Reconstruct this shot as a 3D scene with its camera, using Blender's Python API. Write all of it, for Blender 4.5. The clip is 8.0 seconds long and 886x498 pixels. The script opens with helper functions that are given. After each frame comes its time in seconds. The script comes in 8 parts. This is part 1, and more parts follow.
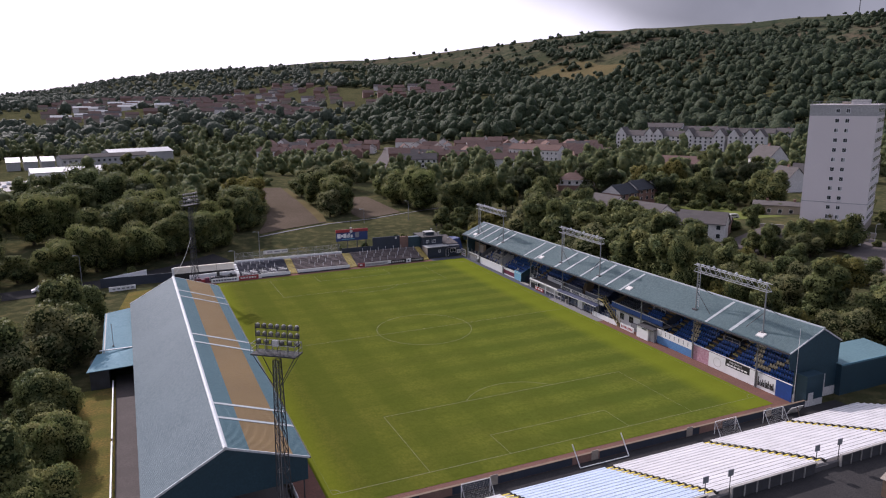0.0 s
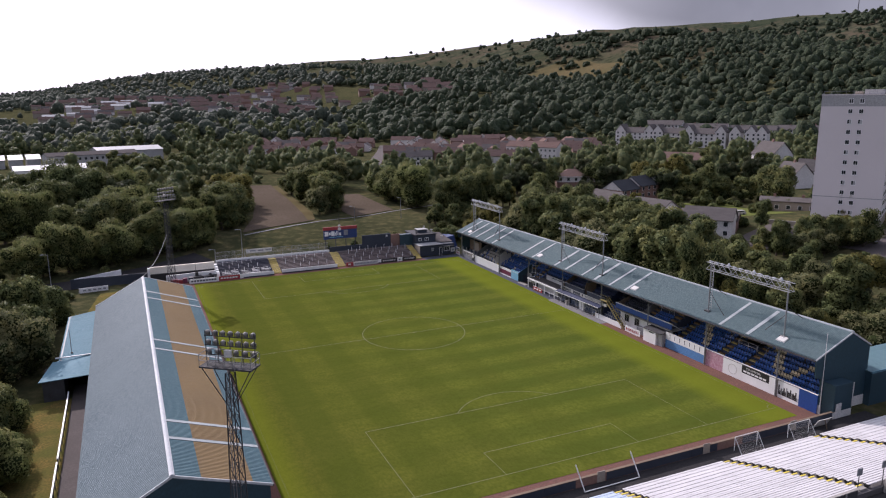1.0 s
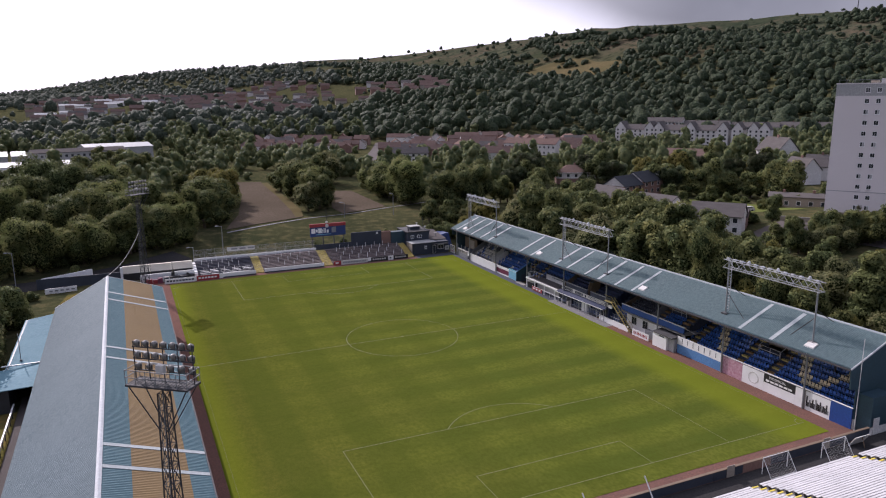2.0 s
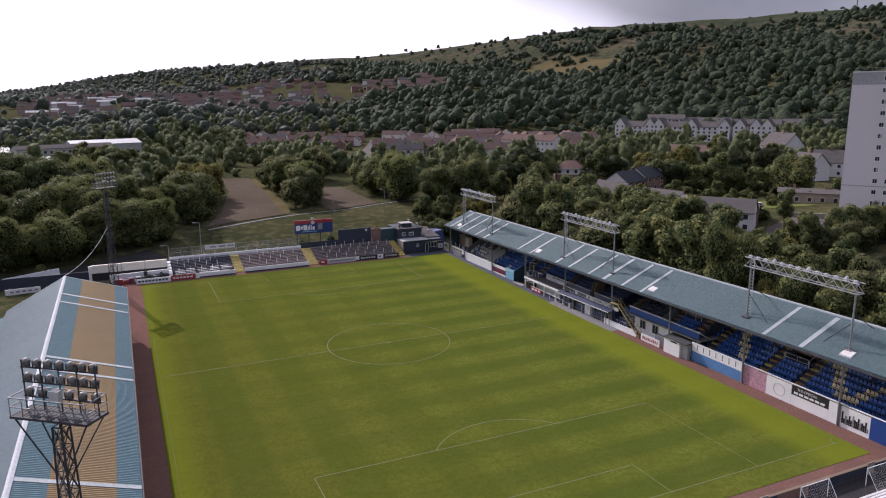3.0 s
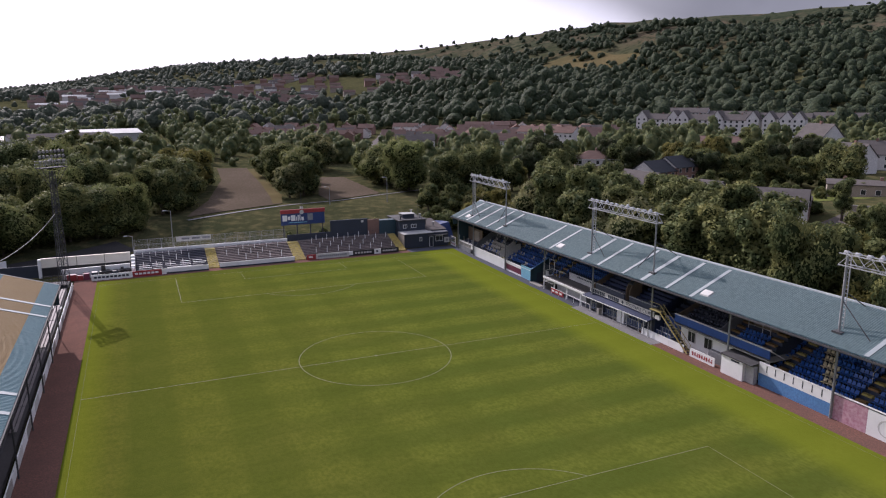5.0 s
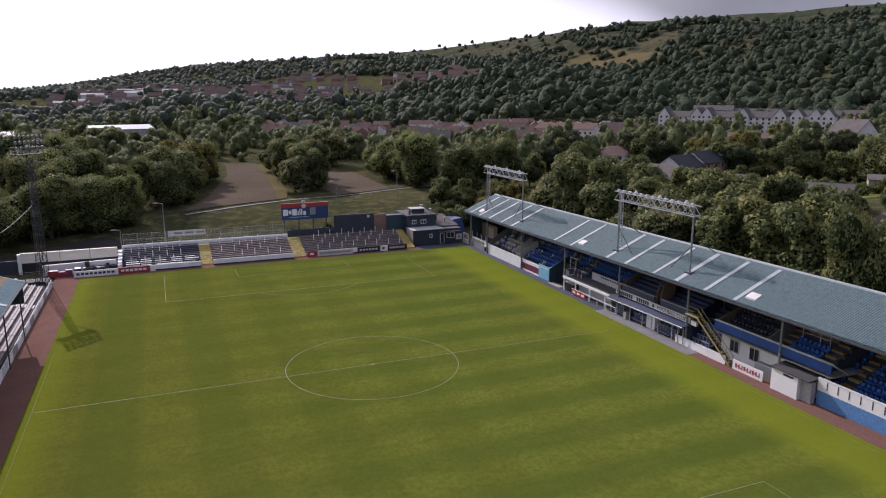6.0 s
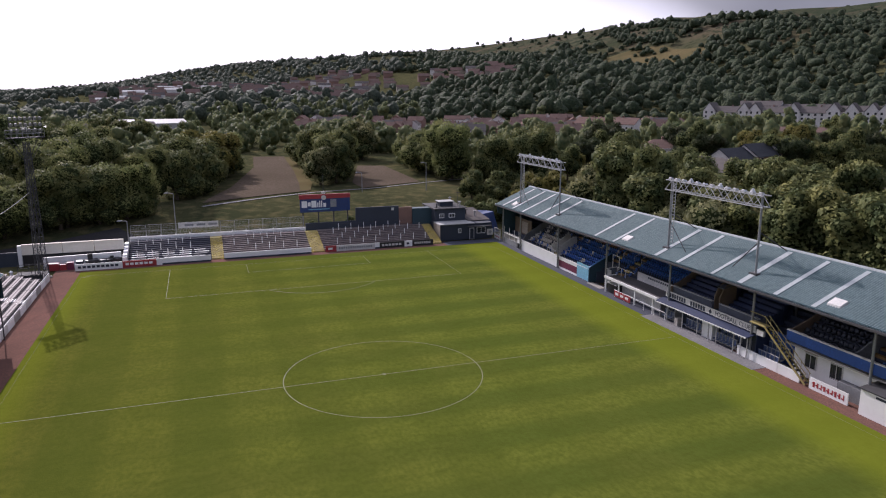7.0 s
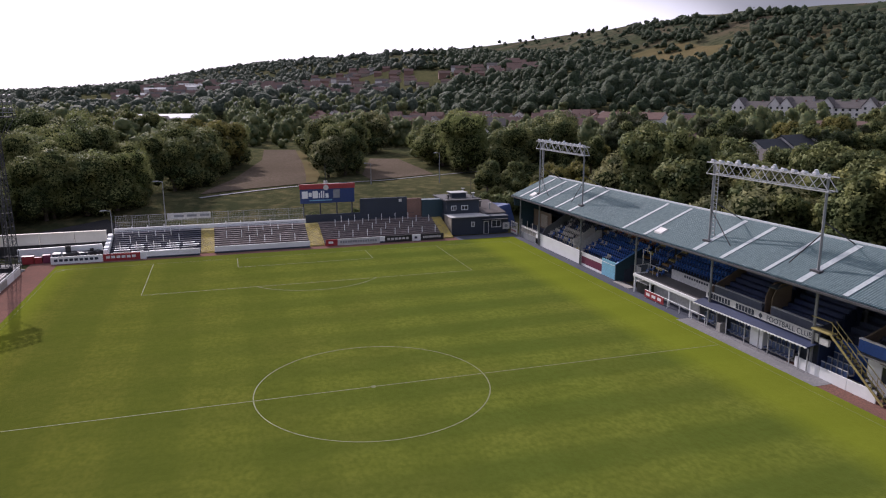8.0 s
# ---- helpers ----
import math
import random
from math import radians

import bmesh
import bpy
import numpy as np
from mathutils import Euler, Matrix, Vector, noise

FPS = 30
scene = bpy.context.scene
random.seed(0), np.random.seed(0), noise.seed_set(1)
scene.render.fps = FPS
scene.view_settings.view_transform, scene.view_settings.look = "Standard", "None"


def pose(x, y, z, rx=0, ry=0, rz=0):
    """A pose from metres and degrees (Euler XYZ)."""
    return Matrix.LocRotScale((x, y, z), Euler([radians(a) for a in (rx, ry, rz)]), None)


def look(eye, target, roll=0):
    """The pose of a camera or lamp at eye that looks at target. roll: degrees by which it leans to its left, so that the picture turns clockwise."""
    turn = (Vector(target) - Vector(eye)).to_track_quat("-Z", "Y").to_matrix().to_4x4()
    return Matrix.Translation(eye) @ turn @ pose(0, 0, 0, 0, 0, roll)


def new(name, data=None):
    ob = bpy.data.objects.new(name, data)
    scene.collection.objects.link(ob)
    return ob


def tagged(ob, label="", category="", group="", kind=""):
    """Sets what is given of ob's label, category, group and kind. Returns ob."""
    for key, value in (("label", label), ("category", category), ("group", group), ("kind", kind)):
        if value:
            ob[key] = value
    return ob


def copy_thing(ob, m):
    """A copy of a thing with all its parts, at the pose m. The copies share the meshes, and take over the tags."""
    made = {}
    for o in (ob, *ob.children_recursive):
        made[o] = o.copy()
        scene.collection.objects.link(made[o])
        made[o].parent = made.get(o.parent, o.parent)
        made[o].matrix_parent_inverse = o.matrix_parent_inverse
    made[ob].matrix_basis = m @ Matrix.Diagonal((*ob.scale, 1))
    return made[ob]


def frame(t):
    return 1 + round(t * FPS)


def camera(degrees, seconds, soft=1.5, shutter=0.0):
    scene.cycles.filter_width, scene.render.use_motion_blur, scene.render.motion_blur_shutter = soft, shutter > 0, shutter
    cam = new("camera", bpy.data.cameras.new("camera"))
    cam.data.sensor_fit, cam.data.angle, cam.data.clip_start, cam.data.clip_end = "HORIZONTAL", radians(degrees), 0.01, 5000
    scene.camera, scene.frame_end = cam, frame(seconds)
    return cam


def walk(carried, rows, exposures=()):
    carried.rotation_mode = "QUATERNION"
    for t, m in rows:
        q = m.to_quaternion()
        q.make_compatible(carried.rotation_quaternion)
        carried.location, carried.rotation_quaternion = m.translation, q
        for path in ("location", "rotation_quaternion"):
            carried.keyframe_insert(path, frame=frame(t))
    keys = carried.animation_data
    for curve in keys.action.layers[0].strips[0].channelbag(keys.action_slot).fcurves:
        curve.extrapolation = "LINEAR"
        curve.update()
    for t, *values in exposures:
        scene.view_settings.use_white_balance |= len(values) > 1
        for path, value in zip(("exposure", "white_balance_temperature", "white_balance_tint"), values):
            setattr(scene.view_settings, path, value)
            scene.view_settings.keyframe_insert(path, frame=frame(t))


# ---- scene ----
cam = camera(64.0, 8.0, 1.15)
PATH = [
    (0, (-49.992, -71.119, 43.456), (-49.196, -69.331, 43.044), -0.3),
    (0.5, (-47.481, -66.936, 42.13), (-46.682, -65.149, 41.72), -0.3),
    (1, (-44.878, -62.812, 40.844), (-44.077, -61.026, 40.433), -0.4),
    (1.5, (-42.301, -58.525, 39.503), (-41.498, -56.74, 39.092), -0.4),
    (3, (-34.568, -45.419, 35.68), (-33.757, -43.638, 35.268), -0.4),
    (3.5, (-32.124, -41.064, 34.45), (-31.31, -39.284, 34.037), -0.3),
    (4, (-29.723, -36.649, 33.235), (-28.921, -34.865, 32.82), -0.3),
    (5.5, (-22.153, -23.407, 29.274), (-21.395, -21.603, 28.858), -0.1),
    (6, (-19.705, -19.046, 27.881), (-18.977, -17.23, 27.466), -0.1),
    (6.5, (-17.322, -14.605, 26.554), (-16.66, -12.764, 26.138), -0.1),
    (7, (-14.836, -10.178, 25.229), (-14.204, -8.327, 24.811), -0.1),
    (7.5, (-12.502, -5.722, 23.744), (-11.892, -3.863, 23.326), -0.1),
    (8, (-10.145, -1.203, 22.31), (-9.569, 0.666, 21.891), -0.1),
]
walk(cam, [(t, look(eye, target, roll)) for t, eye, target, roll in PATH], exposures=[(0, 0.2, 5950, 27), (8, 0.2, 5950, 27)])

# ---- light: a low sun ahead and to the left, under broken bright cloud ----
SUN_TO = Vector((-7.5, 31.0, 21.3)).normalized()
sun = new("sun", bpy.data.lights.new("sun", "SUN"))
sun.data.energy, sun.data.angle, sun.data.color = 4.0, radians(0.6), (1.0, 0.93, 0.82)
sun.matrix_world = look((0, 0, 200), Vector((0, 0, 200)) - SUN_TO)

world = bpy.data.worlds.new("sky")
scene.world = world
world.use_nodes = True
wn, wl = world.node_tree.nodes, world.node_tree.links
wn.clear()
w_out, w_bg = wn.new("ShaderNodeOutputWorld"), wn.new("ShaderNodeBackground")
w_sky = wn.new("ShaderNodeTexSky")
w_sky.sky_type, w_sky.sun_disc = "NISHITA", False
w_sky.sun_elevation = math.asin(SUN_TO.z)
w_sky.sun_rotation = math.atan2(SUN_TO.x, SUN_TO.y)
w_sky.dust_density = 2.0
w_co, w_sep, w_dot = wn.new("ShaderNodeTexCoord"), wn.new("ShaderNodeSeparateXYZ"), wn.new("ShaderNodeVectorMath")
w_noise = wn.new("ShaderNodeTexNoise")
w_noise.inputs["Scale"].default_value, w_noise.inputs["Detail"].default_value = 2.6, 7
w_dot.operation, w_dot.inputs[1].default_value = "DOT_PRODUCT", SUN_TO


def w_math(op, a, b):
    n = wn.new("ShaderNodeMath")
    n.operation = op
    for sock, v in ((n.inputs[0], a), (n.inputs[1], b)):
        if isinstance(v, bpy.types.NodeSocket):
            wl.new(v, sock)
        else:
            sock.default_value = v
    return n.outputs[0]


def w_range(v, lo, hi, out_lo, out_hi):
    n = wn.new("ShaderNodeMapRange")
    n.interpolation_type = "SMOOTHSTEP"
    wl.new(v, n.inputs[0])
    for k, val in enumerate((lo, hi, out_lo, out_hi)):
        n.inputs[k + 1].default_value = val
    return n.outputs[0]


# bright gap along the horizon, a grey deck of cloud above it, brighter towards the sun
wl.new(w_co.outputs["Generated"], w_sep.inputs[0])
wl.new(w_co.outputs["Generated"], w_noise.inputs["Vector"])
wl.new(w_co.outputs["Generated"], w_dot.inputs[0])
wobble = w_math("MULTIPLY_ADD", w_noise.outputs["Fac"], 0.08)
wobble.node.inputs[2].default_value = -0.04
glow = w_range(w_dot.outputs["Value"], 0.45, 0.99, 0.0, 1.0)
edge_z = w_math("SUBTRACT", w_math("ADD", w_sep.outputs["Z"], wobble), w_math("MULTIPLY", glow, 0.22))
deck = w_range(edge_z, 0.030, 0.085, 0.0, 1.0)
grey = w_range(w_noise.outputs["Fac"], 0.35, 0.65, 0.0, 1.0)


def w_mixed(fac, a, b):
    n = wn.new("ShaderNodeMix")
    n.data_type = "RGBA"
    for sock, v in ((n.inputs[0], fac), (n.inputs[6], a), (n.inputs[7], b)):
        if isinstance(v, bpy.types.NodeSocket):
            wl.new(v, sock)
        else:
            sock.default_value = v
    return n.outputs[2]


lit = w_range(w_dot.outputs["Value"], 0.52, 0.92, 0.0, 1.0)
high = w_mixed(grey, (4.1, 4.6, 5.4, 1), (5.8, 6.3, 7.2, 1))
base = w_mixed(grey, (2.1, 2.18, 2.36, 1), (3.5, 3.6, 3.8, 1))
cloud = w_mixed(lit, w_mixed(w_range(w_sep.outputs["Z"], 0.12, 0.32, 0.0, 1.0), base, high), (11.5, 11.5, 11.5, 1))
cloud = w_mixed(deck, (12.2, 12.2, 12.6, 1), cloud)
cloud = w_mixed(w_math("MULTIPLY", glow, 0.6), cloud, (16.0, 15.5, 14.8, 1))
wl.new(w_mixed(0.93, w_sky.outputs[0], cloud), w_bg.inputs["Color"])
w_bg.inputs["Strength"].default_value = 0.083
wl.new(w_bg.outputs[0], w_out.inputs[0])

# ---- materials ----
def nodes_of(name):
    m = bpy.data.materials.new(name)
    m.use_nodes = True
    t = m.node_tree
    return m, t.nodes, t.links, t.nodes["Principled BSDF"]


def mixed(nt, ln, fac, a, b, blend="MIX"):
    n = nt.new("ShaderNodeMix")
    n.data_type, n.blend_type = "RGBA", blend
    for sock, v in ((n.inputs[0], fac), (n.inputs[6], a), (n.inputs[7], b)):
        if isinstance(v, bpy.types.NodeSocket):
            ln.new(v, sock)
        elif isinstance(v, tuple):
            sock.default_value = (*v, 1)
        else:
            sock.default_value = v
    return n.outputs[2]


def noise_of(nt, ln, scale, detail=4, stretch=None, lo=0.35, hi=0.65):
    co, ns, mp = nt.new("ShaderNodeNewGeometry"), nt.new("ShaderNodeTexNoise"), nt.new("ShaderNodeMapRange")
    ns.inputs["Scale"].default_value, ns.inputs["Detail"].default_value = scale, detail
    if stretch:
        st = nt.new("ShaderNodeMapping")
        st.inputs["Scale"].default_value = stretch
        ln.new(co.outputs["Position"], st.inputs[0])
        ln.new(st.outputs[0], ns.inputs["Vector"])
    else:
        ln.new(co.outputs["Position"], ns.inputs["Vector"])
    mp.inputs[1].default_value, mp.inputs[2].default_value = lo, hi
    ln.new(ns.outputs["Fac"], mp.inputs[0])
    return mp.outputs[0]


def surface(name, a, b, big=0.3, fine=6.0, rough=0.7, metal=0.0, bump=0.15, c=None, stretch=None, each=0.0, spec=0.5):
    """Two colours mixed by stains, a third by fine grain, with relief; each: how far single pieces differ."""
    m, nt, ln, bs = nodes_of(name)
    col = mixed(nt, ln, noise_of(nt, ln, big, 5, stretch), a, b)
    grain = noise_of(nt, ln, fine, 6, stretch)
    col = mixed(nt, ln, grain, col, c if c else tuple(0.72 * v for v in a))
    if each:
        info, mp = nt.new("ShaderNodeObjectInfo"), nt.new("ShaderNodeMapRange")
        mp.inputs[3].default_value, mp.inputs[4].default_value = 1 - each, 1 + each
        ln.new(info.outputs["Random"], mp.inputs[0])
        hs = nt.new("ShaderNodeHueSaturation")
        ln.new(mp.outputs[0], hs.inputs["Value"])
        ln.new(col, hs.inputs["Color"])
        col = hs.outputs[0]
    ln.new(col, bs.inputs["Base Color"])
    bs.inputs["Roughness"].default_value, bs.inputs["Metallic"].default_value = rough, metal
    bs.inputs["Specular IOR Level"].default_value = spec
    if bump:
        bp = nt.new("ShaderNodeBump")
        bp.inputs["Strength"].default_value, bp.inputs["Distance"].default_value = bump, 0.05
        ln.new(grain, bp.inputs["Height"])
        ln.new(bp.outputs[0], bs.inputs["Normal"])
    return m


def foliage(name, a, b, c, through_=0.38, relief=0.0):
    """Leaves: colour by leaf clump and by tree, a part of the light shining through."""
    m, nt, ln, bs = nodes_of(name)
    geo, info = nt.new("ShaderNodeNewGeometry"), nt.new("ShaderNodeObjectInfo")
    leafy = nt.new("ShaderNodeMapRange")
    leafy.inputs[3].default_value, leafy.inputs[4].default_value = 0.36, 0.58
    ln.new(geo.outputs["Random Per Island"], leafy.inputs[0])
    col = mixed(nt, ln, leafy.outputs[0], a, b)
    mp = nt.new("ShaderNodeMapRange")
    mp.inputs[3].default_value, mp.inputs[4].default_value = 0.0, 0.75
    ln.new(info.outputs["Random"], mp.inputs[0])
    col = mixed(nt, ln, mp.outputs[0], col, c)
    col = mixed(nt, ln, noise_of(nt, ln, 0.07, 2), col, c)
    shade = noise_of(nt, ln, 0.5, 3)
    col = mixed(nt, ln, shade, col, tuple(0.7 * v for v in a))
    ln.new(col, bs.inputs["Base Color"])
    bs.inputs["Roughness"].default_value = 0.6
    bs.inputs["Specular IOR Level"].default_value = 0.04
    tr, mx = nt.new("ShaderNodeBsdfTranslucent"), nt.new("ShaderNodeMixShader")
    mx.inputs[0].default_value = through_
    hs = nt.new("ShaderNodeHueSaturation")
    hs.inputs["Value"].default_value = 1.5
    ln.new(col, hs.inputs["Color"])
    ln.new(hs.outputs[0], tr.inputs["Color"])
    if relief:
        bp = nt.new("ShaderNodeBump")
        bp.inputs["Strength"].default_value, bp.inputs["Distance"].default_value = 0.9, relief
        ln.new(noise_of(nt, ln, 0.55, 4, None, 0.3, 0.7), bp.inputs["Height"])
        ln.new(bp.outputs[0], bs.inputs["Normal"])
    ln.new(bs.outputs[0], mx.inputs[1])
    ln.new(tr.outputs[0], mx.inputs[2])
    ln.new(mx.outputs[0], nt["Material Output"].inputs[0])
    return m


def turf(name):
    """Mown grass: bands across the pitch, faint bands along it, worn and yellowed patches."""
    m, nt, ln, bs = nodes_of(name)
    geo, sep = nt.new("ShaderNodeNewGeometry"), nt.new("ShaderNodeSeparateXYZ")
    ln.new(geo.outputs["Position"], sep.inputs[0])

    def band(axis, width, lo, hi):
        wob = nt.new("ShaderNodeMath")
        wob.operation = "MULTIPLY_ADD"
        wob.inputs[1].default_value = 0.15
        ln.new(noise_of(nt, ln, 0.25, 3), wob.inputs[0])
        ln.new(sep.outputs[axis], wob.inputs[2])
        sn = nt.new("ShaderNodeMath")
        sn.operation = "MULTIPLY"
        sn.inputs[1].default_value = math.pi / width
        ln.new(wob.outputs[0], sn.inputs[0])
        s2 = nt.new("ShaderNodeMath")
        s2.operation = "SINE"
        ln.new(sn.outputs[0], s2.inputs[0])
        mp = nt.new("ShaderNodeMapRange")
        mp.inputs[1].default_value, mp.inputs[2].default_value = lo, hi
        ln.new(s2.outputs[0], mp.inputs[0])
        return mp.outputs[0]

    light, dark = (0.099, 0.118, 0.018), (0.064, 0.086, 0.014)
    side = nt.new("ShaderNodeMapRange")
    side.inputs[1].default_value, side.inputs[2].default_value = -30, 10
    side.inputs[3].default_value, side.inputs[4].default_value = 0.32, 1.0
    ln.new(sep.outputs["X"], side.inputs[0])

    def share(v, k):
        n = nt.new("ShaderNodeMath")
        n.operation = "MULTIPLY"
        for sock, q in ((n.inputs[0], v), (n.inputs[1], k)):
            if isinstance(q, bpy.types.NodeSocket):
                ln.new(q, sock)
            else:
                sock.default_value = q
        return n.outputs[0]

    col = mixed(nt, ln, share(band("Y", 3.36, -0.6, 0.6), side.outputs[0]), light, dark)
    parched = nt.new("ShaderNodeMapRange")
    parched.inputs[1].default_value, parched.inputs[2].default_value = 12, -30
    parched.inputs[3].default_value, parched.inputs[4].default_value = 0.0, 0.5
    ln.new(sep.outputs["X"], parched.inputs[0])
    col = mixed(nt, ln, parched.outputs[0], col, (0.078, 0.071, 0.011))
    left = nt.new("ShaderNodeMapRange")
    left.inputs[1].default_value, left.inputs[2].default_value = 22, -22
    left.inputs[3].default_value, left.inputs[4].default_value = 0.14, 0.56
    ln.new(sep.outputs["X"], left.inputs[0])
    col = mixed(nt, ln, share(band("X", 4.6, -0.35, 0.35), left.outputs[0]), col, (0.052, 0.068, 0.010))
    col = mixed(nt, ln, share(noise_of(nt, ln, 0.11, 4, None, 0.45, 0.75), 0.28), col, (0.125, 0.114, 0.024))
    col = mixed(nt, ln, share(noise_of(nt, ln, 0.45, 6, (0.7, 1.3, 1.0), 0.50, 0.74), 0.32), col, (0.046, 0.060, 0.008))
    col = mixed(nt, ln, share(noise_of(nt, ln, 1.1, 5, (0.6, 1.2, 1.0), 0.50, 0.70), 0.36), col, (0.044, 0.058, 0.009))
    col = mixed(nt, ln, share(noise_of(nt, ln, 0.8, 5, (1.2, 0.6, 1.0), 0.50, 0.80), 0.12), col, (0.112, 0.114, 0.026))
    grain = noise_of(nt, ln, 3.2, 8, (1.0, 0.6, 1.0), 0.38, 0.66)
    col = mixed(nt, ln, share(grain, 0.55), col, (0.052, 0.066, 0.010))
    for lo, hi, w in ((25.2, 28.4, 0.62), (-29.0, -31.6, 0.45)):
        em = nt.new("ShaderNodeMapRange")
        em.inputs[1].default_value, em.inputs[2].default_value, em.inputs[4].default_value = lo, hi, w
        ln.new(sep.outputs["X"], em.inputs[0])
        col = mixed(nt, ln, em.outputs[0], col, (0.140, 0.165, 0.012))
    ln.new(col, bs.inputs["Base Color"])
    bs.inputs["Roughness"].default_value = 1.0
    bs.inputs["Specular IOR Level"].default_value = 0.0
    bs.inputs["Sheen Weight"].default_value, bs.inputs["Sheen Roughness"].default_value = 0.06, 0.5
    bs.inputs["Sheen Tint"].default_value = (0.50, 0.55, 0.12, 1)
    bp = nt.new("ShaderNodeBump")
    bp.inputs["Strength"].default_value, bp.inputs["Distance"].default_value = 0.25, 0.05
    ln.new(noise_of(nt, ln, 9, 5), bp.inputs["Height"])
    ln.new(bp.outputs[0], bs.inputs["Normal"])
    return m


def hillside(name):
    """Open ground: rough grass low down, paler moor with heather and bracken high up."""
    m, nt, ln, bs = nodes_of(name)
    geo, sep, mp = nt.new("ShaderNodeNewGeometry"), nt.new("ShaderNodeSeparateXYZ"), nt.new("ShaderNodeMapRange")
    ln.new(geo.outputs["Position"], sep.inputs[0])
    mp.inputs[1].default_value, mp.inputs[2].default_value = 60, 150
    ln.new(sep.outputs["Z"], mp.inputs[0])
    low = mixed(nt, ln, noise_of(nt, ln, 0.05, 6), (0.060, 0.062, 0.030), (0.038, 0.044, 0.022))
    low = mixed(nt, ln, noise_of(nt, ln, 0.4, 6, None, 0.45, 0.7), low, (0.105, 0.092, 0.045))
    high = mixed(nt, ln, noise_of(nt, ln, 0.006, 7, None, 0.42, 0.58), (0.088, 0.087, 0.055), (0.048, 0.056, 0.034))
    high = mixed(nt, ln, noise_of(nt, ln, 0.03, 6, None, 0.5, 0.68), high, (0.024, 0.036, 0.022))
    high = mixed(nt, ln, noise_of(nt, ln, 0.012, 6, None, 0.5, 0.62), high, (0.105, 0.086, 0.058))
    high = mixed(nt, ln, noise_of(nt, ln, 0.09, 6, None, 0.52, 0.66), high, (0.022, 0.032, 0.020))
    col = mixed(nt, ln, mp.outputs[0], low, high)
    ln.new(col, bs.inputs["Base Color"])
    bs.inputs["Roughness"].default_value = 0.95
    bs.inputs["Specular IOR Level"].default_value = 0.0
    bp = nt.new("ShaderNodeBump")
    bp.inputs["Strength"].default_value, bp.inputs["Distance"].default_value = 0.6, 0.3
    ln.new(noise_of(nt, ln, 1.2, 6), bp.inputs["Height"])
    ln.new(bp.outputs[0], bs.inputs["Normal"])
    return m


GRASS = turf("mown_turf")
VERGE = surface("lush_verge_grass", (0.16, 0.18, 0.012), (0.12, 0.15, 0.014), 0.2, 5, 0.95, spec=0.0, c=(0.10, 0.13, 0.012))
LINE = surface("worn_white_line", (0.160, 0.170, 0.058), (0.100, 0.115, 0.025), 0.5, 3, 0.8, bump=0)
HILL = hillside("hillside_ground")
BLAES = surface("red_blaes_track", (0.205, 0.105, 0.082), (0.155, 0.086, 0.070), 0.3, 8, 1.0, spec=0.0, c=(0.12, 0.072, 0.060))
ASPHALT = surface("asphalt", (0.060, 0.057, 0.055), (0.045, 0.043, 0.043), 0.2, 7, 0.95, spec=0.0, c=(0.035, 0.034, 0.035))
BLUE_ASPHALT = surface("bluish_asphalt", (0.075, 0.082, 0.108), (0.06, 0.065, 0.085), 0.25, 7, 0.9, spec=0.2)
DIRT = surface("bare_dirt", (0.135, 0.105, 0.085), (0.095, 0.075, 0.060), 0.05, 1.5, 1.0, spec=0.0, c=(0.085, 0.07, 0.048))
LAWN = surface("rough_lawn", (0.15, 0.165, 0.05), (0.115, 0.135, 0.042), 0.15, 3, 1.0, spec=0.0, c=(0.10, 0.115, 0.036))
DRY = surface("dry_grass", (0.150, 0.120, 0.062), (0.085, 0.082, 0.040), 0.03, 0.2, 1.0, bump=0.4, spec=0.0)
PATHGREY = surface("worn_brown_asphalt", (0.125, 0.108, 0.102), (0.10, 0.088, 0.083), 0.3, 6, 0.95, spec=0.1)
DRYVERGE = surface("dry_verge_grass", (0.20, 0.135, 0.045), (0.11, 0.11, 0.03), 0.35, 4, 1.0, spec=0.0, c=(0.09, 0.085, 0.03))
PAVEGREY = surface("grey_paving", (0.20, 0.195, 0.20), (0.15, 0.147, 0.15), 0.6, 5, 0.9, c=(0.13, 0.128, 0.132))
CONCRETE = surface("weathered_concrete", (0.36, 0.34, 0.31), (0.26, 0.245, 0.225), 0.4, 5, 0.85)
TERRACE = surface("brown_terrace_concrete", (0.235, 0.185, 0.170), (0.110, 0.088, 0.084), 0.9, 5, 0.9, c=(0.085, 0.07, 0.068), stretch=(0.35, 1.6, 1.6))
NAVYSTEP = surface("dark_navy_terrace", (0.060, 0.062, 0.082), (0.038, 0.040, 0.055), 0.8, 5, 0.9, c=(0.03, 0.03, 0.042), stretch=(0.35, 1.6, 1.6))
CREAM = surface("cream_wall_panel", (0.82, 0.77, 0.67), (0.74, 0.68, 0.58), 0.3, 4, 0.75, bump=0.05, c=(0.79, 0.74, 0.64))
WHITE = surface("white_painted_board", (0.80, 0.80, 0.79), (0.68, 0.68, 0.66), 0.6, 5, 0.5, bump=0.05, c=(0.74, 0.74, 0.73))
BENCH = surface("white_bench_plank", (0.66, 0.64, 0.64), (0.50, 0.485, 0.485), 0.5, 6, 0.6, bump=0.1, c=(0.60, 0.585, 0.58))
OFFWHITE = surface("dirty_white_render", (0.66, 0.65, 0.62), (0.52, 0.50, 0.47), 0.3, 4, 0.75)
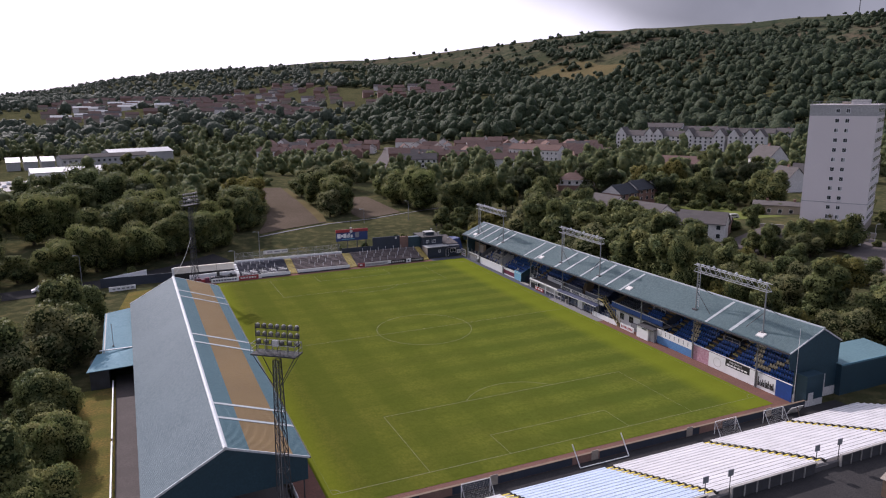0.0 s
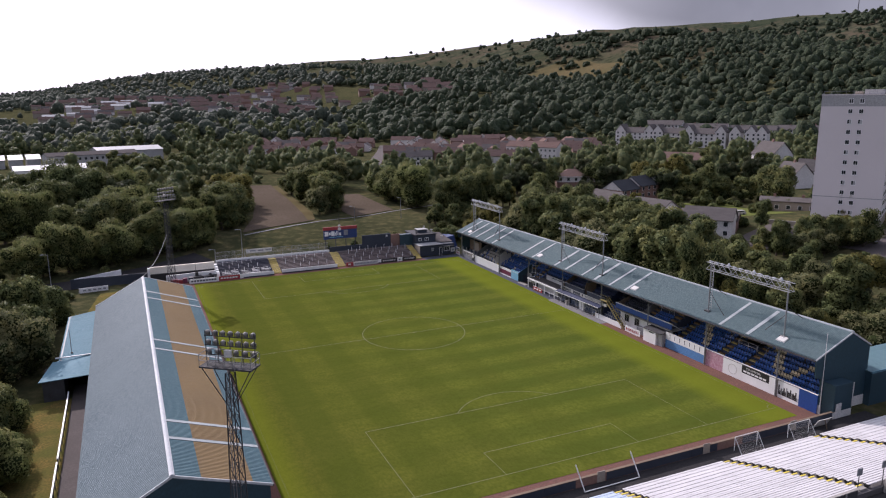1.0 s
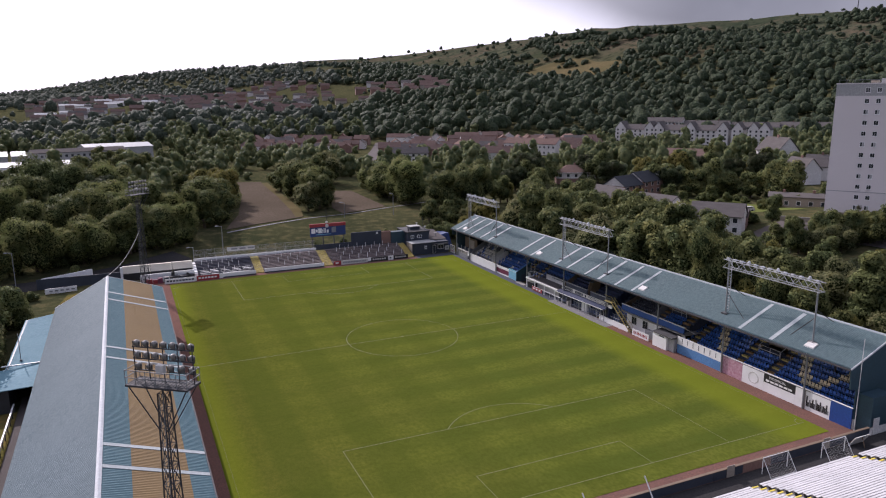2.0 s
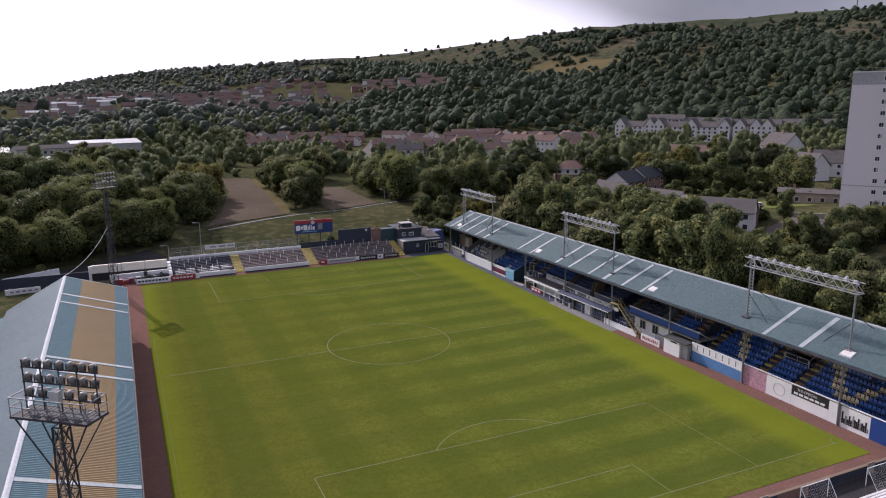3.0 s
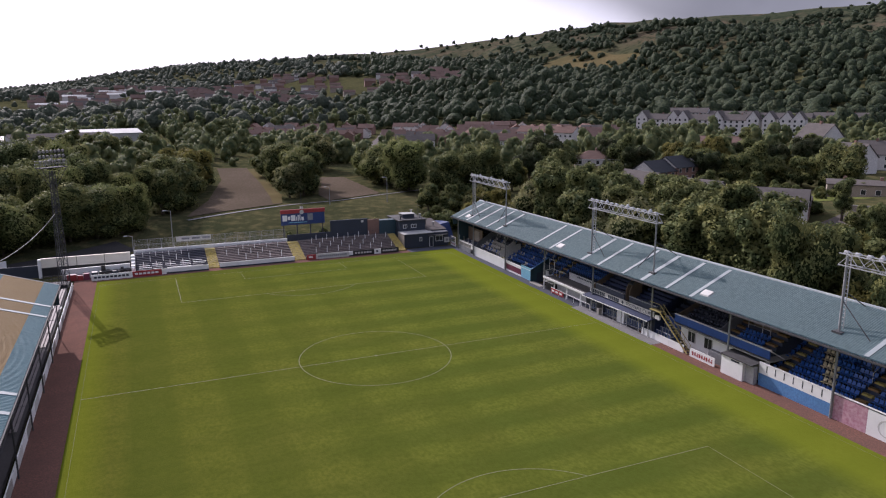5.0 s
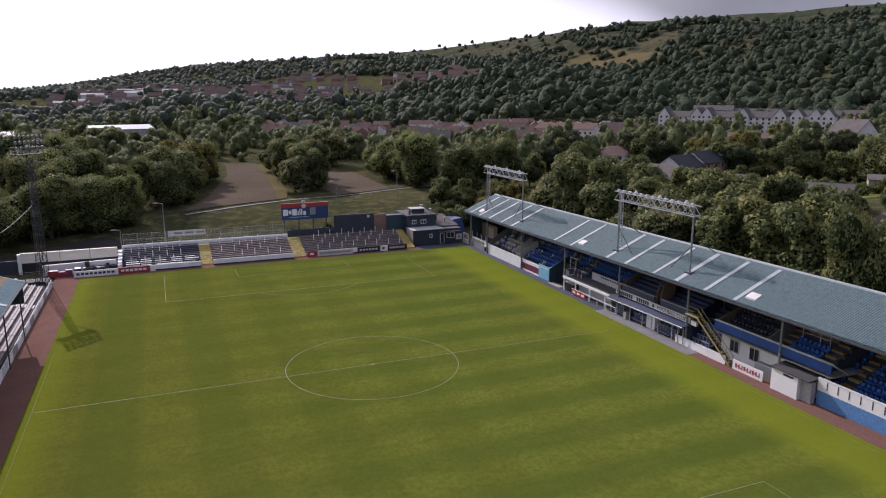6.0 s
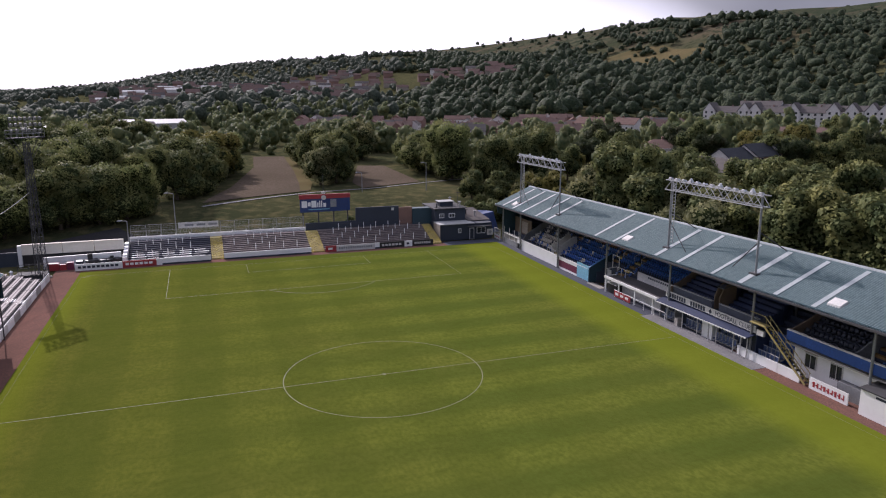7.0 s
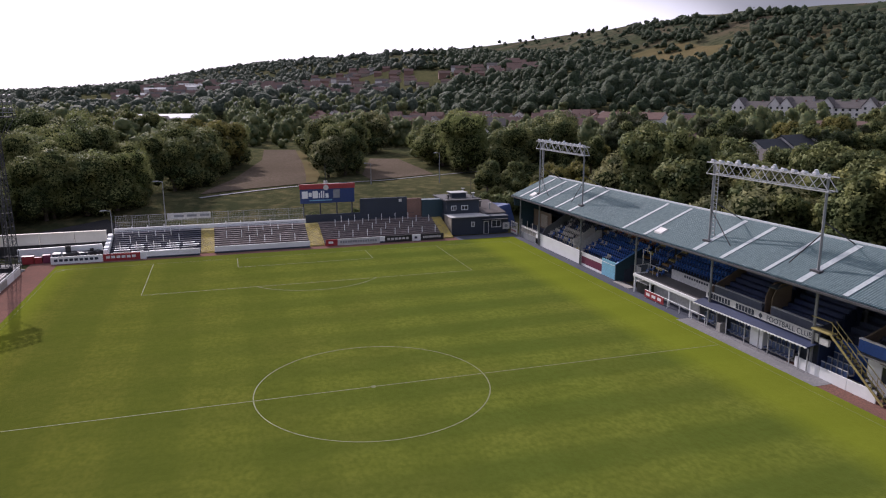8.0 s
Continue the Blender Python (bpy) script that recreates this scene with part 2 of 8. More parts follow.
YELLOW = surface("yellow_stair_paint", (0.58, 0.45, 0.07), (0.36, 0.29, 0.09), 1.2, 6, 0.75, c=(0.30, 0.24, 0.10))
BRIGHTYEL = surface("fresh_yellow_paint", (0.78, 0.62, 0.07), (0.62, 0.48, 0.08), 0.8, 6, 0.6)
YELLOWSTEEL = surface("dull_yellow_steel", (0.38, 0.31, 0.11), (0.27, 0.22, 0.09), 0.8, 6, 0.6)
NAVY = surface("navy_cladding", (0.026, 0.064, 0.088), (0.020, 0.050, 0.070), 0.3, 5, 0.5, bump=0.05)
NAVYWALL = surface("navy_render", (0.035, 0.045, 0.065), (0.027, 0.034, 0.05), 0.4, 5, 0.7)
BLUE = surface("royal_blue_paint", (0.022, 0.075, 0.30), (0.02, 0.06, 0.22), 0.6, 5, 0.45, bump=0.05)
MIDBLUE = surface("pale_blue_paint", (0.10, 0.25, 0.50), (0.085, 0.20, 0.40), 0.5, 5, 0.55, bump=0.05)
SEATBLUE = surface("blue_plastic_seat", (0.028, 0.115, 0.40), (0.022, 0.095, 0.33), 0.5, 3, 0.35, bump=0, each=0.15)
SEATYEL = surface("yellow_plastic_seat", (0.68, 0.58, 0.37), (0.58, 0.48, 0.28), 0.5, 3, 0.35, bump=0, each=0.15)
SEATDARK = surface("dark_seat", (0.042, 0.048, 0.066), (0.03, 0.035, 0.05), 0.5, 3, 0.35, bump=0)
ROOFTEAL = surface("teal_roof_sheet", (0.104, 0.168, 0.176), (0.080, 0.132, 0.142), 0.12, 2.5, 0.6, 0.0, 0.08, c=(0.124, 0.192, 0.200), spec=0.35)
SEATORANGE = surface("faded_orange_seat", (0.34, 0.13, 0.06), (0.27, 0.10, 0.05), 0.5, 3, 0.4, bump=0, each=0.15)
SEATCREAM = surface("faded_cream_seat", (0.55, 0.52, 0.44), (0.46, 0.43, 0.36), 0.5, 3, 0.4, bump=0, each=0.15)
STANDSTEP = surface("navy_painted_step", (0.052, 0.062, 0.092), (0.034, 0.042, 0.064), 0.4, 5, 0.9)
BOXGREY = surface("slate_painted_board", (0.085, 0.098, 0.125), (0.06, 0.07, 0.092), 0.8, 6, 0.6, bump=0.05)
SEATNAVY = surface("navy_dugout_seat", (0.055, 0.085, 0.17), (0.04, 0.065, 0.13), 0.8, 5, 0.4, bump=0)
DEEPNAVY = surface("deep_navy_boarding", (0.020, 0.034, 0.088), (0.015, 0.025, 0.064), 0.5, 5, 0.6, bump=0.05)
BRIGHTSTEEL = surface("bright_galvanised_steel", (0.52, 0.525, 0.53), (0.40, 0.405, 0.41), 1.5, 9, 0.5, 0.2, 0.05)
RAILGREY = surface("grey_painted_rail", (0.20, 0.205, 0.215), (0.15, 0.155, 0.16), 1.0, 6, 0.6, bump=0.05)
ROOFBLUE = surface("grey_blue_roof_sheet", (0.165, 0.212, 0.224), (0.138, 0.182, 0.196), 0.12, 2.5, 0.65, 0.0, 0.04, c=(0.180, 0.226, 0.238), spec=0.2)
ROOFSLATEBLUE = surface("slate_blue_roof_sheet", (0.100, 0.180, 0.200), (0.085, 0.155, 0.176), 0.15, 2.5, 0.65, 0.0, 0.05, c=(0.112, 0.195, 0.214), spec=0.25)
PALEPLANK = surface("pale_weathered_plank", (0.40, 0.355, 0.345), (0.29, 0.26, 0.25), 0.8, 6, 0.8, bump=0.1, c=(0.34, 0.30, 0.29))
AISLE = surface("worn_ochre_stair", (0.34, 0.20, 0.055), (0.24, 0.14, 0.045), 0.9, 6, 0.8, c=(0.20, 0.12, 0.05))
ROOFTAN = surface("tan_old_roof_sheet", (0.30, 0.205, 0.095), (0.24, 0.165, 0.08), 0.12, 2.5, 0.65, 0.0, 0.08, c=(0.27, 0.185, 0.088), spec=0.2)
ROOFPALE = surface("pale_blue_roof_sheet", (0.125, 0.240, 0.290), (0.100, 0.200, 0.250), 0.2, 2.5, 0.75, 0.0, 0.08, c=(0.14, 0.26, 0.31), spec=0.15)
ROOFLIGHT = surface("translucent_rooflight", (0.35, 0.39, 0.395), (0.25, 0.29, 0.30), 0.5, 4, 0.5, bump=0.05)
RIDGE = surface("pale_ridge_cap", (0.60, 0.62, 0.63), (0.46, 0.49, 0.51), 0.4, 4, 0.5, bump=0.05)
STEEL = surface("galvanised_steel", (0.30, 0.305, 0.31), (0.21, 0.215, 0.22), 1.5, 9, 0.55, 0.3, 0.05)
LAMPGREY = surface("grey_lamp_housing", (0.17, 0.175, 0.18), (0.11, 0.112, 0.115), 1.5, 9, 0.5, 0.2, 0.05)
LAMPBOWL = surface("spun_aluminium_bowl", (0.30, 0.285, 0.26), (0.19, 0.18, 0.165), 2.5, 9, 0.45, 0.4, 0.03)
BENCHBLUE = surface("bluish_bench_plank", (0.58, 0.68, 0.82), (0.48, 0.58, 0.72), 0.5, 6, 0.5, bump=0.1)
DARKSTEP = surface("dark_grey_step", (0.125, 0.115, 0.115), (0.085, 0.08, 0.08), 0.4, 5, 0.9)
BILLBLUE = surface("deep_blue_billboard", (0.022, 0.05, 0.17), (0.018, 0.04, 0.13), 0.8, 4, 0.5, bump=0)
DARKSTEEL = surface("dark_weathered_steel", (0.075, 0.075, 0.08), (0.050, 0.047, 0.045), 1.2, 9, 0.75, 0.0, 0.05, spec=0.25)
BLACK = surface("black_board", (0.02, 0.02, 0.022), (0.014, 0.014, 0.016), 1, 5, 0.5, bump=0)
RED = surface("red_board", (0.36, 0.035, 0.04), (0.28, 0.03, 0.035), 1, 5, 0.5, bump=0)
PINK = surface("dusky_pink_board", (0.42, 0.20, 0.26), (0.32, 0.14, 0.20), 0.8, 3, 0.5, bump=0, c=(0.5, 0.32, 0.36))
MAROON = surface("maroon_board", (0.16, 0.02, 0.06), (0.13, 0.02, 0.05), 1, 5, 0.5, bump=0)
SKYBLUE = surface("sky_blue_board", (0.22, 0.50, 0.66), (0.18, 0.42, 0.58), 1, 5, 0.5, bump=0)
GREYBOARD = surface("grey_print", (0.30, 0.31, 0.32), (0.14, 0.15, 0.16), 1.5, 4, 0.5, bump=0)
TIMBER = surface("weathered_timber", (0.21, 0.15, 0.10), (0.15, 0.105, 0.07), 0.8, 8, 0.85)
BARK = surface("bark", (0.085, 0.065, 0.048), (0.06, 0.046, 0.035), 1.5, 9, 0.95, bump=0.5)
RENDERW = surface("white_house_render", (0.72, 0.69, 0.665), (0.62, 0.595, 0.57), 0.25, 3, 0.8)
TOWERWALL = surface("pale_tower_cladding", (0.68, 0.63, 0.615), (0.63, 0.585, 0.57), 0.06, 1.2, 0.8, bump=0.03, spec=0.2, c=(0.655, 0.605, 0.595))
BRICK = surface("red_brown_brick", (0.26, 0.15, 0.115), (0.20, 0.12, 0.095), 0.4, 6, 0.85)
STONE = surface("buff_stone", (0.36, 0.31, 0.25), (0.28, 0.24, 0.20), 0.3, 5, 0.85)
SLATE = surface("grey_roof_tile", (0.150, 0.136, 0.130), (0.110, 0.100, 0.096), 0.3, 5, 0.95, stretch=(1, 1, 6), spec=0.0)
DARKTILE = surface("dark_blue_slate", (0.040, 0.044, 0.052), (0.030, 0.033, 0.040), 0.3, 5, 0.8, stretch=(1, 1, 6), spec=0.2)
REDTILE = surface("red_brown_roof_tile", (0.205, 0.142, 0.122), (0.150, 0.106, 0.094), 0.3, 5, 0.95, stretch=(1, 1, 6), spec=0.0)
SHEDROOF = surface("white_shed_roof", (0.40, 0.41, 0.42), (0.30, 0.31, 0.32), 0.08, 1, 0.6)
PALEGREY = surface("pale_grey_wall", (0.42, 0.42, 0.41), (0.34, 0.34, 0.335), 0.2, 3, 0.8)
CARWHITE = surface("white_car_paint", (0.78, 0.78, 0.78), (0.74, 0.74, 0.74), 1, 3, 0.25, bump=0)
CARDARK = surface("dark_car_paint", (0.04, 0.045, 0.055), (0.035, 0.04, 0.05), 1, 3, 0.25, bump=0)
RUBBER = surface("rubber", (0.02, 0.02, 0.02), (0.015, 0.015, 0.015), 3, 9, 0.9)
LEAF = foliage("broadleaf", (0.086, 0.118, 0.050), (0.232, 0.252, 0.094), (0.184, 0.178, 0.062), 0.2)
# paler and bluer than LEAF: some distance haze is mixed into this colour
LEAFVALLEY = foliage("valley_wood_leaf", (0.098, 0.138, 0.068), (0.245, 0.275, 0.122), (0.190, 0.195, 0.088), 0.38)
# crown cores: the shade behind the leaves is put into this dark colour
INNER = surface("shaded_crown_core", (0.034, 0.044, 0.018), (0.022, 0.030, 0.013), 0.6, 3, 1.0, bump=0.6, spec=0.0)
LEAFLIGHT = foliage("light_broadleaf", (0.139, 0.173, 0.060), (0.271, 0.294, 0.111), (0.196, 0.188, 0.072))
LEAFPALE = foliage("grey_willow_leaf", (0.142, 0.156, 0.079), (0.264, 0.266, 0.132), (0.206, 0.192, 0.082))
LEAFFAR = foliage("hill_wood_leaf", (0.040, 0.062, 0.036), (0.094, 0.118, 0.060), (0.070, 0.080, 0.042), 0.12, 1.2)
# leaf of the left hill, paled and greyed: distance haze put into the colour
LEAFHAZED = foliage("hazed_wood_leaf", (0.062, 0.086, 0.062), (0.128, 0.148, 0.100), (0.098, 0.108, 0.076), 0.15, 1.0)
LEAFRUST = foliage("yellowing_leaf", (0.156, 0.138, 0.041), (0.228, 0.198, 0.060), (0.168, 0.162, 0.050))
LEAFDARK = foliage("dark_broadleaf", (0.040, 0.059, 0.031), (0.094, 0.108, 0.050), (0.066, 0.066, 0.037))
m_glass, g_nt, g_ln, g_bs = nodes_of("window_glass")
g_bs.inputs["Base Color"].default_value = (0.03, 0.035, 0.04, 1)
g_bs.inputs["Roughness"].default_value = 0.08
GLASS = m_glass
LAMPGLASS = surface("lamp_glass", (0.30, 0.31, 0.32), (0.24, 0.25, 0.26), 2, 9, 0.2, bump=0)


# ---- builders ----
class Shape:
    """A mesh in the making."""

    def __init__(self):
        self.v, self.f, self.mi, self.mats, self.cur = [], [], [], [], 0

    def use(self, m):
        if m not in self.mats:
            self.mats.append(m)
        self.cur = self.mats.index(m)
        return self

    def poly(self, *pts):
        n = len(self.v)
        self.v += [tuple(p) for p in pts]
        self.f.append(tuple(range(n, n + len(pts))))
        self.mi.append(self.cur)
        return self

    def hexa(self, b, t):
        """b, t: four points each, anticlockwise seen from above."""
        n = len(self.v)
        self.v += [tuple(p) for p in b] + [tuple(p) for p in t]
        for q in ((3, 2, 1, 0), (4, 5, 6, 7), (0, 1, 5, 4), (1, 2, 6, 5), (2, 3, 7, 6), (3, 0, 4, 7)):
            self.f.append(tuple(n + i for i in q))
            self.mi.append(self.cur)
        return self

    def box(self, x0, y0, z0, x1, y1, z1):
        return self.hexa([(x0, y0, z0), (x1, y0, z0), (x1, y1, z0), (x0, y1, z0)], [(x0, y0, z1), (x1, y0, z1), (x1, y1, z1), (x0, y1, z1)])

    def beam(self, p, q, w, h=None):
        p, q = Vector(p), Vector(q)
        d = (q - p).normalized()
        s = d.cross(Vector((0, 0, 1)) if abs(d.z) < 0.95 else Vector((0, 1, 0))).normalized()
        u = s.cross(d) * ((h or w) / 2)
        s = s * (w / 2)
        return self.hexa([p - s - u, p + s - u, p + s + u, p - s + u], [q - s - u, q + s - u, q + s + u, q - s + u])

    def tube(self, p, q, r, n=8, r2=None):
        p, q = Vector(p), Vector(q)
        d = (q - p).normalized()
        s = d.cross(Vector((0, 0, 1)) if abs(d.z) < 0.95 else Vector((0, 1, 0))).normalized()
        u = s.cross(d)
        k = len(self.v)
        r2 = r if r2 is None else r2
        for c, rr in ((p, r), (q, r2)):
            for i in range(n):
                a = 2 * math.pi * i / n
                self.v.append(tuple(c + (s * math.cos(a) + u * math.sin(a)) * rr))
        for i in range(n):
            self.f.append((k + i, k + (i + 1) % n, k + n + (i + 1) % n, k + n + i))
        self.f += [tuple(k + i for i in reversed(range(n))), tuple(k + n + i for i in range(n))]
        self.mi += [self.cur] * (n + 2)
        return self

    def extrude(self, prof, axis, a, b):
        """A polygon of (u, z) pairs pulled along y (axis 'y', u = x) or x (u = y)."""
        k, n = len(self.v), len(prof)
        for e in (a, b):
            self.v += [(u, e, z) if axis == "y" else (e, u, z) for u, z in prof]
        for i in range(n):
            self.f.append((k + i, k + (i + 1) % n, k + n + (i + 1) % n, k + n + i))
        self.f += [tuple(k + i for i in reversed(range(n))), tuple(k + n + i for i in range(n))]
        self.mi += [self.cur] * (n + 2)
        return self

    def data(self, name, mat=None):
        me = bpy.data.meshes.new(name)
        me.from_pydata(self.v, [], self.f)
        for m in (self.mats or [mat]):
            me.materials.append(m)
        if len(self.mats) > 1:
            me.polygons.foreach_set("material_index", self.mi)
        bm = bmesh.new()
        bm.from_mesh(me)
        bmesh.ops.recalc_face_normals(bm, faces=bm.faces)
        bm.to_mesh(me)
        bm.free()
        return me


def part(name, shape, mat, parent, label=""):
    ob = new(name, shape.data(name, mat) if isinstance(shape, Shape) else shape)
    ob.parent = parent
    return tagged(ob, label)


def thing(name, label, category, at=(0, 0, 0), rz=0, group="", kind=""):
    ob = new(name)
    ob.matrix_basis = pose(*at, 0, 0, rz)
    return tagged(ob, label, category, group, kind)


def setting(name, shape, mat, label, category):
    return tagged(new(name, shape.data(name, mat) if isinstance(shape, Shape) else shape), label, category, "", "structure")


def smooth(a, b, v):
    t = min(1.0, max(0.0, (v - a) / (b - a)))
    return t * t * (3 - 2 * t)


def array_mesh(name, verts, quads, mat, normals=None):
    """A mesh from arrays of corners and faces with equally many corners; normals: soft shading directions."""
    me = bpy.data.meshes.new(name)
    n, k = quads.shape
    me.vertices.add(len(verts))
    me.vertices.foreach_set("co", np.asarray(verts, np.float32).ravel())
    me.loops.add(n * k)
    me.loops.foreach_set("vertex_index", np.asarray(quads, np.int32).ravel())
    me.polygons.add(n)
    me.polygons.foreach_set("loop_start", np.arange(0, n * k, k, dtype=np.int32))
    me.polygons.foreach_set("loop_total", np.full(n, k, np.int32))
    me.materials.append(mat)
    me.update(calc_edges=True)
    if normals is not None:
        me.polygons.foreach_set("use_smooth", np.ones(n, bool))
        me.normals_split_custom_set_from_vertices(np.asarray(normals, np.float32))
    return me

# ---- terrain ----
HILL_AT = (-30.0, -36.0)
AZ = [-180, -60, -14, -10, -5, -2, 2, 5, 8, 14, 18, 22.5, 27, 30, 34, 36, 41, 44, 47, 50, 55, 80, 120, 180]
EL = [0.0, 0.0, 0.12, 0.35, 0.75, 1.2, 1.75, 2.0, 2.25, 2.9, 3.05, 3.45, 4.0, 4.35, 4.85, 5.1, 5.28, 5.4, 5.3, 5.5, 5.6, 5.4, 1.5, 0.0]
FAR_AZ, FAR_D = [-20, -5, 5, 15, 40, 60], [4200, 3700, 3100, 2600, 2000, 1900]


def ground_z(x, y):
    """Height of the open ground."""
    ex, ey = x - HILL_AT[0], y - HILL_AT[1]
    d, az = math.hypot(ex, ey), math.degrees(math.atan2(ex, ey))
    z = -0.08 + 3.8 * (1 - (1 - smooth(113, 152, y)) * (1 - 0.95 * smooth(50, 112, x)))
    z += 2.4 * smooth(106, 124, x) * (1 - smooth(84, 116, y)) * (1 - smooth(150, 220, x))
    z += 1.6 * smooth(150, 330, x)
    z += 5.2 * smooth(8.5, 25, -y) * smooth(-31, -25, x) * (1 - smooth(31, 44, x))
    top, ridge = 38 + math.tan(radians(float(np.interp(az, AZ, EL)) + 0.2 * smooth(-8, 4, az))) * float(np.interp(az, FAR_AZ, FAR_D)), float(np.interp(az, FAR_AZ, FAR_D))
    foot = 500 + 75 * smooth(26, 35, az)
    if d > foot:
        u = (d - foot) / (ridge - foot)
        rise = u ** 1.12 if u < 1 else 1.0 - 0.10 * (u - 1)
        rise += 0.10 * math.sin(u * 9.0 + az * 0.22) * math.sin(min(u, 1.0) * math.pi)
        z += (top - z) * rise if u < 1 else (top - z) * rise
        z += smooth(0, 0.3, u) * smooth(-12, 12, az) * 9.0 * noise.noise((x / 170, y / 170, 0.0)) * (1 - 0.75 * smooth(0.75, 1.0, u))
    return z


def sheet(name, outline, mat, lift, label, category, step=None):
    """A flat area lying on the ground: a polygon cut into strips that follow the slope."""
    bm = bmesh.new()
    f = bm.faces.new([bm.verts.new((px, py, 0)) for px, py in outline])
    if step:
        xs, ys = [p[0] for p in outline], [p[1] for p in outline]
        for axis, lo, hi in (((1, 0, 0), min(xs), max(xs)), ((0, 1, 0), min(ys), max(ys))):
            c = lo + step
            while c < hi:
                at = (c, 0, 0) if axis[0] else (0, c, 0)
                bmesh.ops.bisect_plane(bm, geom=bm.verts[:] + bm.edges[:] + bm.faces[:], plane_co=at, plane_no=axis)
                c += step
        for v in bm.verts:
            v.co.z = ground_z(v.co.x, v.co.y)
    for v in bm.verts:
        v.co.z += lift
    bmesh.ops.recalc_face_normals(bm, faces=bm.faces)
    if sum(fc.normal.z for fc in bm.faces) < 0:
        bmesh.ops.reverse_faces(bm, faces=bm.faces)
    me = bpy.data.meshes.new(name)
    bm.to_mesh(me)
    bm.free()
    me.materials.append(mat)
    return tagged(new(name, me), label, category, "", "structure")


radii = [0.0] + [6 * 1.035 ** i for i in range(200) if 6 * 1.035 ** i < 4900]
fine_az = [a * 0.75 for a in range(-80, 120)]
turns = sorted(set(fine_az + [a for a in range(-180, 180, 6) if a < -60 or a > 89.5]))
gv, gq, nt_ = [], [], len(turns)
GC = (0.0, 50.0)
for r in radii:
    for a in turns:
        px, py = GC[0] + r * math.sin(radians(a)), GC[1] + r * math.cos(radians(a))
        gv.append((px, py, ground_z(px, py)))
for i in range(len(radii) - 1):
    for j in range(nt_):
        k = (j + 1) % nt_
        gq.append((i * nt_ + j, i * nt_ + k, (i + 1) * nt_ + k, (i + 1) * nt_ + j))
setting("ground", array_mesh("ground", gv, np.array(gq), HILL), None, "rough grassy ground rising to a moorland hill", "ground")

# ---- pitch and its surround ----
sheet("track", [(-36.2, -6.0), (36.2, -6.0), (36.2, 45), (36.2, 106.5), (-36.2, 106.5)], BLAES, 0.05, "reddish-brown blaes track round the pitch", "track")
sheet("pavement", [(33.2, 45.2), (36.1, 45.2), (36.1, 107), (25, 107), (25, 103.6), (33.2, 103.6)], BLUE_ASPHALT, 0.054, "bluish-grey asphalt walkway beside the pitch", "walkway")
sheet("pavement", [(33.0, 40), (34.9, 40), (34.9, 58), (33.0, 58)], PAVEGREY, 0.08, "grey concrete slabs in front of the dugouts", "paving")
sheet("yard", [(-56, 76), (-43, 76), (-43, 105.5), (-52, 104)], DRYVERGE, 0.052, "dry grass and dirt yard behind the left stand", "yard")
pitch = sheet("pitch", [(-32.9, -2.9), (32.7, -2.9), (33.0, 30), (33.4, 55), (33.7, 78), (34.2, 103.9), (-32.6, 103.4)], GRASS, 0.075, "mown football pitch with light and dark bands", "pitch")


def line(x0, y0, x1, y1, w=0.09):
    s = Shape()
    d = Vector((x1 - x0, y1 - y0, 0)).normalized()
    n = Vector((-d.y, d.x, 0)) * w / 2
    a, b = Vector((x0, y0, 0.084)), Vector((x1, y1, 0.084))
    s.poly(a - n, b - n, b + n, a + n)
    return part("line", s, LINE, pitch)


def arc(cx, cy, r, a0, a1, n, w=0.09):
    s = Shape()
    for i in range(n):
        p = [radians(a0 + (a1 - a0) * (i + k) / n) for k in (0, 1)]
        s.poly(*[(cx + rr * math.cos(t), cy + rr * math.sin(t), 0.084) for rr, t in ((r - w / 2, p[0]), (r + w / 2, p[0]), (r + w / 2, p[1]), (r - w / 2, p[1]))])
    return part("line", s, LINE, pitch)


LEN, HALF = 100.6, 32.1
line(-HALF, 0, HALF, 0), line(-HALF, LEN, HALF, LEN, 0.05), line(-HALF, 0, -HALF, LEN, 0.02), line(HALF, 0, HALF, LEN, 0.05), line(-HALF, LEN / 2, HALF, LEN / 2)
for gy, sy in ((0, 1), (LEN, -1)):
    for hw, dp in ((20.16, 16.5), (9.16, 5.5)):
        line(-hw, gy, -hw, gy + sy * dp, 0.065), line(hw, gy, hw, gy + sy * dp, 0.065), line(-hw, gy + sy * dp, hw, gy + sy * dp)
    arc(0, gy + sy * 11, 9.15, 90 * sy - 53.05, 90 * sy + 53.05, 24)
arc(0, LEN / 2, 9.15, 0, 360, 72), arc(0, LEN / 2, 0.12, 0, 360, 8, 0.22)
arc(HALF, 0, 1, 90, 180, 6), arc(-HALF, 0, 1, 0, 90, 6), arc(HALF, LEN, 1, 180, 270, 6), arc(-HALF, LEN, 1, 270, 360, 6)

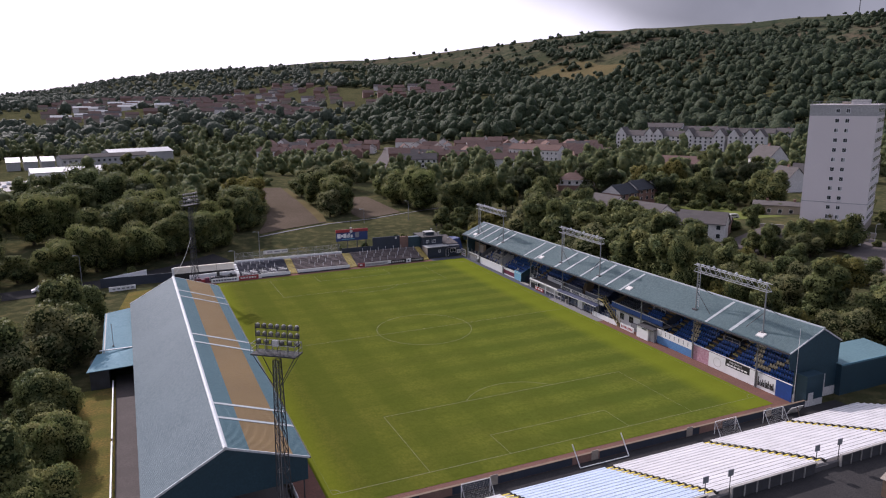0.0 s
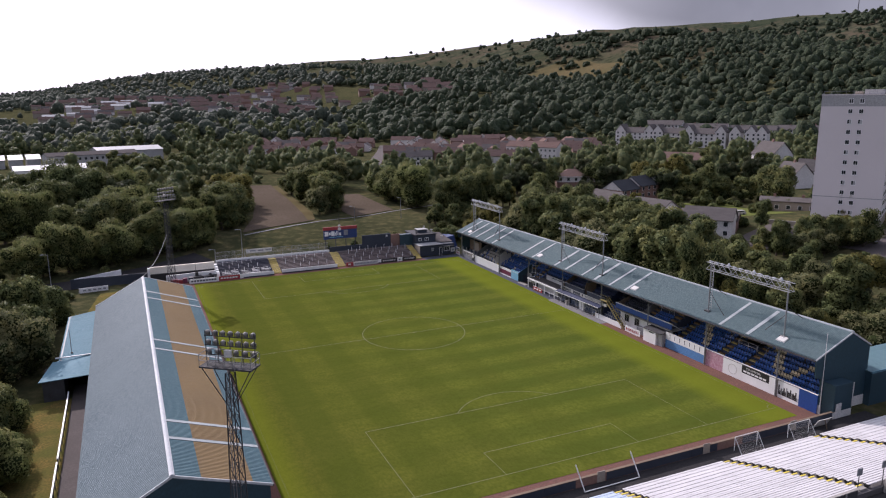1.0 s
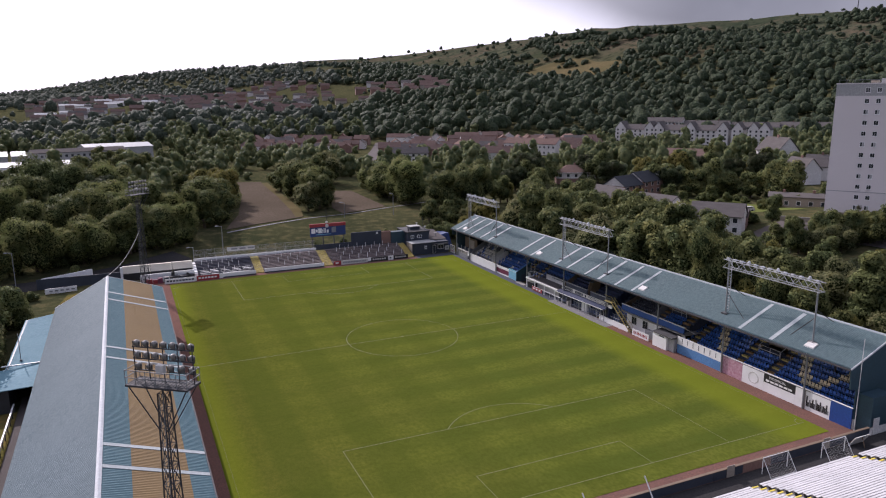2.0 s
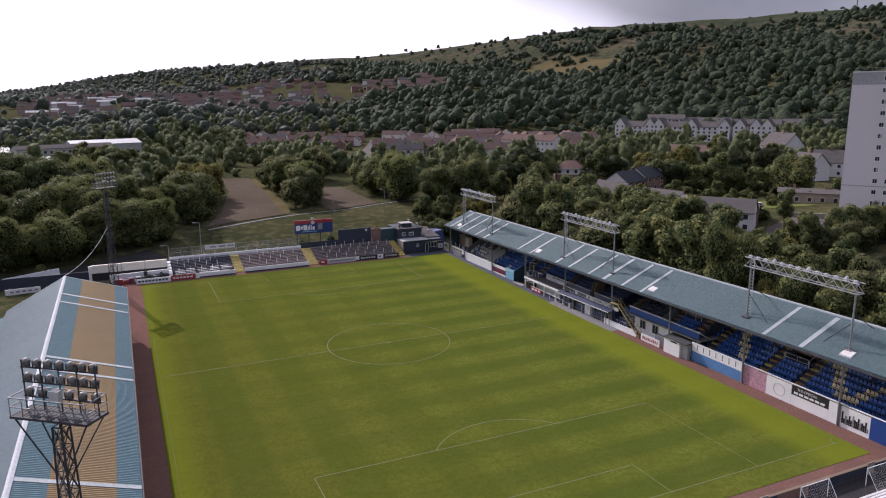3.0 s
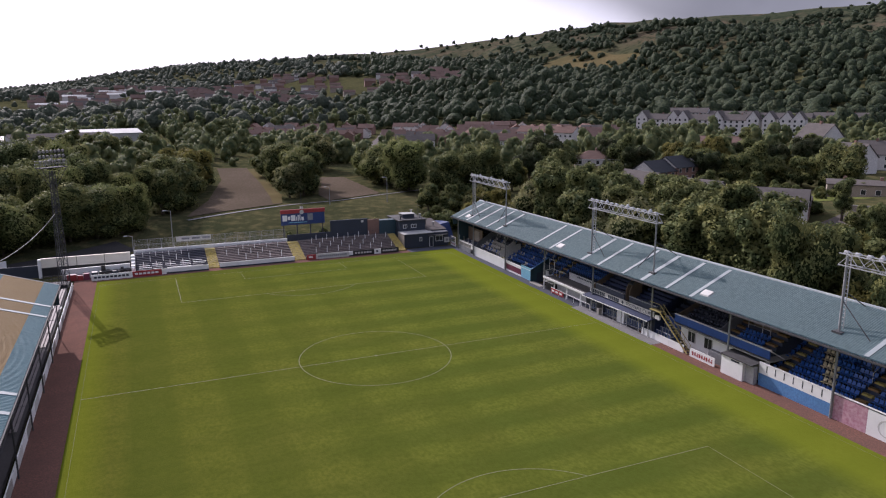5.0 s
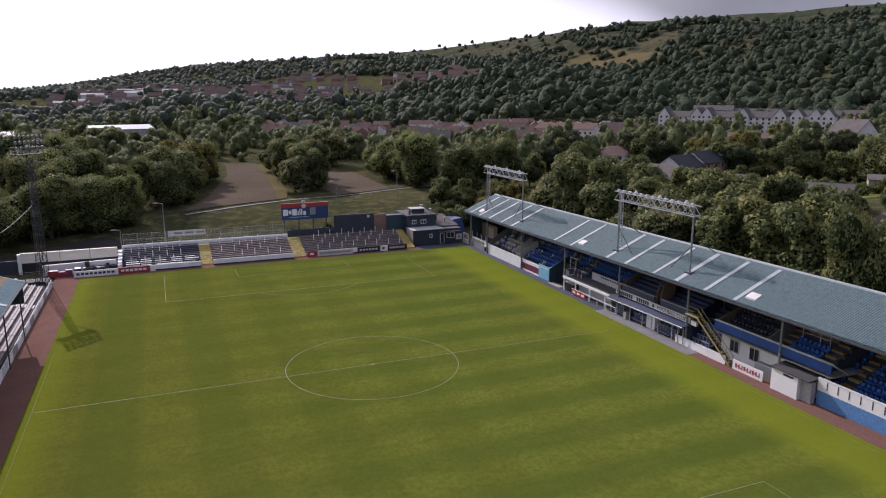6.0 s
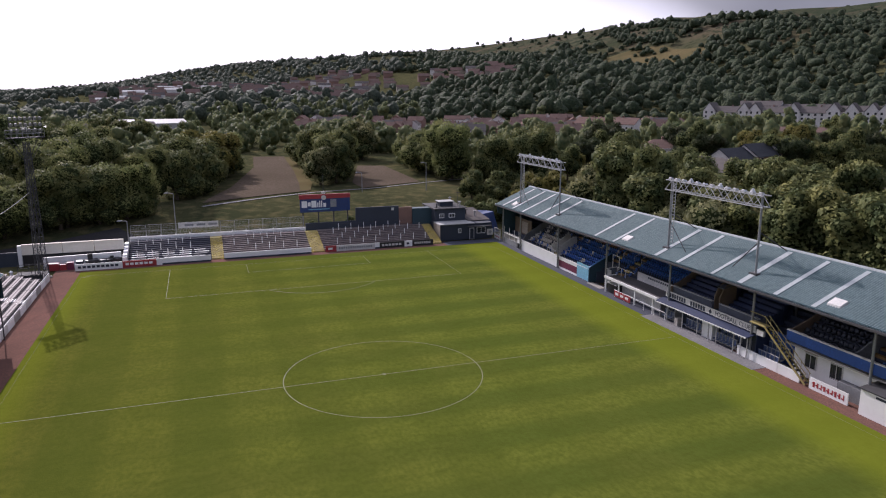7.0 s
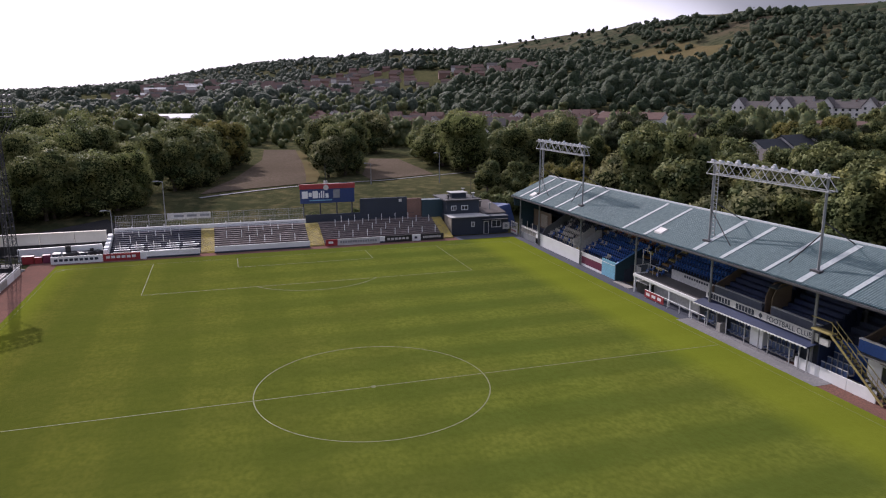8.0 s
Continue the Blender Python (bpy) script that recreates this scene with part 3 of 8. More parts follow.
# ---- stands ----
def corrugated(xa, za, xb, zb, y0, y1, mat, pitch_=0.28, depth=0.05, zslope=0.0, lift=0.0, courses=1):
    """A ribbed sheet from the eave (xa, za) to the ridge (xb, zb); zslope: how the heights fall along y."""
    n = int((y1 - y0) / pitch_) + 1
    ys, hs = [], []
    for i in range(n):
        for k, h in ((0.0, 0), (0.38, 0), (0.5, 1), (0.88, 1)):
            yy = y0 + (i + k) * (y1 - y0) / n
            ys.append(yy), hs.append(h * depth + lift)
    ys.append(y1), hs.append(lift)
    m = len(ys)
    v = []
    lap = 0.055 if courses > 1 else 0.0
    edges = [(xa, za - 0.04), (xb, zb - 0.04)]
    for c in range(courses):
        f0, f1 = c / courses, (c + 1) / courses
        edges += [(xa + (xb - xa) * f0, za + (zb - za) * f0 + lap), (xa + (xb - xa) * f1, za + (zb - za) * f1)]
    for xx, zz in edges:
        v += [(xx, yy, zz + h + zslope * yy) for yy, h in zip(ys, hs)]
    i = np.arange(m - 1)
    dn = np.stack([i, i + m, i + m + 1, i + 1], 1)
    if xb < xa:
        dn = dn[:, ::-1]
    ups = [dn + 2 * m + k * m for k in range(2 * courses - 1)]
    return array_mesh("sheet", v, np.concatenate([dn[:, ::-1]] + ups), mat)


# left stand: a pitched shed over a terrace
cow = thing("covered_terrace_stand", "long blue pitched-roof stand with a tan band of old sheets", "grandstand")
LR, LE, LB = (-43.5, 9.85), (-35.2, 7.1), (-51.6, 5.4)
LY0, LY1 = -3.4, 73.2


def on_front(u):
    return LR[0] + (LE[0] - LR[0]) * u, LR[1] + (LE[1] - LR[1]) * u


part("roof_slope", corrugated(LB[0], LB[1], LR[0], LR[1], LY0, LY1, ROOFBLUE), None, cow, "grey-blue ribbed roof slope")
for u0, u1, mt, lb in ((0, 0.28, ROOFSLATEBLUE, "slate-blue roof sheets"), (0.28, 0.80, ROOFTAN, "tan weathered roof sheets"), (0.80, 1, ROOFSLATEBLUE, "slate-blue roof sheets")):
    (xb, zb), (xa, za) = on_front(u0), on_front(u1)
    part("roof_slope", corrugated(xa, za, xb, zb, LY0, LY1, mt), None, cow, lb)
for yy in (62.5, 58.2, 35.4, 31.5, 8.4, 4.3):
    s = Shape()
    (xb, zb), (xa, za) = on_front(0.02), on_front(1.0)
    s.hexa([(xb, yy - 0.28, zb + 0.06), (xa, yy - 0.28, za + 0.06), (xa, yy + 0.28, za + 0.06), (xb, yy + 0.28, zb + 0.06)],
           [(xb, yy - 0.28, zb + 0.1), (xa, yy - 0.28, za + 0.1), (xa, yy + 0.28, za + 0.1), (xb, yy + 0.28, zb + 0.1)])
    part("rooflight", s, ROOFLIGHT, cow, "white translucent rooflight strip")
part("ridge_cap", Shape().extrude([(LR[0] - 0.22, LR[1] - 0.02), (LR[0], LR[1] + 0.1), (LR[0] + 0.22, LR[1] - 0.02), (LR[0] + 0.22, LR[1] + 0.06), (LR[0], LR[1] + 0.2), (LR[0] - 0.22, LR[1] + 0.06)], "y", LY0, LY1), RIDGE, cow, "white metal ridge cap")
cageb = thing("tower_base_cage", "dark railed platform round the foot of the tower", "platform", (-38.6, 101.6, 0))
part("deck", Shape().box(-2.2, -2.6, 0.5, 1.9, 2.0, 0.62), DARKSTEEL, cageb)
for kx in (-2.2, -0.8, 0.5, 1.8):
    for ky in (-2.55, 1.95):
        part("post", Shape().box(kx, ky, 0, kx + 0.08, ky + 0.08, 1.7), DARKSTEEL, cageb)
for kz in (1.15, 1.66):
    for ky in (-2.55, 1.95):
        part("rail", Shape().box(-2.2, ky + 0.01, kz, 1.88, ky + 0.06, kz + 0.06), DARKSTEEL, cageb)
part("panel", Shape().box(-2.1, -2.5, 0.62, 1.8, -2.46, 1.1), BLACK, cageb, "dark panel")
pier = thing("gate_pier", "short white round-topped post", "post", (-40.6, 99.2, 0))
part("shaft", Shape().tube((0, 0, 0), (0, 0, 1.7), 0.22, 10), OFFWHITE, pier)
part("cap", Shape().tube((0, 0, 1.7), (0, 0, 1.9), 0.28, 10, 0.1), WHITE, pier)
for yy in (LY0, LY1):
    s = Shape()
    s.extrude([(LB[0] + 0.2, 4.2), (LE[0] - 0.2, 4.6), (LE[0] - 0.2, LE[1] - 0.05), (LR[0], LR[1] - 0.1), (LB[0] + 0.2, LB[1] - 0.05)], "y", yy + (0.1 if yy < 0 else -0.25), yy + (0.25 if yy < 0 else -0.1))
    part("gable_wall", s, NAVY, cow, "dark blue gable cladding")
    for xa, za, xb, zb in ((LB[0], LB[1], LR[0], LR[1]), (LR[0], LR[1], LE[0], LE[1])):
        part("barge_board", Shape().beam((xa, yy, za - 0.02), (xb, yy, zb - 0.02), 0.1, 0.22), RIDGE, cow, "pale barge board")
part("back_wall", Shape().box(LB[0] + 0.15, LY0 + 0.3, -0.1, LB[0] + 0.35, LY1 - 0.3, LB[1] - 0.02), NAVY, cow, "dark blue back wall")
part("gutter", Shape().box(LE[0] - 0.02, LY0, LE[1] - 0.16, LE[0] + 0.14, LY1, LE[1] - 0.02), DARKSTEEL, cow)
for i in range(9):
    yy = LY0 + 0.4 + i * (LY1 - LY0 - 0.8) / 8
    part("post", Shape().tube((-35.8, yy, 0), (-35.8, yy, LE[1] - 0.25), 0.07), DARKSTEEL, cow)
    part("post", Shape().tube((-43.5, yy, 0), (-43.5, yy, LR[1] - 0.2), 0.11), NAVY, cow)
    part("rafter", Shape().beam((LE[0] - 0.3, yy, LE[1] - 0.25), (LR[0], yy, LR[1] - 0.3), 0.12, 0.22), NAVY, cow)
    part("rafter", Shape().beam((LB[0] + 0.4, yy, LB[1] - 0.25), (LR[0], yy, LR[1] - 0.3), 0.12, 0.22), NAVY, cow)

# terraces of the left side: long steps, planks on them in the open part
lter = tagged(thing("terrace", "brown concrete terrace steps with plank benches", "terrace"), kind="structure")
for i in range(13):
    x1, zt = -36.7 - 0.95 * i, 0.45 + 0.26 * i
    part("step", Shape().box(x1 - 0.95, -2.9, -0.1, x1, 72.9 if i > 5 else 98.0, zt), DARKSTEP, lter)
    if i < 6:
        for xp in (x1 - 0.80, x1 - 0.44):
            for yp in (43.0, 49.1, 55.2, 61.2, 67.3, 73.4, 79.5, 85.5, 91.6):
                part("bench_plank", Shape().box(xp, yp, zt + 0.3, xp + 0.25, yp + (5.9 if yp < 91 else 6.0), zt + 0.36), PALEPLANK, lter, "pale weathered bench plank")
        for yy in (44, 50, 56, 62, 68, 74, 80, 86, 92, 97):
            part("bench_leg", Shape().box(x1 - 0.56, yy, zt, x1 - 0.36, yy + 0.15, zt + 0.3), CONCRETE, lter)
gang = Shape()
for i in range(6):
    gang.box(-37.6 - 0.95 * i, 86.2, 0.45 + 0.26 * i, -36.7 - 0.95 * i, 87.6, 0.50 + 0.26 * i)
part("gangway", gang, WHITE, lter, "white-painted gangway")
fence = thing("boundary_fence", "white boards on a rail along the terrace front", "fence")
for i in range(34):
    yy = -2.6 + i * 3.0
    part("panel", Shape().box(-36.06, yy + 0.04, 0.12, -35.98, yy + 2.92, 0.98), (WHITE, OFFWHITE, WHITE, CONCRETE)[i % 4], fence)
    part("post", Shape().box(-36.12, yy - 0.06, 0, -36.0, yy + 0.06, 1.15), WHITE, fence)
part("rail", Shape().tube((-36.05, -2.6, 1.15), (-36.05, 99.4, 1.15), 0.05), WHITE, fence)
back_fence = thing("boundary_fence", "white barrier at the back of the open terrace", "fence")
for i in range(13):
    yy = 73.6 + i * 2.0
    part("post", Shape().box(-42.5, yy - 0.05, 1.7, -42.4, yy + 0.05, 3.0), OFFWHITE, back_fence)
    if i < 12:
        part("panel", Shape().box(-42.44, yy + 0.06, 2.0, -42.38, yy + 1.94, 2.8), OFFWHITE, back_fence)
part("rail", Shape().tube((-42.45, 73.6, 3.02), (-42.45, 97.6, 3.02), 0.05), WHITE, back_fence)

# block against the back of the left stand
lean = thing("stand_annexe", "low annexe with a pale blue sheet roof", "building")
part("roof", corrugated(-56.2, 3.6, -51.4, 4.3, 50.0, 74.5, ROOFPALE, 0.3, 0.03), None, lean, "pale blue roof sheets")
part("canopy", Shape().hexa([(-58.3, 43.8, 3.0), (-51.4, 43.8, 3.2), (-51.4, 49.95, 4.1), (-56.9, 49.95, 3.65)], [(-58.3, 43.8, 3.1), (-51.4, 43.8, 3.3), (-51.4, 49.95, 4.2), (-56.9, 49.95, 3.75)]), ROOFPALE, lean, "blue-grey canopy roof")
part("flashing", Shape().box(-56.5, 49.9, 4.2, -51.5, 50.15, 4.32), RIDGE, lean)
part("wall", Shape().box(-56.0, 50.1, -0.1, -55.8, 74.4, 3.7), NAVY, lean)
part("wall", Shape().box(-55.8, 74.2, -0.1, -51.6, 74.4, 3.72), NAVY, lean)
part("side_wall", Shape().box(-57.9, 44.2, -0.1, -55.2, 49.9, 2.95), DARKSTEEL, lean, "dark rendered wall under the canopy")
lpole = thing("roof_pole", "thin grey pole on the annexe roof", "pole")
part("pole", Shape().tube((-54.5, 52.5, 4.0), (-54.5, 52.5, 7.8), 0.05), STEEL, lpole)
part("pole_base", Shape().box(-54.65, 52.35, 3.95, -54.35, 52.65, 4.12), DARKSTEEL, lpole)
sheet("path", [(-54.4, -40), (-51.4, -40), (-51.4, 49), (-54.4, 49)], PATHGREY, 0.07, "narrow asphalt path behind the stand", "path")
sheet("verge", [(-62, -40), (-54.45, -40), (-54.45, 44), (-62, 44)], DRYVERGE, 0.05, "dry grass verge beside the path", "verge")
rail = thing("handrail", "white-topped fence along the path", "fence")
for y0, y1 in ((6.0, 22.0), (22.9, 44.0)):
    part("rail", Shape().beam((-54.75, y0, 1.15), (-54.75, y1, 1.15), 0.16, 0.14), WHITE, rail)
    part("lower_rail", Shape().tube((-54.75, y0, 0.6), (-54.75, y1, 0.6), 0.04), DARKSTEEL, rail)
    k = int((y1 - y0) / 2)
    for i in range(k + 1):
        part("post", Shape().box(-54.8, y0 + i * (y1 - y0) / k - 0.05, 0, -54.7, y0 + i * (y1 - y0) / k + 0.05, 1.12), DARKSTEEL, rail)

# main stand on the other side
ms = thing("main_stand", "long seated stand with a teal ribbed roof on slim posts", "grandstand")
RE, RR, RB = (34.0, 7.75), (40.6, 10.62), (44.6, 8.3)
RY0, RY1, FALL = -3.8, 104.2, -0.0092
part("roof_slope", corrugated(RE[0], RE[1], RR[0], RR[1], RY0, RY1, ROOFTEAL, 0.26, 0.075, FALL, 0.0, 22), None, ms, "teal roof slope of lapped tile-form sheets")
part("roof_slope", corrugated(RB[0], RB[1], RR[0], RR[1], RY0, RY1, ROOFTEAL, 0.3, 0.05, FALL), None, ms, "teal ribbed back roof slope")


def ez(yy):
    return FALL * yy


def roof_at(x, yy):
    return RE[1] + (RR[1] - RE[1]) * (x - RE[0]) / (RR[0] - RE[0]) + ez(yy)


cap = Shape()
for yy in (RY0,):
    a, b = ez(RY0), ez(RY1)
    cap.hexa([(RR[0] - 0.22, RY0, RR[1] + a), (RR[0] + 0.22, RY0, RR[1] + a), (RR[0] + 0.22, RY1, RR[1] + b), (RR[0] - 0.22, RY1, RR[1] + b)],
             [(RR[0] - 0.16, RY0, RR[1] + a + 0.14), (RR[0] + 0.16, RY0, RR[1] + a + 0.14), (RR[0] + 0.16, RY1, RR[1] + b + 0.14), (RR[0] - 0.16, RY1, RR[1] + b + 0.14)])
part("ridge_cap", cap, ROOFLIGHT, ms, "pale ridge cap")
part("gutter", Shape().hexa([(RE[0] - 0.16, RY0, RE[1] + a - 0.2), (RE[0], RY0, RE[1] + a - 0.2), (RE[0], RY1, RE[1] + b - 0.2), (RE[0] - 0.16, RY1, RE[1] + b - 0.2)],
                            [(RE[0] - 0.16, RY0, RE[1] + a - 0.02), (RE[0], RY0, RE[1] + a - 0.02), (RE[0], RY1, RE[1] + b - 0.02), (RE[0] - 0.16, RY1, RE[1] + b - 0.02)]), DARKSTEEL, ms)
for yy, w in ((12.6, 0.5), (7.5, 0.6), (34.9, 0.5), (39.2, 0.5), (43.8, 0.65), (47.8, 0.45), (53.4, 0.5), (57.4, 0.6), (66.3, 0.45), (70.7, 0.45), (84.6, 0.55), (88.5, 0.45), (93.3, 0.45), (97.2, 0.45), (101.1, 0.45)):
    x0, x1 = RE[0] + 0.1, RR[0] - 0.5
    z0, z1 = roof_at(x0, yy), roof_at(x1, yy)
    part("rooflight", Shape().hexa([(x0, yy - w / 2, z0 + 0.13), (x1, yy - w / 2, z1 + 0.13), (x1, yy + w / 2, z1 + 0.13), (x0, yy + w / 2, z0 + 0.13)],
                                   [(x0, yy - w / 2, z0 + 0.16), (x1, yy - w / 2, z1 + 0.16), (x1, yy + w / 2, z1 + 0.16), (x0, yy + w / 2, z0 + 0.16)]), ROOFLIGHT, ms, "pale translucent rooflight strip")
for yy in (2.6, 33.6, 65.0, 98.7):
    z0, z1 = roof_at(34.9, yy), roof_at(35.8, yy)
    part("roof_hatch", Shape().hexa([(34.9, yy - 0.7, z0 + 0.05), (35.8, yy - 0.7, z1 + 0.05), (35.8, yy + 0.7, z1 + 0.05), (34.9, yy + 0.7, z0 + 0.05)],
                                    [(34.95, yy - 0.65, z0 + 0.26), (35.75, yy - 0.65, z1 + 0.26), (35.75, yy + 0.65, z1 + 0.26), (34.95, yy + 0.65, z0 + 0.26)]), OFFWHITE, ms, "white box hatch on the roof")
for yy, s in ((RY0, 1), (RY1, -1)):
    e = ez(yy)
    part("gable_wall", Shape().extrude([(35.5, 1.3), (44.4, 1.3), (44.4, RB[1] - 0.1 + e), (RR[0], RR[1] - 0.1 + e), (34.2, RE[1] - 0.1 + e), (34.4, 5.2), (35.5, 5.0)], "y", yy + s * 0.08, yy + s * 0.25), NAVY, ms, "dark blue gable cladding")
    part("plinth", Shape().box(35.5, min(yy + s * 0.05, yy + s * 0.3), -0.1, 44.4, max(yy + s * 0.05, yy + s * 0.3), 1.3), OFFWHITE, ms, "white rendered plinth")
    for xa, za, xb, zb in ((RE[0], RE[1] + e, RR[0], RR[1] + e), (RR[0], RR[1] + e, RB[0], RB[1] + e)):
        part("barge_board", Shape().beam((xa, yy, za - 0.05), (xb, yy, zb - 0.05), 0.1, 0.2), RIDGE, ms)
part("back_wall", Shape().box(44.3, RY0 + 0.3, -0.2, 44.5, RY1 - 0.3, 7.3), NAVY, ms, "dark blue back wall")
POSTS = [2.8, 16.2, 29.6, 42.8, 55.9, 69.4, 82.9, 96.2, 103.4]
for yy in POSTS:
    part("post", Shape().tube((35.2, yy, 0), (35.2, yy, roof_at(35.2, yy) - 0.05), 0.12), STEEL, ms, "grey steel roof post")
    part("rafter", Shape().beam((34.1, yy, roof_at(34.1, yy) - 0.2), (RR[0], yy, RR[1] + ez(yy) - 0.25), 0.14, 0.24), DARKSTEEL, ms)
    part("post", Shape().tube((40.6, yy, 0), (40.6, yy, RR[1] + ez(yy) - 0.2), 0.12), DARKSTEEL, ms)
for x in (35.6, 37.5, 39.3):
    part("purlin", Shape().beam((x, RY0 + 0.3, roof_at(x, RY0) - 0.12), (x, RY1 - 0.3, roof_at(x, RY1) - 0.12), 0.1, 0.14), DARKSTEEL, ms)
ROWS_N = 9


def row_x(i):
    return 36.2 + 0.84 * i


def row_z(i):
    return 1.55 + 0.44 * i


for y0, y1, first in ((-3.4, 25.0, 0), (38.6, 42.3, 3), (42.3, 57.0, 1), (57.0, 66.8, 2), (66.8, 69.9, 0), (69.9, 73.3, 3), (73.3, 103.6, 0)):
    for i in range(first, ROWS_N):
        part("seating_step", Shape().box(row_x(i), y0, -0.1, row_x(i) + 0.84 if i < 8 else 44.3, y1, row_z(i)), STANDSTEP, ms)
for j in range(9):
    part("seating_step", Shape().box(35.75 + 0.84 * j, 25.0, 3.08, 36.59 + 0.84 * j if j < 8 else 44.3, 38.6, 3.12 + 0.42 * j), STANDSTEP, ms)

# seats
def seat_mesh(mat):
    s = Shape()
    s.hexa([(-0.2, -0.21, 0.38), (0.22, -0.2, 0.34), (0.22, 0.2, 0.34), (-0.2, 0.21, 0.38)], [(-0.2, -0.21, 0.44), (0.22, -0.2, 0.4), (0.22, 0.2, 0.4), (-0.2, 0.21, 0.44)])
    s.hexa([(0.16, -0.2, 0.38), (0.22, -0.2, 0.38), (0.22, 0.2, 0.38), (0.16, 0.2, 0.38)], [(0.26, -0.19, 0.8), (0.31, -0.19, 0.8), (0.31, 0.19, 0.8), (0.26, 0.19, 0.8)])
    s.box(0.0, -0.04, 0.0, 0.08, 0.04, 0.36)
    return s.data("seat", mat)


SEATS = {"b": seat_mesh(SEATBLUE), "y": seat_mesh(SEATYEL), "d": seat_mesh(SEATDARK), "c": seat_mesh(SEATCREAM), "o": seat_mesh(SEATORANGE)}
seat_rng = random.Random(17)


def seat_kind(y, i):
    """Large slanting yellow figures worked into the blue; faded odd seats at the far end."""
    if y > 74:
        r = seat_rng.random()
        if y > 84:
            return "c" if r < (0.75 if i < 3 else 0.32) else ("d" if r < 0.86 else "b")
        if i > 4:
            return "o" if r < 0.42 else ("c" if r < 0.58 else "b")
        return "c" if r < 0.14 else "b"
    for c, lean_ in ((20.4, 0.30), (6.6, 0.30), (1.2, -0.30)):
        if abs(y - c - lean_ * (i - 4) * 2.2) < 0.8 and 1 <= i <= 7:
            return "y"
    if i in (6, 7) and 17.2 < y < 21.6:
        return "y"
    return "b"


rest = {"b": [], "y": [], "d": [], "c": [], "o": []}
count = 0
for i in range(ROWS_N - 1):
    for y0, y1 in ((-3.0, 24.6), (57.4, 95.6)):
        yy = y0
        while yy < y1:
            if not any(abs(yy - c) < 0.75 for c in (14.6, 9.4, 23.6, 68.6, 72.8, 85.3)) and not (i < 3 and (57 < yy < 67 or 69.7 < yy < 73.5)) and not (i > 3 and 10.3 < yy < 13.7):
                k, at = seat_kind(yy, i), (row_x(i) + 0.42, yy, row_z(i))
                if yy < 17.5 and count < 300:
                    ob = new("seat", SEATS[k])
                    ob.parent, ob.location = ms, at
                    count += 1
                else:
                    rest[k].append(at)
            yy += 0.5
for j in range(8):
    for k in range(25):
        yd = 25.6 + 0.52 * k
        if yd > 31.9:
            rest["d"].append((36.17 + 0.84 * j, yd, 3.12 + 0.42 * j))
        elif not (25.0 < yd < 26.6 or 29.9 < yd < 31.7) and (j < 3 or yd < 25):
            rest["b"].append((36.17 + 0.84 * j, yd, 3.12 + 0.42 * j))
    for ya in (25.2, 30.2):
        part("aisle_step", Shape().box(35.7 + 0.84 * j, ya, 3.13 + 0.42 * j, 36.2 + 0.84 * j, ya + 1.25, 3.34 + 0.42 * j), AISLE, ms)


def repeated(name, me, places, mat, parent, label):
    v = np.empty(len(me.vertices) * 3)
    me.vertices.foreach_get("co", v)
    v = v.reshape(-1, 3)
    f = np.array([p.vertices[:] for p in me.polygons])
    vs = np.concatenate([v + np.array(p) for p in places])
    fs = np.concatenate([f + len(v) * k for k in range(len(places))])
    ob = part(name, array_mesh(name, vs, fs, mat), None, parent, label)
    return tagged(ob, kind="stuff")


for k, mt, lb in (("b", SEATBLUE, "rows of blue plastic seats"), ("y", SEATYEL, "yellow plastic seats"), ("d", SEATDARK, "dark directors' seats"), ("c", SEATCREAM, "faded cream seats"), ("o", SEATORANGE, "faded orange seats")):
    repeated("seating", SEATS[k], rest[k], mt, ms, lb)
for c in (14.6, 9.4, 23.6, 68.6, 72.8, 85.3):
    for i in range(3 if c == 72.8 else 0, ROWS_N - 1):
        part("aisle_step", Shape().box(row_x(i) - 0.05, c - 0.55, row_z(i) + 0.005, row_x(i) + 0.4, c + 0.55, row_z(i) + 0.22), AISLE if i % 2 else YELLOW, ms)
for c in (14.6, 9.4, 68.6, 72.8):
    for sx in (-0.8, 0.8):
        part("aisle_rail", Shape().tube((row_x(4), c + sx, row_z(4) + 0.95), (row_x(7), c + sx, row_z(7) + 0.95), 0.035), OFFWHITE, ms)
        for i in (4, 7):
            part("aisle_rail_post", Shape().tube((row_x(i), c + sx, row_z(i) - 0.02), (row_x(i), c + sx, row_z(i) + 0.95), 0.035), OFFWHITE, ms)

# front wall, panel by panel
FX = 35.35


def panel(y0, y1, z0, z1, mat, label="", x=FX, t=0.12, name="wall_panel"):
    return part(name, Shape().box(x, y0 + 0.01, z0, x + t, y1 - 0.01, z1), mat, ms, label)


panel(-3.6, -0.8, 0, 2.6, BLUE, "blue painted panel")
panel(-0.8, 2.6, 0, 2.45, WHITE, "white board with a dark printed drawing")
for k in range(15):
    part("drawing_bar", Shape().box(FX - 0.02, -0.65 + 0.21 * k, 0.55, FX - 0.003, -0.47 + 0.21 * k, 1.05 + 0.9 * abs(math.sin(1.7 * k)) * (0.5 + 0.5 * (k % 3) / 2)), BLACK if k % 4 else GREYBOARD, ms)
for k in range(14):
    a0, a1 = radians(360 / 14 * k), radians(360 / 14 * (k + 1))
    part("drawing_bar", Shape().beam((FX - 0.012, 10.7 + 0.8 * math.cos(a0), 1.25 + 0.75 * math.sin(a0)), (FX - 0.012, 10.7 + 0.8 * math.cos(a1), 1.25 + 0.75 * math.sin(a1)), 0.02, 0.1), OFFWHITE, ms)
panel(2.9, 4.1, 0, 2.45, WHITE)
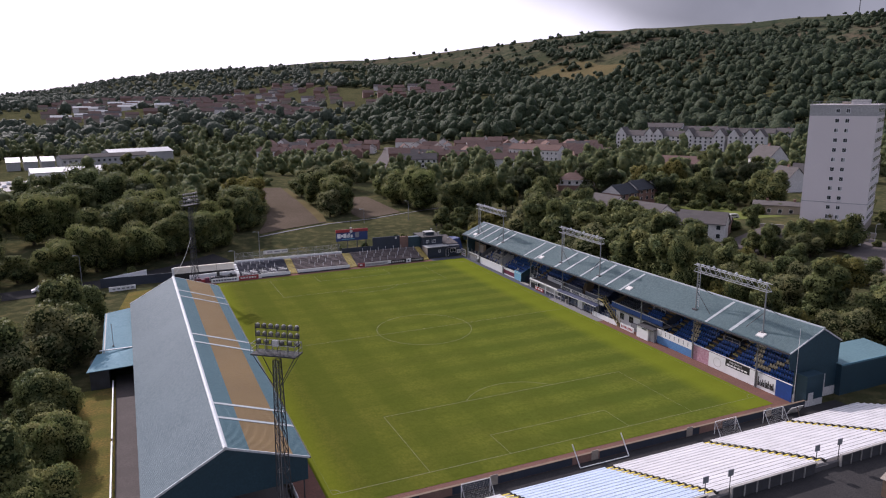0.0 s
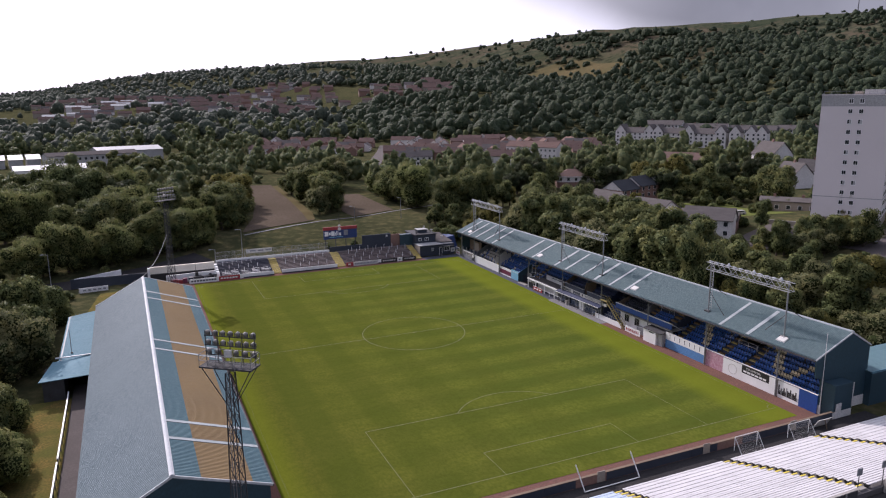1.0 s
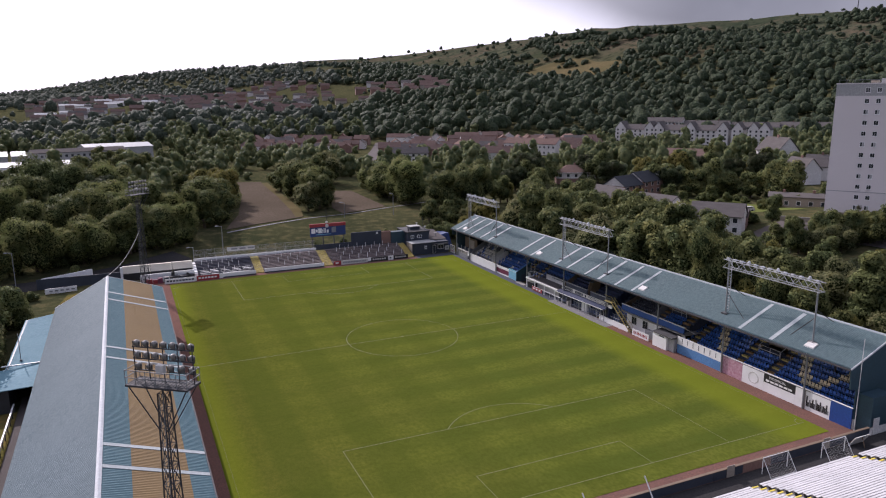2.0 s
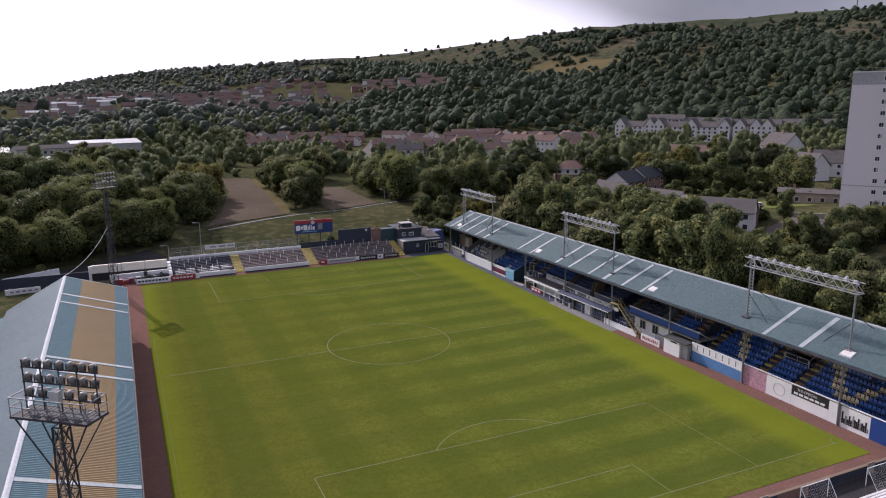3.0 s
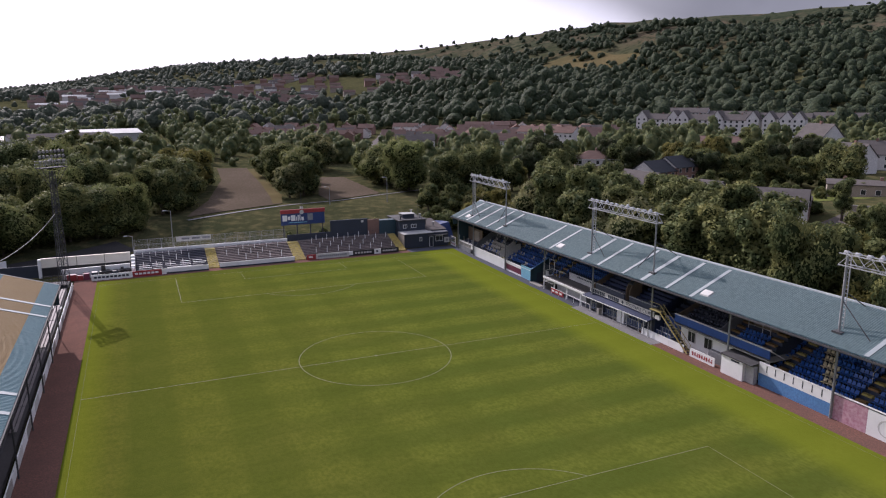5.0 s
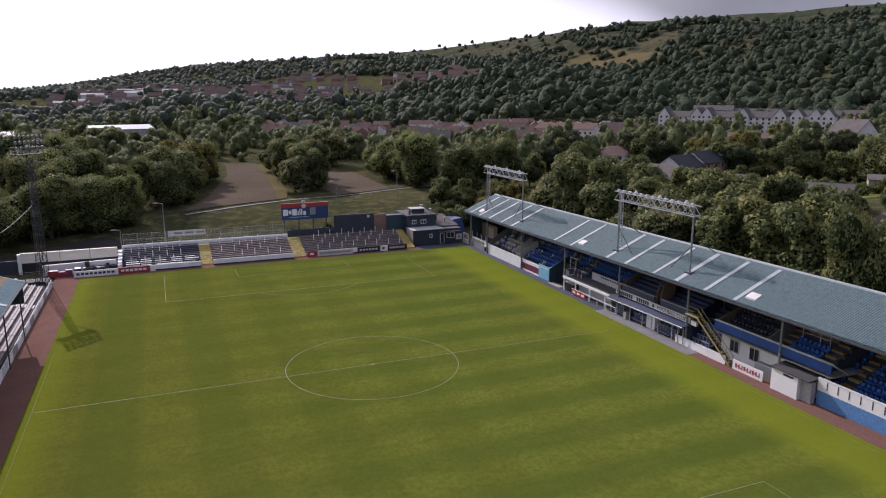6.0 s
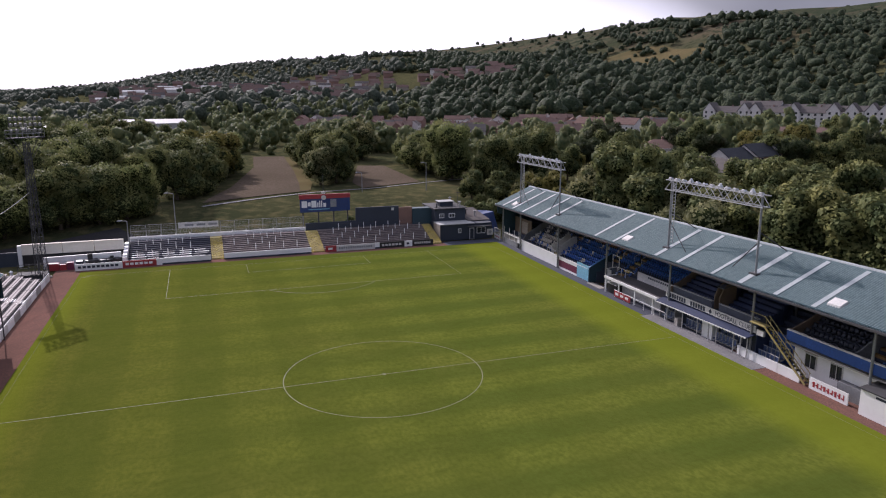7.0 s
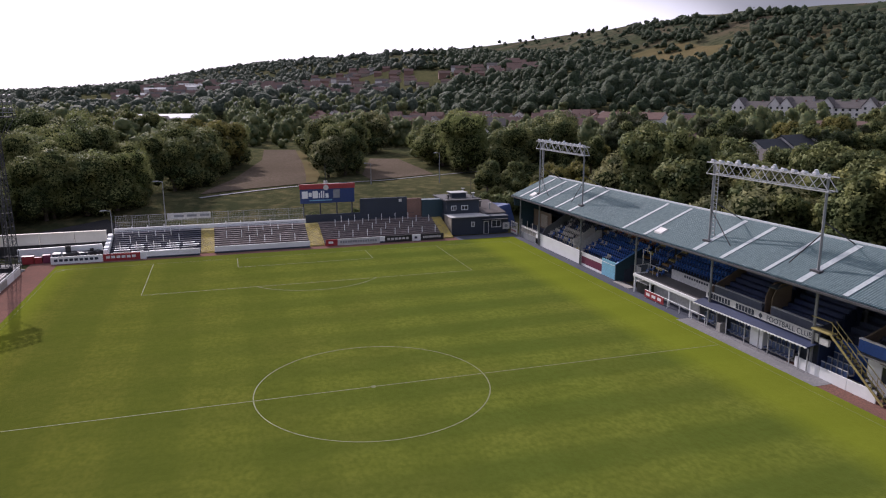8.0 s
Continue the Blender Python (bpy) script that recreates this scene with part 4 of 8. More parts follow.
panel(4.1, 9.0, 0, 1.35, WHITE), panel(4.1, 9.0, 1.35, 2.45, BLACK, "black advertising board with white letters")
panel(9.0, 12.6, 0, 2.45, WHITE, "white board")
panel(12.6, 16.1, 0, 2.5, PINK, "dusky pink printed board")
panel(16.35, 25.2, 0, 1.45, MIDBLUE, "pale blue painted wall"), panel(16.35, 25.2, 1.45, 2.6, WHITE, "white board with dark slots")
for i in range(7):
    part("slot", Shape().box(FX - 0.02, 17.4 + 1.12 * i, 1.75, FX + 0.01, 17.5 + 1.12 * i, 2.5), NAVYWALL, ms)
panel(73.6, 77.3, 0, 2.2, SKYBLUE, "sky blue board"), panel(77.3, 82.7, 0, 0.35, WHITE), panel(77.3, 82.7, 0.35, 1.35, MAROON, "maroon board")
panel(77.3, 82.7, 1.35, 1.75, WHITE)
panel(83.1, 96.0, 0, 1.75, WHITE, "white board with a faint grey drawing")
panel(96.4, 103.3, 0.1, 1.0, GREYBOARD, "dark printed board"), panel(96.4, 97.6, 0, 1.6, WHITE)
for y0, y1 in ((-3.6, 25.2), (73.6, 103.3)):
    part("coping", Shape().box(FX - 0.03, y0, 2.62 if y0 < 0 else 1.78, FX + 0.2, y1, 2.68 if y0 < 0 else 1.84), WHITE, ms)
part("wall", Shape().box(FX + 0.14, -3.4, 0, FX + 0.3, 25.2, 2.55), CONCRETE, ms)
part("wall", Shape().box(FX + 0.14, 73.6, 0, FX + 0.3, 103.3, 1.7), CONCRETE, ms)
part("walkway", Shape().box(FX + 0.3, -3.4, 0, 36.2, 25.0, 1.5), CONCRETE, ms)
part("walkway", Shape().box(FX + 0.3, 73.6, 0, 36.2, 103.6, 1.3), CONCRETE, ms)
# white end rails of the far seats
for k in range(2):
    part("stair_wall", Shape().extrude([(35.9, 1.3), (39.2, 3.0), (39.2, 4.3), (38.5, 4.3), (36.4, 3.0), (35.9, 2.9)], "y", 84.3 + 1.9 * k, 84.42 + 1.9 * k), OFFWHITE, ms, "white side wall of the stairs")
for k in range(5):
    part("stair_rail", Shape().tube((35.75, 84.5 + 0.7 * k, 1.3), (35.75, 84.5 + 0.7 * k, 2.3), 0.035, 6), OFFWHITE, ms)
part("stair_rail", Shape().tube((35.75, 84.5, 2.3), (35.75, 87.3, 2.3), 0.035, 6), OFFWHITE, ms)
part("end_bay_boards", Shape().box(37.6, 97.0, 1.3, 37.75, 103.5, 4.6), TIMBER, ms, "pale brown boarding of the end bay")
part("end_bay_panel", Shape().box(37.5, 98.2, 2.2, 37.58, 100.4, 4.2), STONE, ms, "cream panel of the end bay")
part("end_bay_wall", Shape().extrude([(35.6, 1.3), (43.8, 1.3), (43.8, 7.0), (36.4, 2.6)], "y", 96.5, 96.62), RAILGREY, ms)
for yy in (97.2, 99.0, 101.0, 103.2):
    part("mesh_post", Shape().tube((35.4, yy, 0), (35.4, yy, 3.0), 0.05), OFFWHITE, ms)
part("mesh_rail", Shape().tube((35.4, 96.4, 2.0), (35.4, 103.3, 2.0), 0.05), OFFWHITE, ms)

# directors' box over a white wall
panel(23.9, 38.5, 3.35, 4.3, BLUE, "royal blue fascia", 35.25, 0.15, "fascia")
part("fascia_cap", Shape().box(35.2, 23.9, 4.3, 35.5, 38.5, 4.38), OFFWHITE, ms)
part("floor_slab", Shape().box(35.4, 23.9, 2.95, row_x(5), 38.6, 3.08), CONCRETE, ms)
part("wall", Shape().box(36.5, 25.0, 0, 36.7, 38.6, 2.95), WHITE, ms, "white painted wall under the box")
part("shutter", Shape().box(36.42, 26.3, 0.3, 36.49, 30.6, 2.2), OFFWHITE, ms, "white roller shutter")
for y0 in (33.2, 36.0):
    win = part("window", Shape().box(36.42, y0, 1.0, 36.49, y0 + 1.3, 2.4), OFFWHITE, ms)
    part("pane", Shape().box(36.39, y0 + 0.1, 1.1, 36.42, y0 + 0.6, 2.3), GLASS, win)
    part("pane", Shape().box(36.39, y0 + 0.7, 1.1, 36.42, y0 + 1.2, 2.3), GLASS, win)
    for k in range(6 if y0 < 35 else 0):
        part("bar", Shape().tube((36.36, y0 + 0.1 + 0.22 * k, 1.0), (36.36, y0 + 0.1 + 0.22 * k, 2.4), 0.018, 6), DARKSTEEL, win)
part("wall_stain", Shape().box(36.47, 35.85, 2.42, 36.495, 37.5, 2.7), TIMBER, ms, "rusty lintel over the opening")
part("side_wall", Shape().extrude([(35.5, 3.1), (43.5, 3.1), (43.5, 7.2), (36.2, 4.3), (35.5, 4.2)], "y", 38.6, 38.75), TIMBER, ms, "timber side wall of the box")
part("side_wall", Shape().extrude([(35.5, 3.1), (40.5, 3.1), (40.5, 7.0), (36.2, 4.5), (35.5, 4.3)], "y", 31.6, 31.72), RAILGREY, ms, "grey partition of the box")
part("entrance_wall", Shape().box(39.4, 26.6, 4.2, 39.5, 30.0, 6.6), TIMBER, ms, "brown wall of the seat entrance")
for yy in (26.7, 27.8, 29.8):
    part("entrance_post", Shape().box(38.3, yy, 4.2, 38.36, yy + 0.06, 5.9), OFFWHITE, ms)
part("entrance_rail", Shape().box(38.3, 26.7, 5.2, 38.36, 29.86, 5.26), OFFWHITE, ms)
part("entrance_wall", Shape().box(row_x(6), 10.4, row_z(5), row_x(6) + 0.1, 13.6, row_z(5) + 2.0), TIMBER, ms, "brown wall of the seat entrance")
for yy in (10.3, 11.9, 13.6):
    part("entrance_post", Shape().box(row_x(4), yy, row_z(3), row_x(4) + 0.06, yy + 0.06, row_z(3) + 1.5), OFFWHITE, ms)
for zz in (0.9, 1.45):
    part("entrance_rail", Shape().box(row_x(4), 10.3, row_z(3) + zz, row_x(4) + 0.06, 13.66, row_z(3) + zz + 0.06), OFFWHITE, ms)
part("fascia_end", Shape().beam((35.3, 23.85, 4.3), (37.4, 23.85, 3.1), 0.1, 0.12), OFFWHITE, ms)
part("shelter", Shape().box(35.7, 30.6, 0, 36.4, 33.0, 1.35), RAILGREY, ms, "dark grey shelter against the wall")
# white hut with a door
hut = thing("hut", "small white hut with a dark flat roof", "hut")
part("wall", Shape().box(34.35, 26.5, 0, 35.3, 29.6, 2.25), WHITE, hut)
part("door", Shape().box(34.75, 25.3, 0, 35.3, 26.5, 2.1), PALEGREY, hut, "grey door")
part("roof", Shape().hexa([(34.2, 25.2, 2.26), (36.4, 25.2, 2.5), (36.4, 29.7, 2.5), (34.2, 29.7, 2.26)], [(34.2, 25.2, 2.36), (36.4, 25.2, 2.6), (36.4, 29.7, 2.6), (34.2, 29.7, 2.36)]), DARKSTEEL, hut)
part("sign", Shape().box(34.33, 27.0, 1.9, 34.345, 28.2, 2.1), NAVYWALL, hut)
# steel stairs down from the box
st = thing("staircase", "yellow-railed steel stairs down to the track", "stairs")
for k in range(15):
    f = k / 14
    part("tread", Shape().box(34.75, 35.6 + 5.0 * f - 0.16, 0.25 + 3.6 * f, 35.2, 35.6 + 5.0 * f + 0.16, 0.3 + 3.6 * f), DARKSTEEL, st)
for x in (34.7, 35.22):
    part("stringer", Shape().beam((x, 35.4, 0.15), (x, 40.7, 3.95), 0.05, 0.2), YELLOWSTEEL, st)
    part("rail", Shape().tube((x, 35.4, 1.15), (x, 40.7, 4.95), 0.035), YELLOWSTEEL, st)
    for k in range(6):
        part("baluster", Shape().tube((x, 35.5 + k, 0.2 + 0.717 * k), (x, 35.5 + k, 1.2 + 0.717 * k), 0.025), YELLOWSTEEL, st)
part("landing", Shape().box(34.65, 40.7, 3.85, 35.4, 42.6, 3.95), YELLOWSTEEL, st)
part("landing_rail", Shape().box(34.65, 40.7, 4.9, 34.72, 42.6, 4.97), YELLOWSTEEL, st)

# dugouts, with the long sign over them
dug = thing("dugout", "dark dugouts with a white scalloped canopy", "dugout")
part("canopy", Shape().hexa([(34.3, 42.4, 2.25), (36.4, 42.4, 2.55), (36.4, 57.2, 2.55), (34.3, 57.2, 2.0)], [(34.3, 42.4, 2.33), (36.4, 42.4, 2.63), (36.4, 57.2, 2.63), (34.3, 57.2, 2.08)]), DEEPNAVY, dug, "navy canopy roof")
for k in range(36):
    y0 = 42.4 + k * 14.8 / 36
    zt = 2.33 - 0.25 * k / 36
    part("valance", Shape().extrude([(y0 + 0.02, zt), (y0 + 0.39, zt), (y0 + 0.39, zt - 0.09), (y0 + 0.2, zt - 0.16), (y0 + 0.02, zt - 0.09)], "x", 34.24, 34.28), WHITE, dug)
part("back_wall", Shape().box(36.0, 42.6, 0, 36.15, 57.0, 2.5), NAVYWALL, dug)
part("partition", Shape().box(35.1, 48.2, 0, 35.95, 49.8, 1.95), WHITE, dug, "white panel between the dugouts")
for y0, y1 in ((56.9, 57.1), (54.2, 54.35)):
    part("partition", Shape().box(34.9, y0, 0, 35.95, y1, 1.95), RAILGREY, dug)
for yy in (42.5, 43.4, 44.4, 46.9, 48.1, 49.9, 52.4, 55.2):
    part("post", Shape().box(34.5, yy - 0.04, 0, 34.58, yy + 0.04, 2.15), PALEGREY, dug)
part("wall_block", Shape().box(34.5, 53.2, 0, 35.2, 53.7, 0.95), CONCRETE, dug)
dug_seat = Shape().use(SEATNAVY).box(0, 0.03, 0.35, 0.45, 0.43, 0.45).box(0.4, 0.03, 0.4, 0.5, 0.43, 1.05).use(PALEGREY).box(-0.02, 0, 0.33, 0.46, 0.03, 0.47).box(0.39, 0, 0.4, 0.51, 0.03, 1.1).box(0.39, 0.03, 1.05, 0.51, 0.46, 1.1).data("seat")
for y0, n in ((44.7, 6), (50.1, 5), (54.5, 4)):
    for row in range(2):
        for k in range(n):
            part("seat", dug_seat, None, dug).location = (34.85 + 0.62 * row, y0 + 0.52 * k, 0.1 + 0.3 * row)
for y0, y1 in ((44.5, 47.9), (50.0, 52.8), (54.4, 56.8)):
    part("seat_step", Shape().box(35.4, y0, 0, 36.0, y1, 0.3), CONCRETE, dug)
nic = thing("seat_niche", "blue-walled seating niche beside the dugouts", "niche")
part("back_wall", Shape().box(37.0, 38.8, 0, 37.15, 42.2, 2.9), BLUE, nic, "blue painted wall")
part("side_wall", Shape().box(35.4, 42.22, 0, 37.15, 42.34, 2.6), DEEPNAVY, nic)
part("floor", Shape().box(35.0, 38.8, 0, 37.0, 42.2, 0.1), CONCRETE, nic)
for row in range(3):
    for k in range(5):
        part("seat", dug_seat, None, nic).location = (35.1 + 0.62 * row, 39.4 + 0.54 * k, 0.1 + 0.33 * row)
for k in range(9):
    part("paint_dash", Shape().box(34.1, 43.0 + 1.2 * k, 0.06, 34.2, 43.7 + 1.2 * k, 0.066), WHITE, dug)
part("kerb", Shape().box(34.35, 42.6, 0, 34.5, 57.0, 0.12), PAVEGREY, dug)
sign = thing("sign_board", "long white sign board with dark lettering", "sign")
part("board", Shape().box(35.3, 42.4, 2.66, 35.38, 56.6, 3.36), OFFWHITE, sign)


def lettering(text, parent, at, size, mat, turn=90, label=""):
    cu = bpy.data.curves.new("lettering", "FONT")
    cu.body, cu.size, cu.extrude, cu.align_x, cu.align_y = text, size, 0.006, "CENTER", "CENTER"
    tmp = bpy.data.objects.new("lettering", cu)
    scene.collection.objects.link(tmp)
    me = bpy.data.meshes.new_from_object(tmp.evaluated_get(bpy.context.evaluated_depsgraph_get()))
    bpy.data.objects.remove(tmp)
    me.materials.clear()
    me.materials.append(mat)
    ob = new("lettering", me)
    ob.parent = parent
    ob.matrix_basis = Matrix.Translation(at) @ pose(0, 0, 0, 0, 0, turn - 180) @ pose(0, 0, 0, 90, 0, 0)
    return tagged(ob, label)


lettering("FOOTBALL CLUB", sign, (35.28, 45.6, 2.98), 0.68, NAVYWALL, 90)
for y0, y1 in ((56.3, 52.6), (52.2, 49.5)):
    n = int((y0 - y1) / 0.42)
    for k in range(n):
        part("letter_bar", Shape().box(35.27, y0 - 0.42 * k - 0.3, 2.74, 35.3, y0 - 0.42 * k, 3.24), NAVYWALL, sign)
part("end_box", Shape().box(35.25, 41.3, 2.62, 35.5, 42.2, 3.15), OFFWHITE, sign, "small white box at the end of the sign")
part("badge", Shape().extrude([(48.7, 2.98), (48.95, 3.26), (49.2, 2.98), (48.95, 2.7)], "x", 35.27, 35.3), NAVYWALL, sign)
# boxes behind the dugouts
for y0, y1 in ((43.2, 48.8), (50.0, 56.6)):
    part("box_front", Shape().box(36.25, y0, 2.7, 36.4, y1, 3.75), BOXGREY, ms, "grey balustrade of the boxes")
    part("box_front", Shape().extrude([(36.25, 2.7), (37.6, 2.7), (37.6, 4.1), (36.6, 3.75), (36.25, 3.4)], "y", y0 - 0.12, y0), BOXGREY, ms)
    part("box_rail", Shape().box(36.2, y0 - 0.12, 3.75, 36.48, y1, 3.82), PALEGREY, ms)
    for j in range(6):
        part("box_bench", Shape().box(36.9 + 0.62 * j, y0, 2.6, 37.48 + 0.62 * j, y1, 3.3 + 0.36 * j), DEEPNAVY, ms, "navy boarded benches of the boxes")
        part("box_bench_back", Shape().box(37.4 + 0.62 * j, y0 + 0.1, 3.3 + 0.36 * j, 37.46 + 0.62 * j, y1 - 0.1, 3.62 + 0.36 * j), DEEPNAVY, ms)
part("box_portal", Shape().extrude([(36.5, 2.9), (38.6, 2.9), (38.6, 5.7), (37.4, 5.7), (36.9, 5.3), (36.5, 4.4)], "y", 49.0, 49.12), TIMBER, ms, "brown side of the box doorway")
part("box_portal", Shape().extrude([(36.5, 2.9), (38.6, 2.9), (38.6, 5.7), (37.4, 5.7), (36.9, 5.3), (36.5, 4.4)], "y", 49.8, 49.92), TIMBER, ms)
part("box_portal_roof", Shape().hexa([(36.8, 48.95, 5.25), (38.6, 48.95, 5.7), (38.6, 49.95, 5.7), (36.8, 49.95, 5.25)], [(36.8, 48.95, 5.35), (38.6, 48.95, 5.8), (38.6, 49.95, 5.8), (36.8, 49.95, 5.35)]), BOXGREY, ms)
part("side_board", Shape().extrude([(36.1, 2.6), (40.5, 2.6), (40.5, 5.9), (36.1, 3.6)], "y", 56.75, 56.87), TIMBER, ms, "brown side boarding of the boxes")
# press platform and walkway gate
press = thing("press_platform", "white-edged platform on posts above the walkway", "platform")
part("deck", Shape().box(34.95, 57.4, 1.95, 37.8, 69.0, 2.08), DARKSTEP, press, "dark deck of the platform")
part("edge_beam", Shape().box(34.72, 57.4, 1.9, 34.93, 69.0, 2.2), WHITE, press, "white edge beam")
part("end_beam", Shape().box(34.95, 69.0, 1.9, 36.6, 69.15, 2.2), WHITE, press)
for yy in (66.9, 67.9, 68.9):
    part("rail_post", Shape().tube((36.6, yy, 2.08), (36.6, yy, 3.2), 0.035, 6), OFFWHITE, press)
part("rail", Shape().tube((36.6, 65.0, 3.2), (36.6, 68.9, 3.2), 0.04, 6), OFFWHITE, press)
part("rail", Shape().tube((35.0, 68.95, 3.1), (36.6, 68.95, 3.2), 0.04, 6), OFFWHITE, press)
part("gate_frame", Shape().box(36.0, 67.6, 3.1, 36.06, 67.68, 4.9).box(36.0, 69.1, 3.1, 36.06, 69.18, 4.9).box(36.0, 67.6, 4.84, 36.06, 69.18, 4.92), OFFWHITE, press, "white gate frame")
# black body: the dark of the open space here is put into it
part("store", Shape().box(35.1, 66.6, 0, 36.0, 68.7, 1.3), BLACK, press, "white-lidded box, black for the dark under the platform")
part("store_lid", Shape().box(35.0, 66.5, 1.3, 36.02, 68.8, 1.38), OFFWHITE, press)
for yy in (58.3, 62.0, 65.6, 68.7):
    part("post", Shape().box(34.75, yy - 0.07, 0, 34.9, yy + 0.07, 1.95), WHITE, press)
part("back_wall", Shape().box(36.05, 58.0, 0, 36.2, 69.0, 1.95), OFFWHITE, press)
part("table_board", Shape().box(37.8, 57.2, 2.0, 37.9, 66.0, 3.15), OFFWHITE, press, "white board with lettering")
for k in range(10):
    part("letter_bar", Shape().box(37.77, 59.6 + 0.42 * k, 2.75, 37.8, 59.85 + 0.42 * k, 3.0), NAVYWALL, press)
hoard = thing("pitch_side_board", "red board with pale lettering on a white rail", "hoarding")
part("board", Shape().box(34.55, 62.6, 0.15, 34.62, 66.2, 0.95), RED, hoard)
for k in range(3):
    part("letter_bar", Shape().box(34.53, 63.0 + 1.1 * k, 0.4, 34.55, 63.7 + 1.1 * k, 0.7), WHITE, hoard)
part("rail", Shape().tube((34.6, 55.6, 0.95), (34.6, 66.2, 0.95), 0.04), WHITE, hoard)
for k in range(6):
    part("post", Shape().tube((34.6, 55.6 + 2.1 * k, 0), (34.6, 55.6 + 2.1 * k, 0.95), 0.04), WHITE, hoard)
tun = thing("players_tunnel", "low blue porch over the walkway entrance", "porch")
part("side_wall", Shape().extrude([(35.0, 0), (38.6, 0), (38.6, 4.0), (36.4, 2.9), (35.0, 2.15)], "y", 73.35, 73.5), NAVY, tun)
part("coping", Shape().beam((34.95, 73.42, 2.2), (38.6, 73.42, 4.05), 0.22, 0.1), MIDBLUE, tun, "pale blue sloping coping")
part("back_wall", Shape().box(37.6, 69.9, 0, 37.75, 73.3, 3.0), NAVYWALL, tun)
part("door", Shape().box(37.5, 71.8, 0, 37.58, 72.7, 2.0), OFFWHITE, tun, "white door")
# no opening is cut: the dark inside is a flat black panel
part("doorway", Shape().box(37.55, 70.3, 0, 37.59, 71.4, 2.0), BLACK, tun, "black panel standing for the dark open doorway")
part("side_wall", Shape().box(36.2, 69.72, 0, 37.7, 69.86, 1.9), OFFWHITE, tun)
part("kerb", Shape().box(34.7, 69.9, 0, 35.6, 73.3, 0.14), CONCRETE, tun)
# boards on the track
wb = thing("pitch_side_board", "low white hoarding beside the track", "hoarding")
for y0 in (36.1, 38.75, 41.4):
    part("panel", Shape().box(34.75, y0, 0, 34.83, y0 + 2.6, 1.0), WHITE, wb)
rb = thing("pitch_side_board", "white board with red blocks of lettering", "hoarding")
part("panel", Shape().box(34.75, 31.0, 0.05, 34.83, 35.0, 1.1), WHITE, rb)
for k in range(9):
    part("letter_bar", Shape().box(34.73, 31.35 + 0.38 * k, 0.32 + 0.02 * (k % 2), 34.75, 31.46 + 0.38 * k + 0.05 * (k % 3), 0.8), RED, rb)
    part("letter_bar", Shape().box(34.732, 31.44 + 0.38 * k, 0.5 + 0.12 * (k % 3 - 1), 34.75, 31.64 + 0.38 * k, 0.62 + 0.12 * (k % 3 - 1)), RED, rb)
lettering("THE OFFICIAL", ms, (FX - 0.012, 6.9, 2.15), 0.42, WHITE, 90)
for k in range(6):
    part("letter_bar", Shape().box(FX - 0.02, 4.6 + 0.7 * k, 1.55, FX, 5.15 + 0.7 * k, 1.8), WHITE, ms)

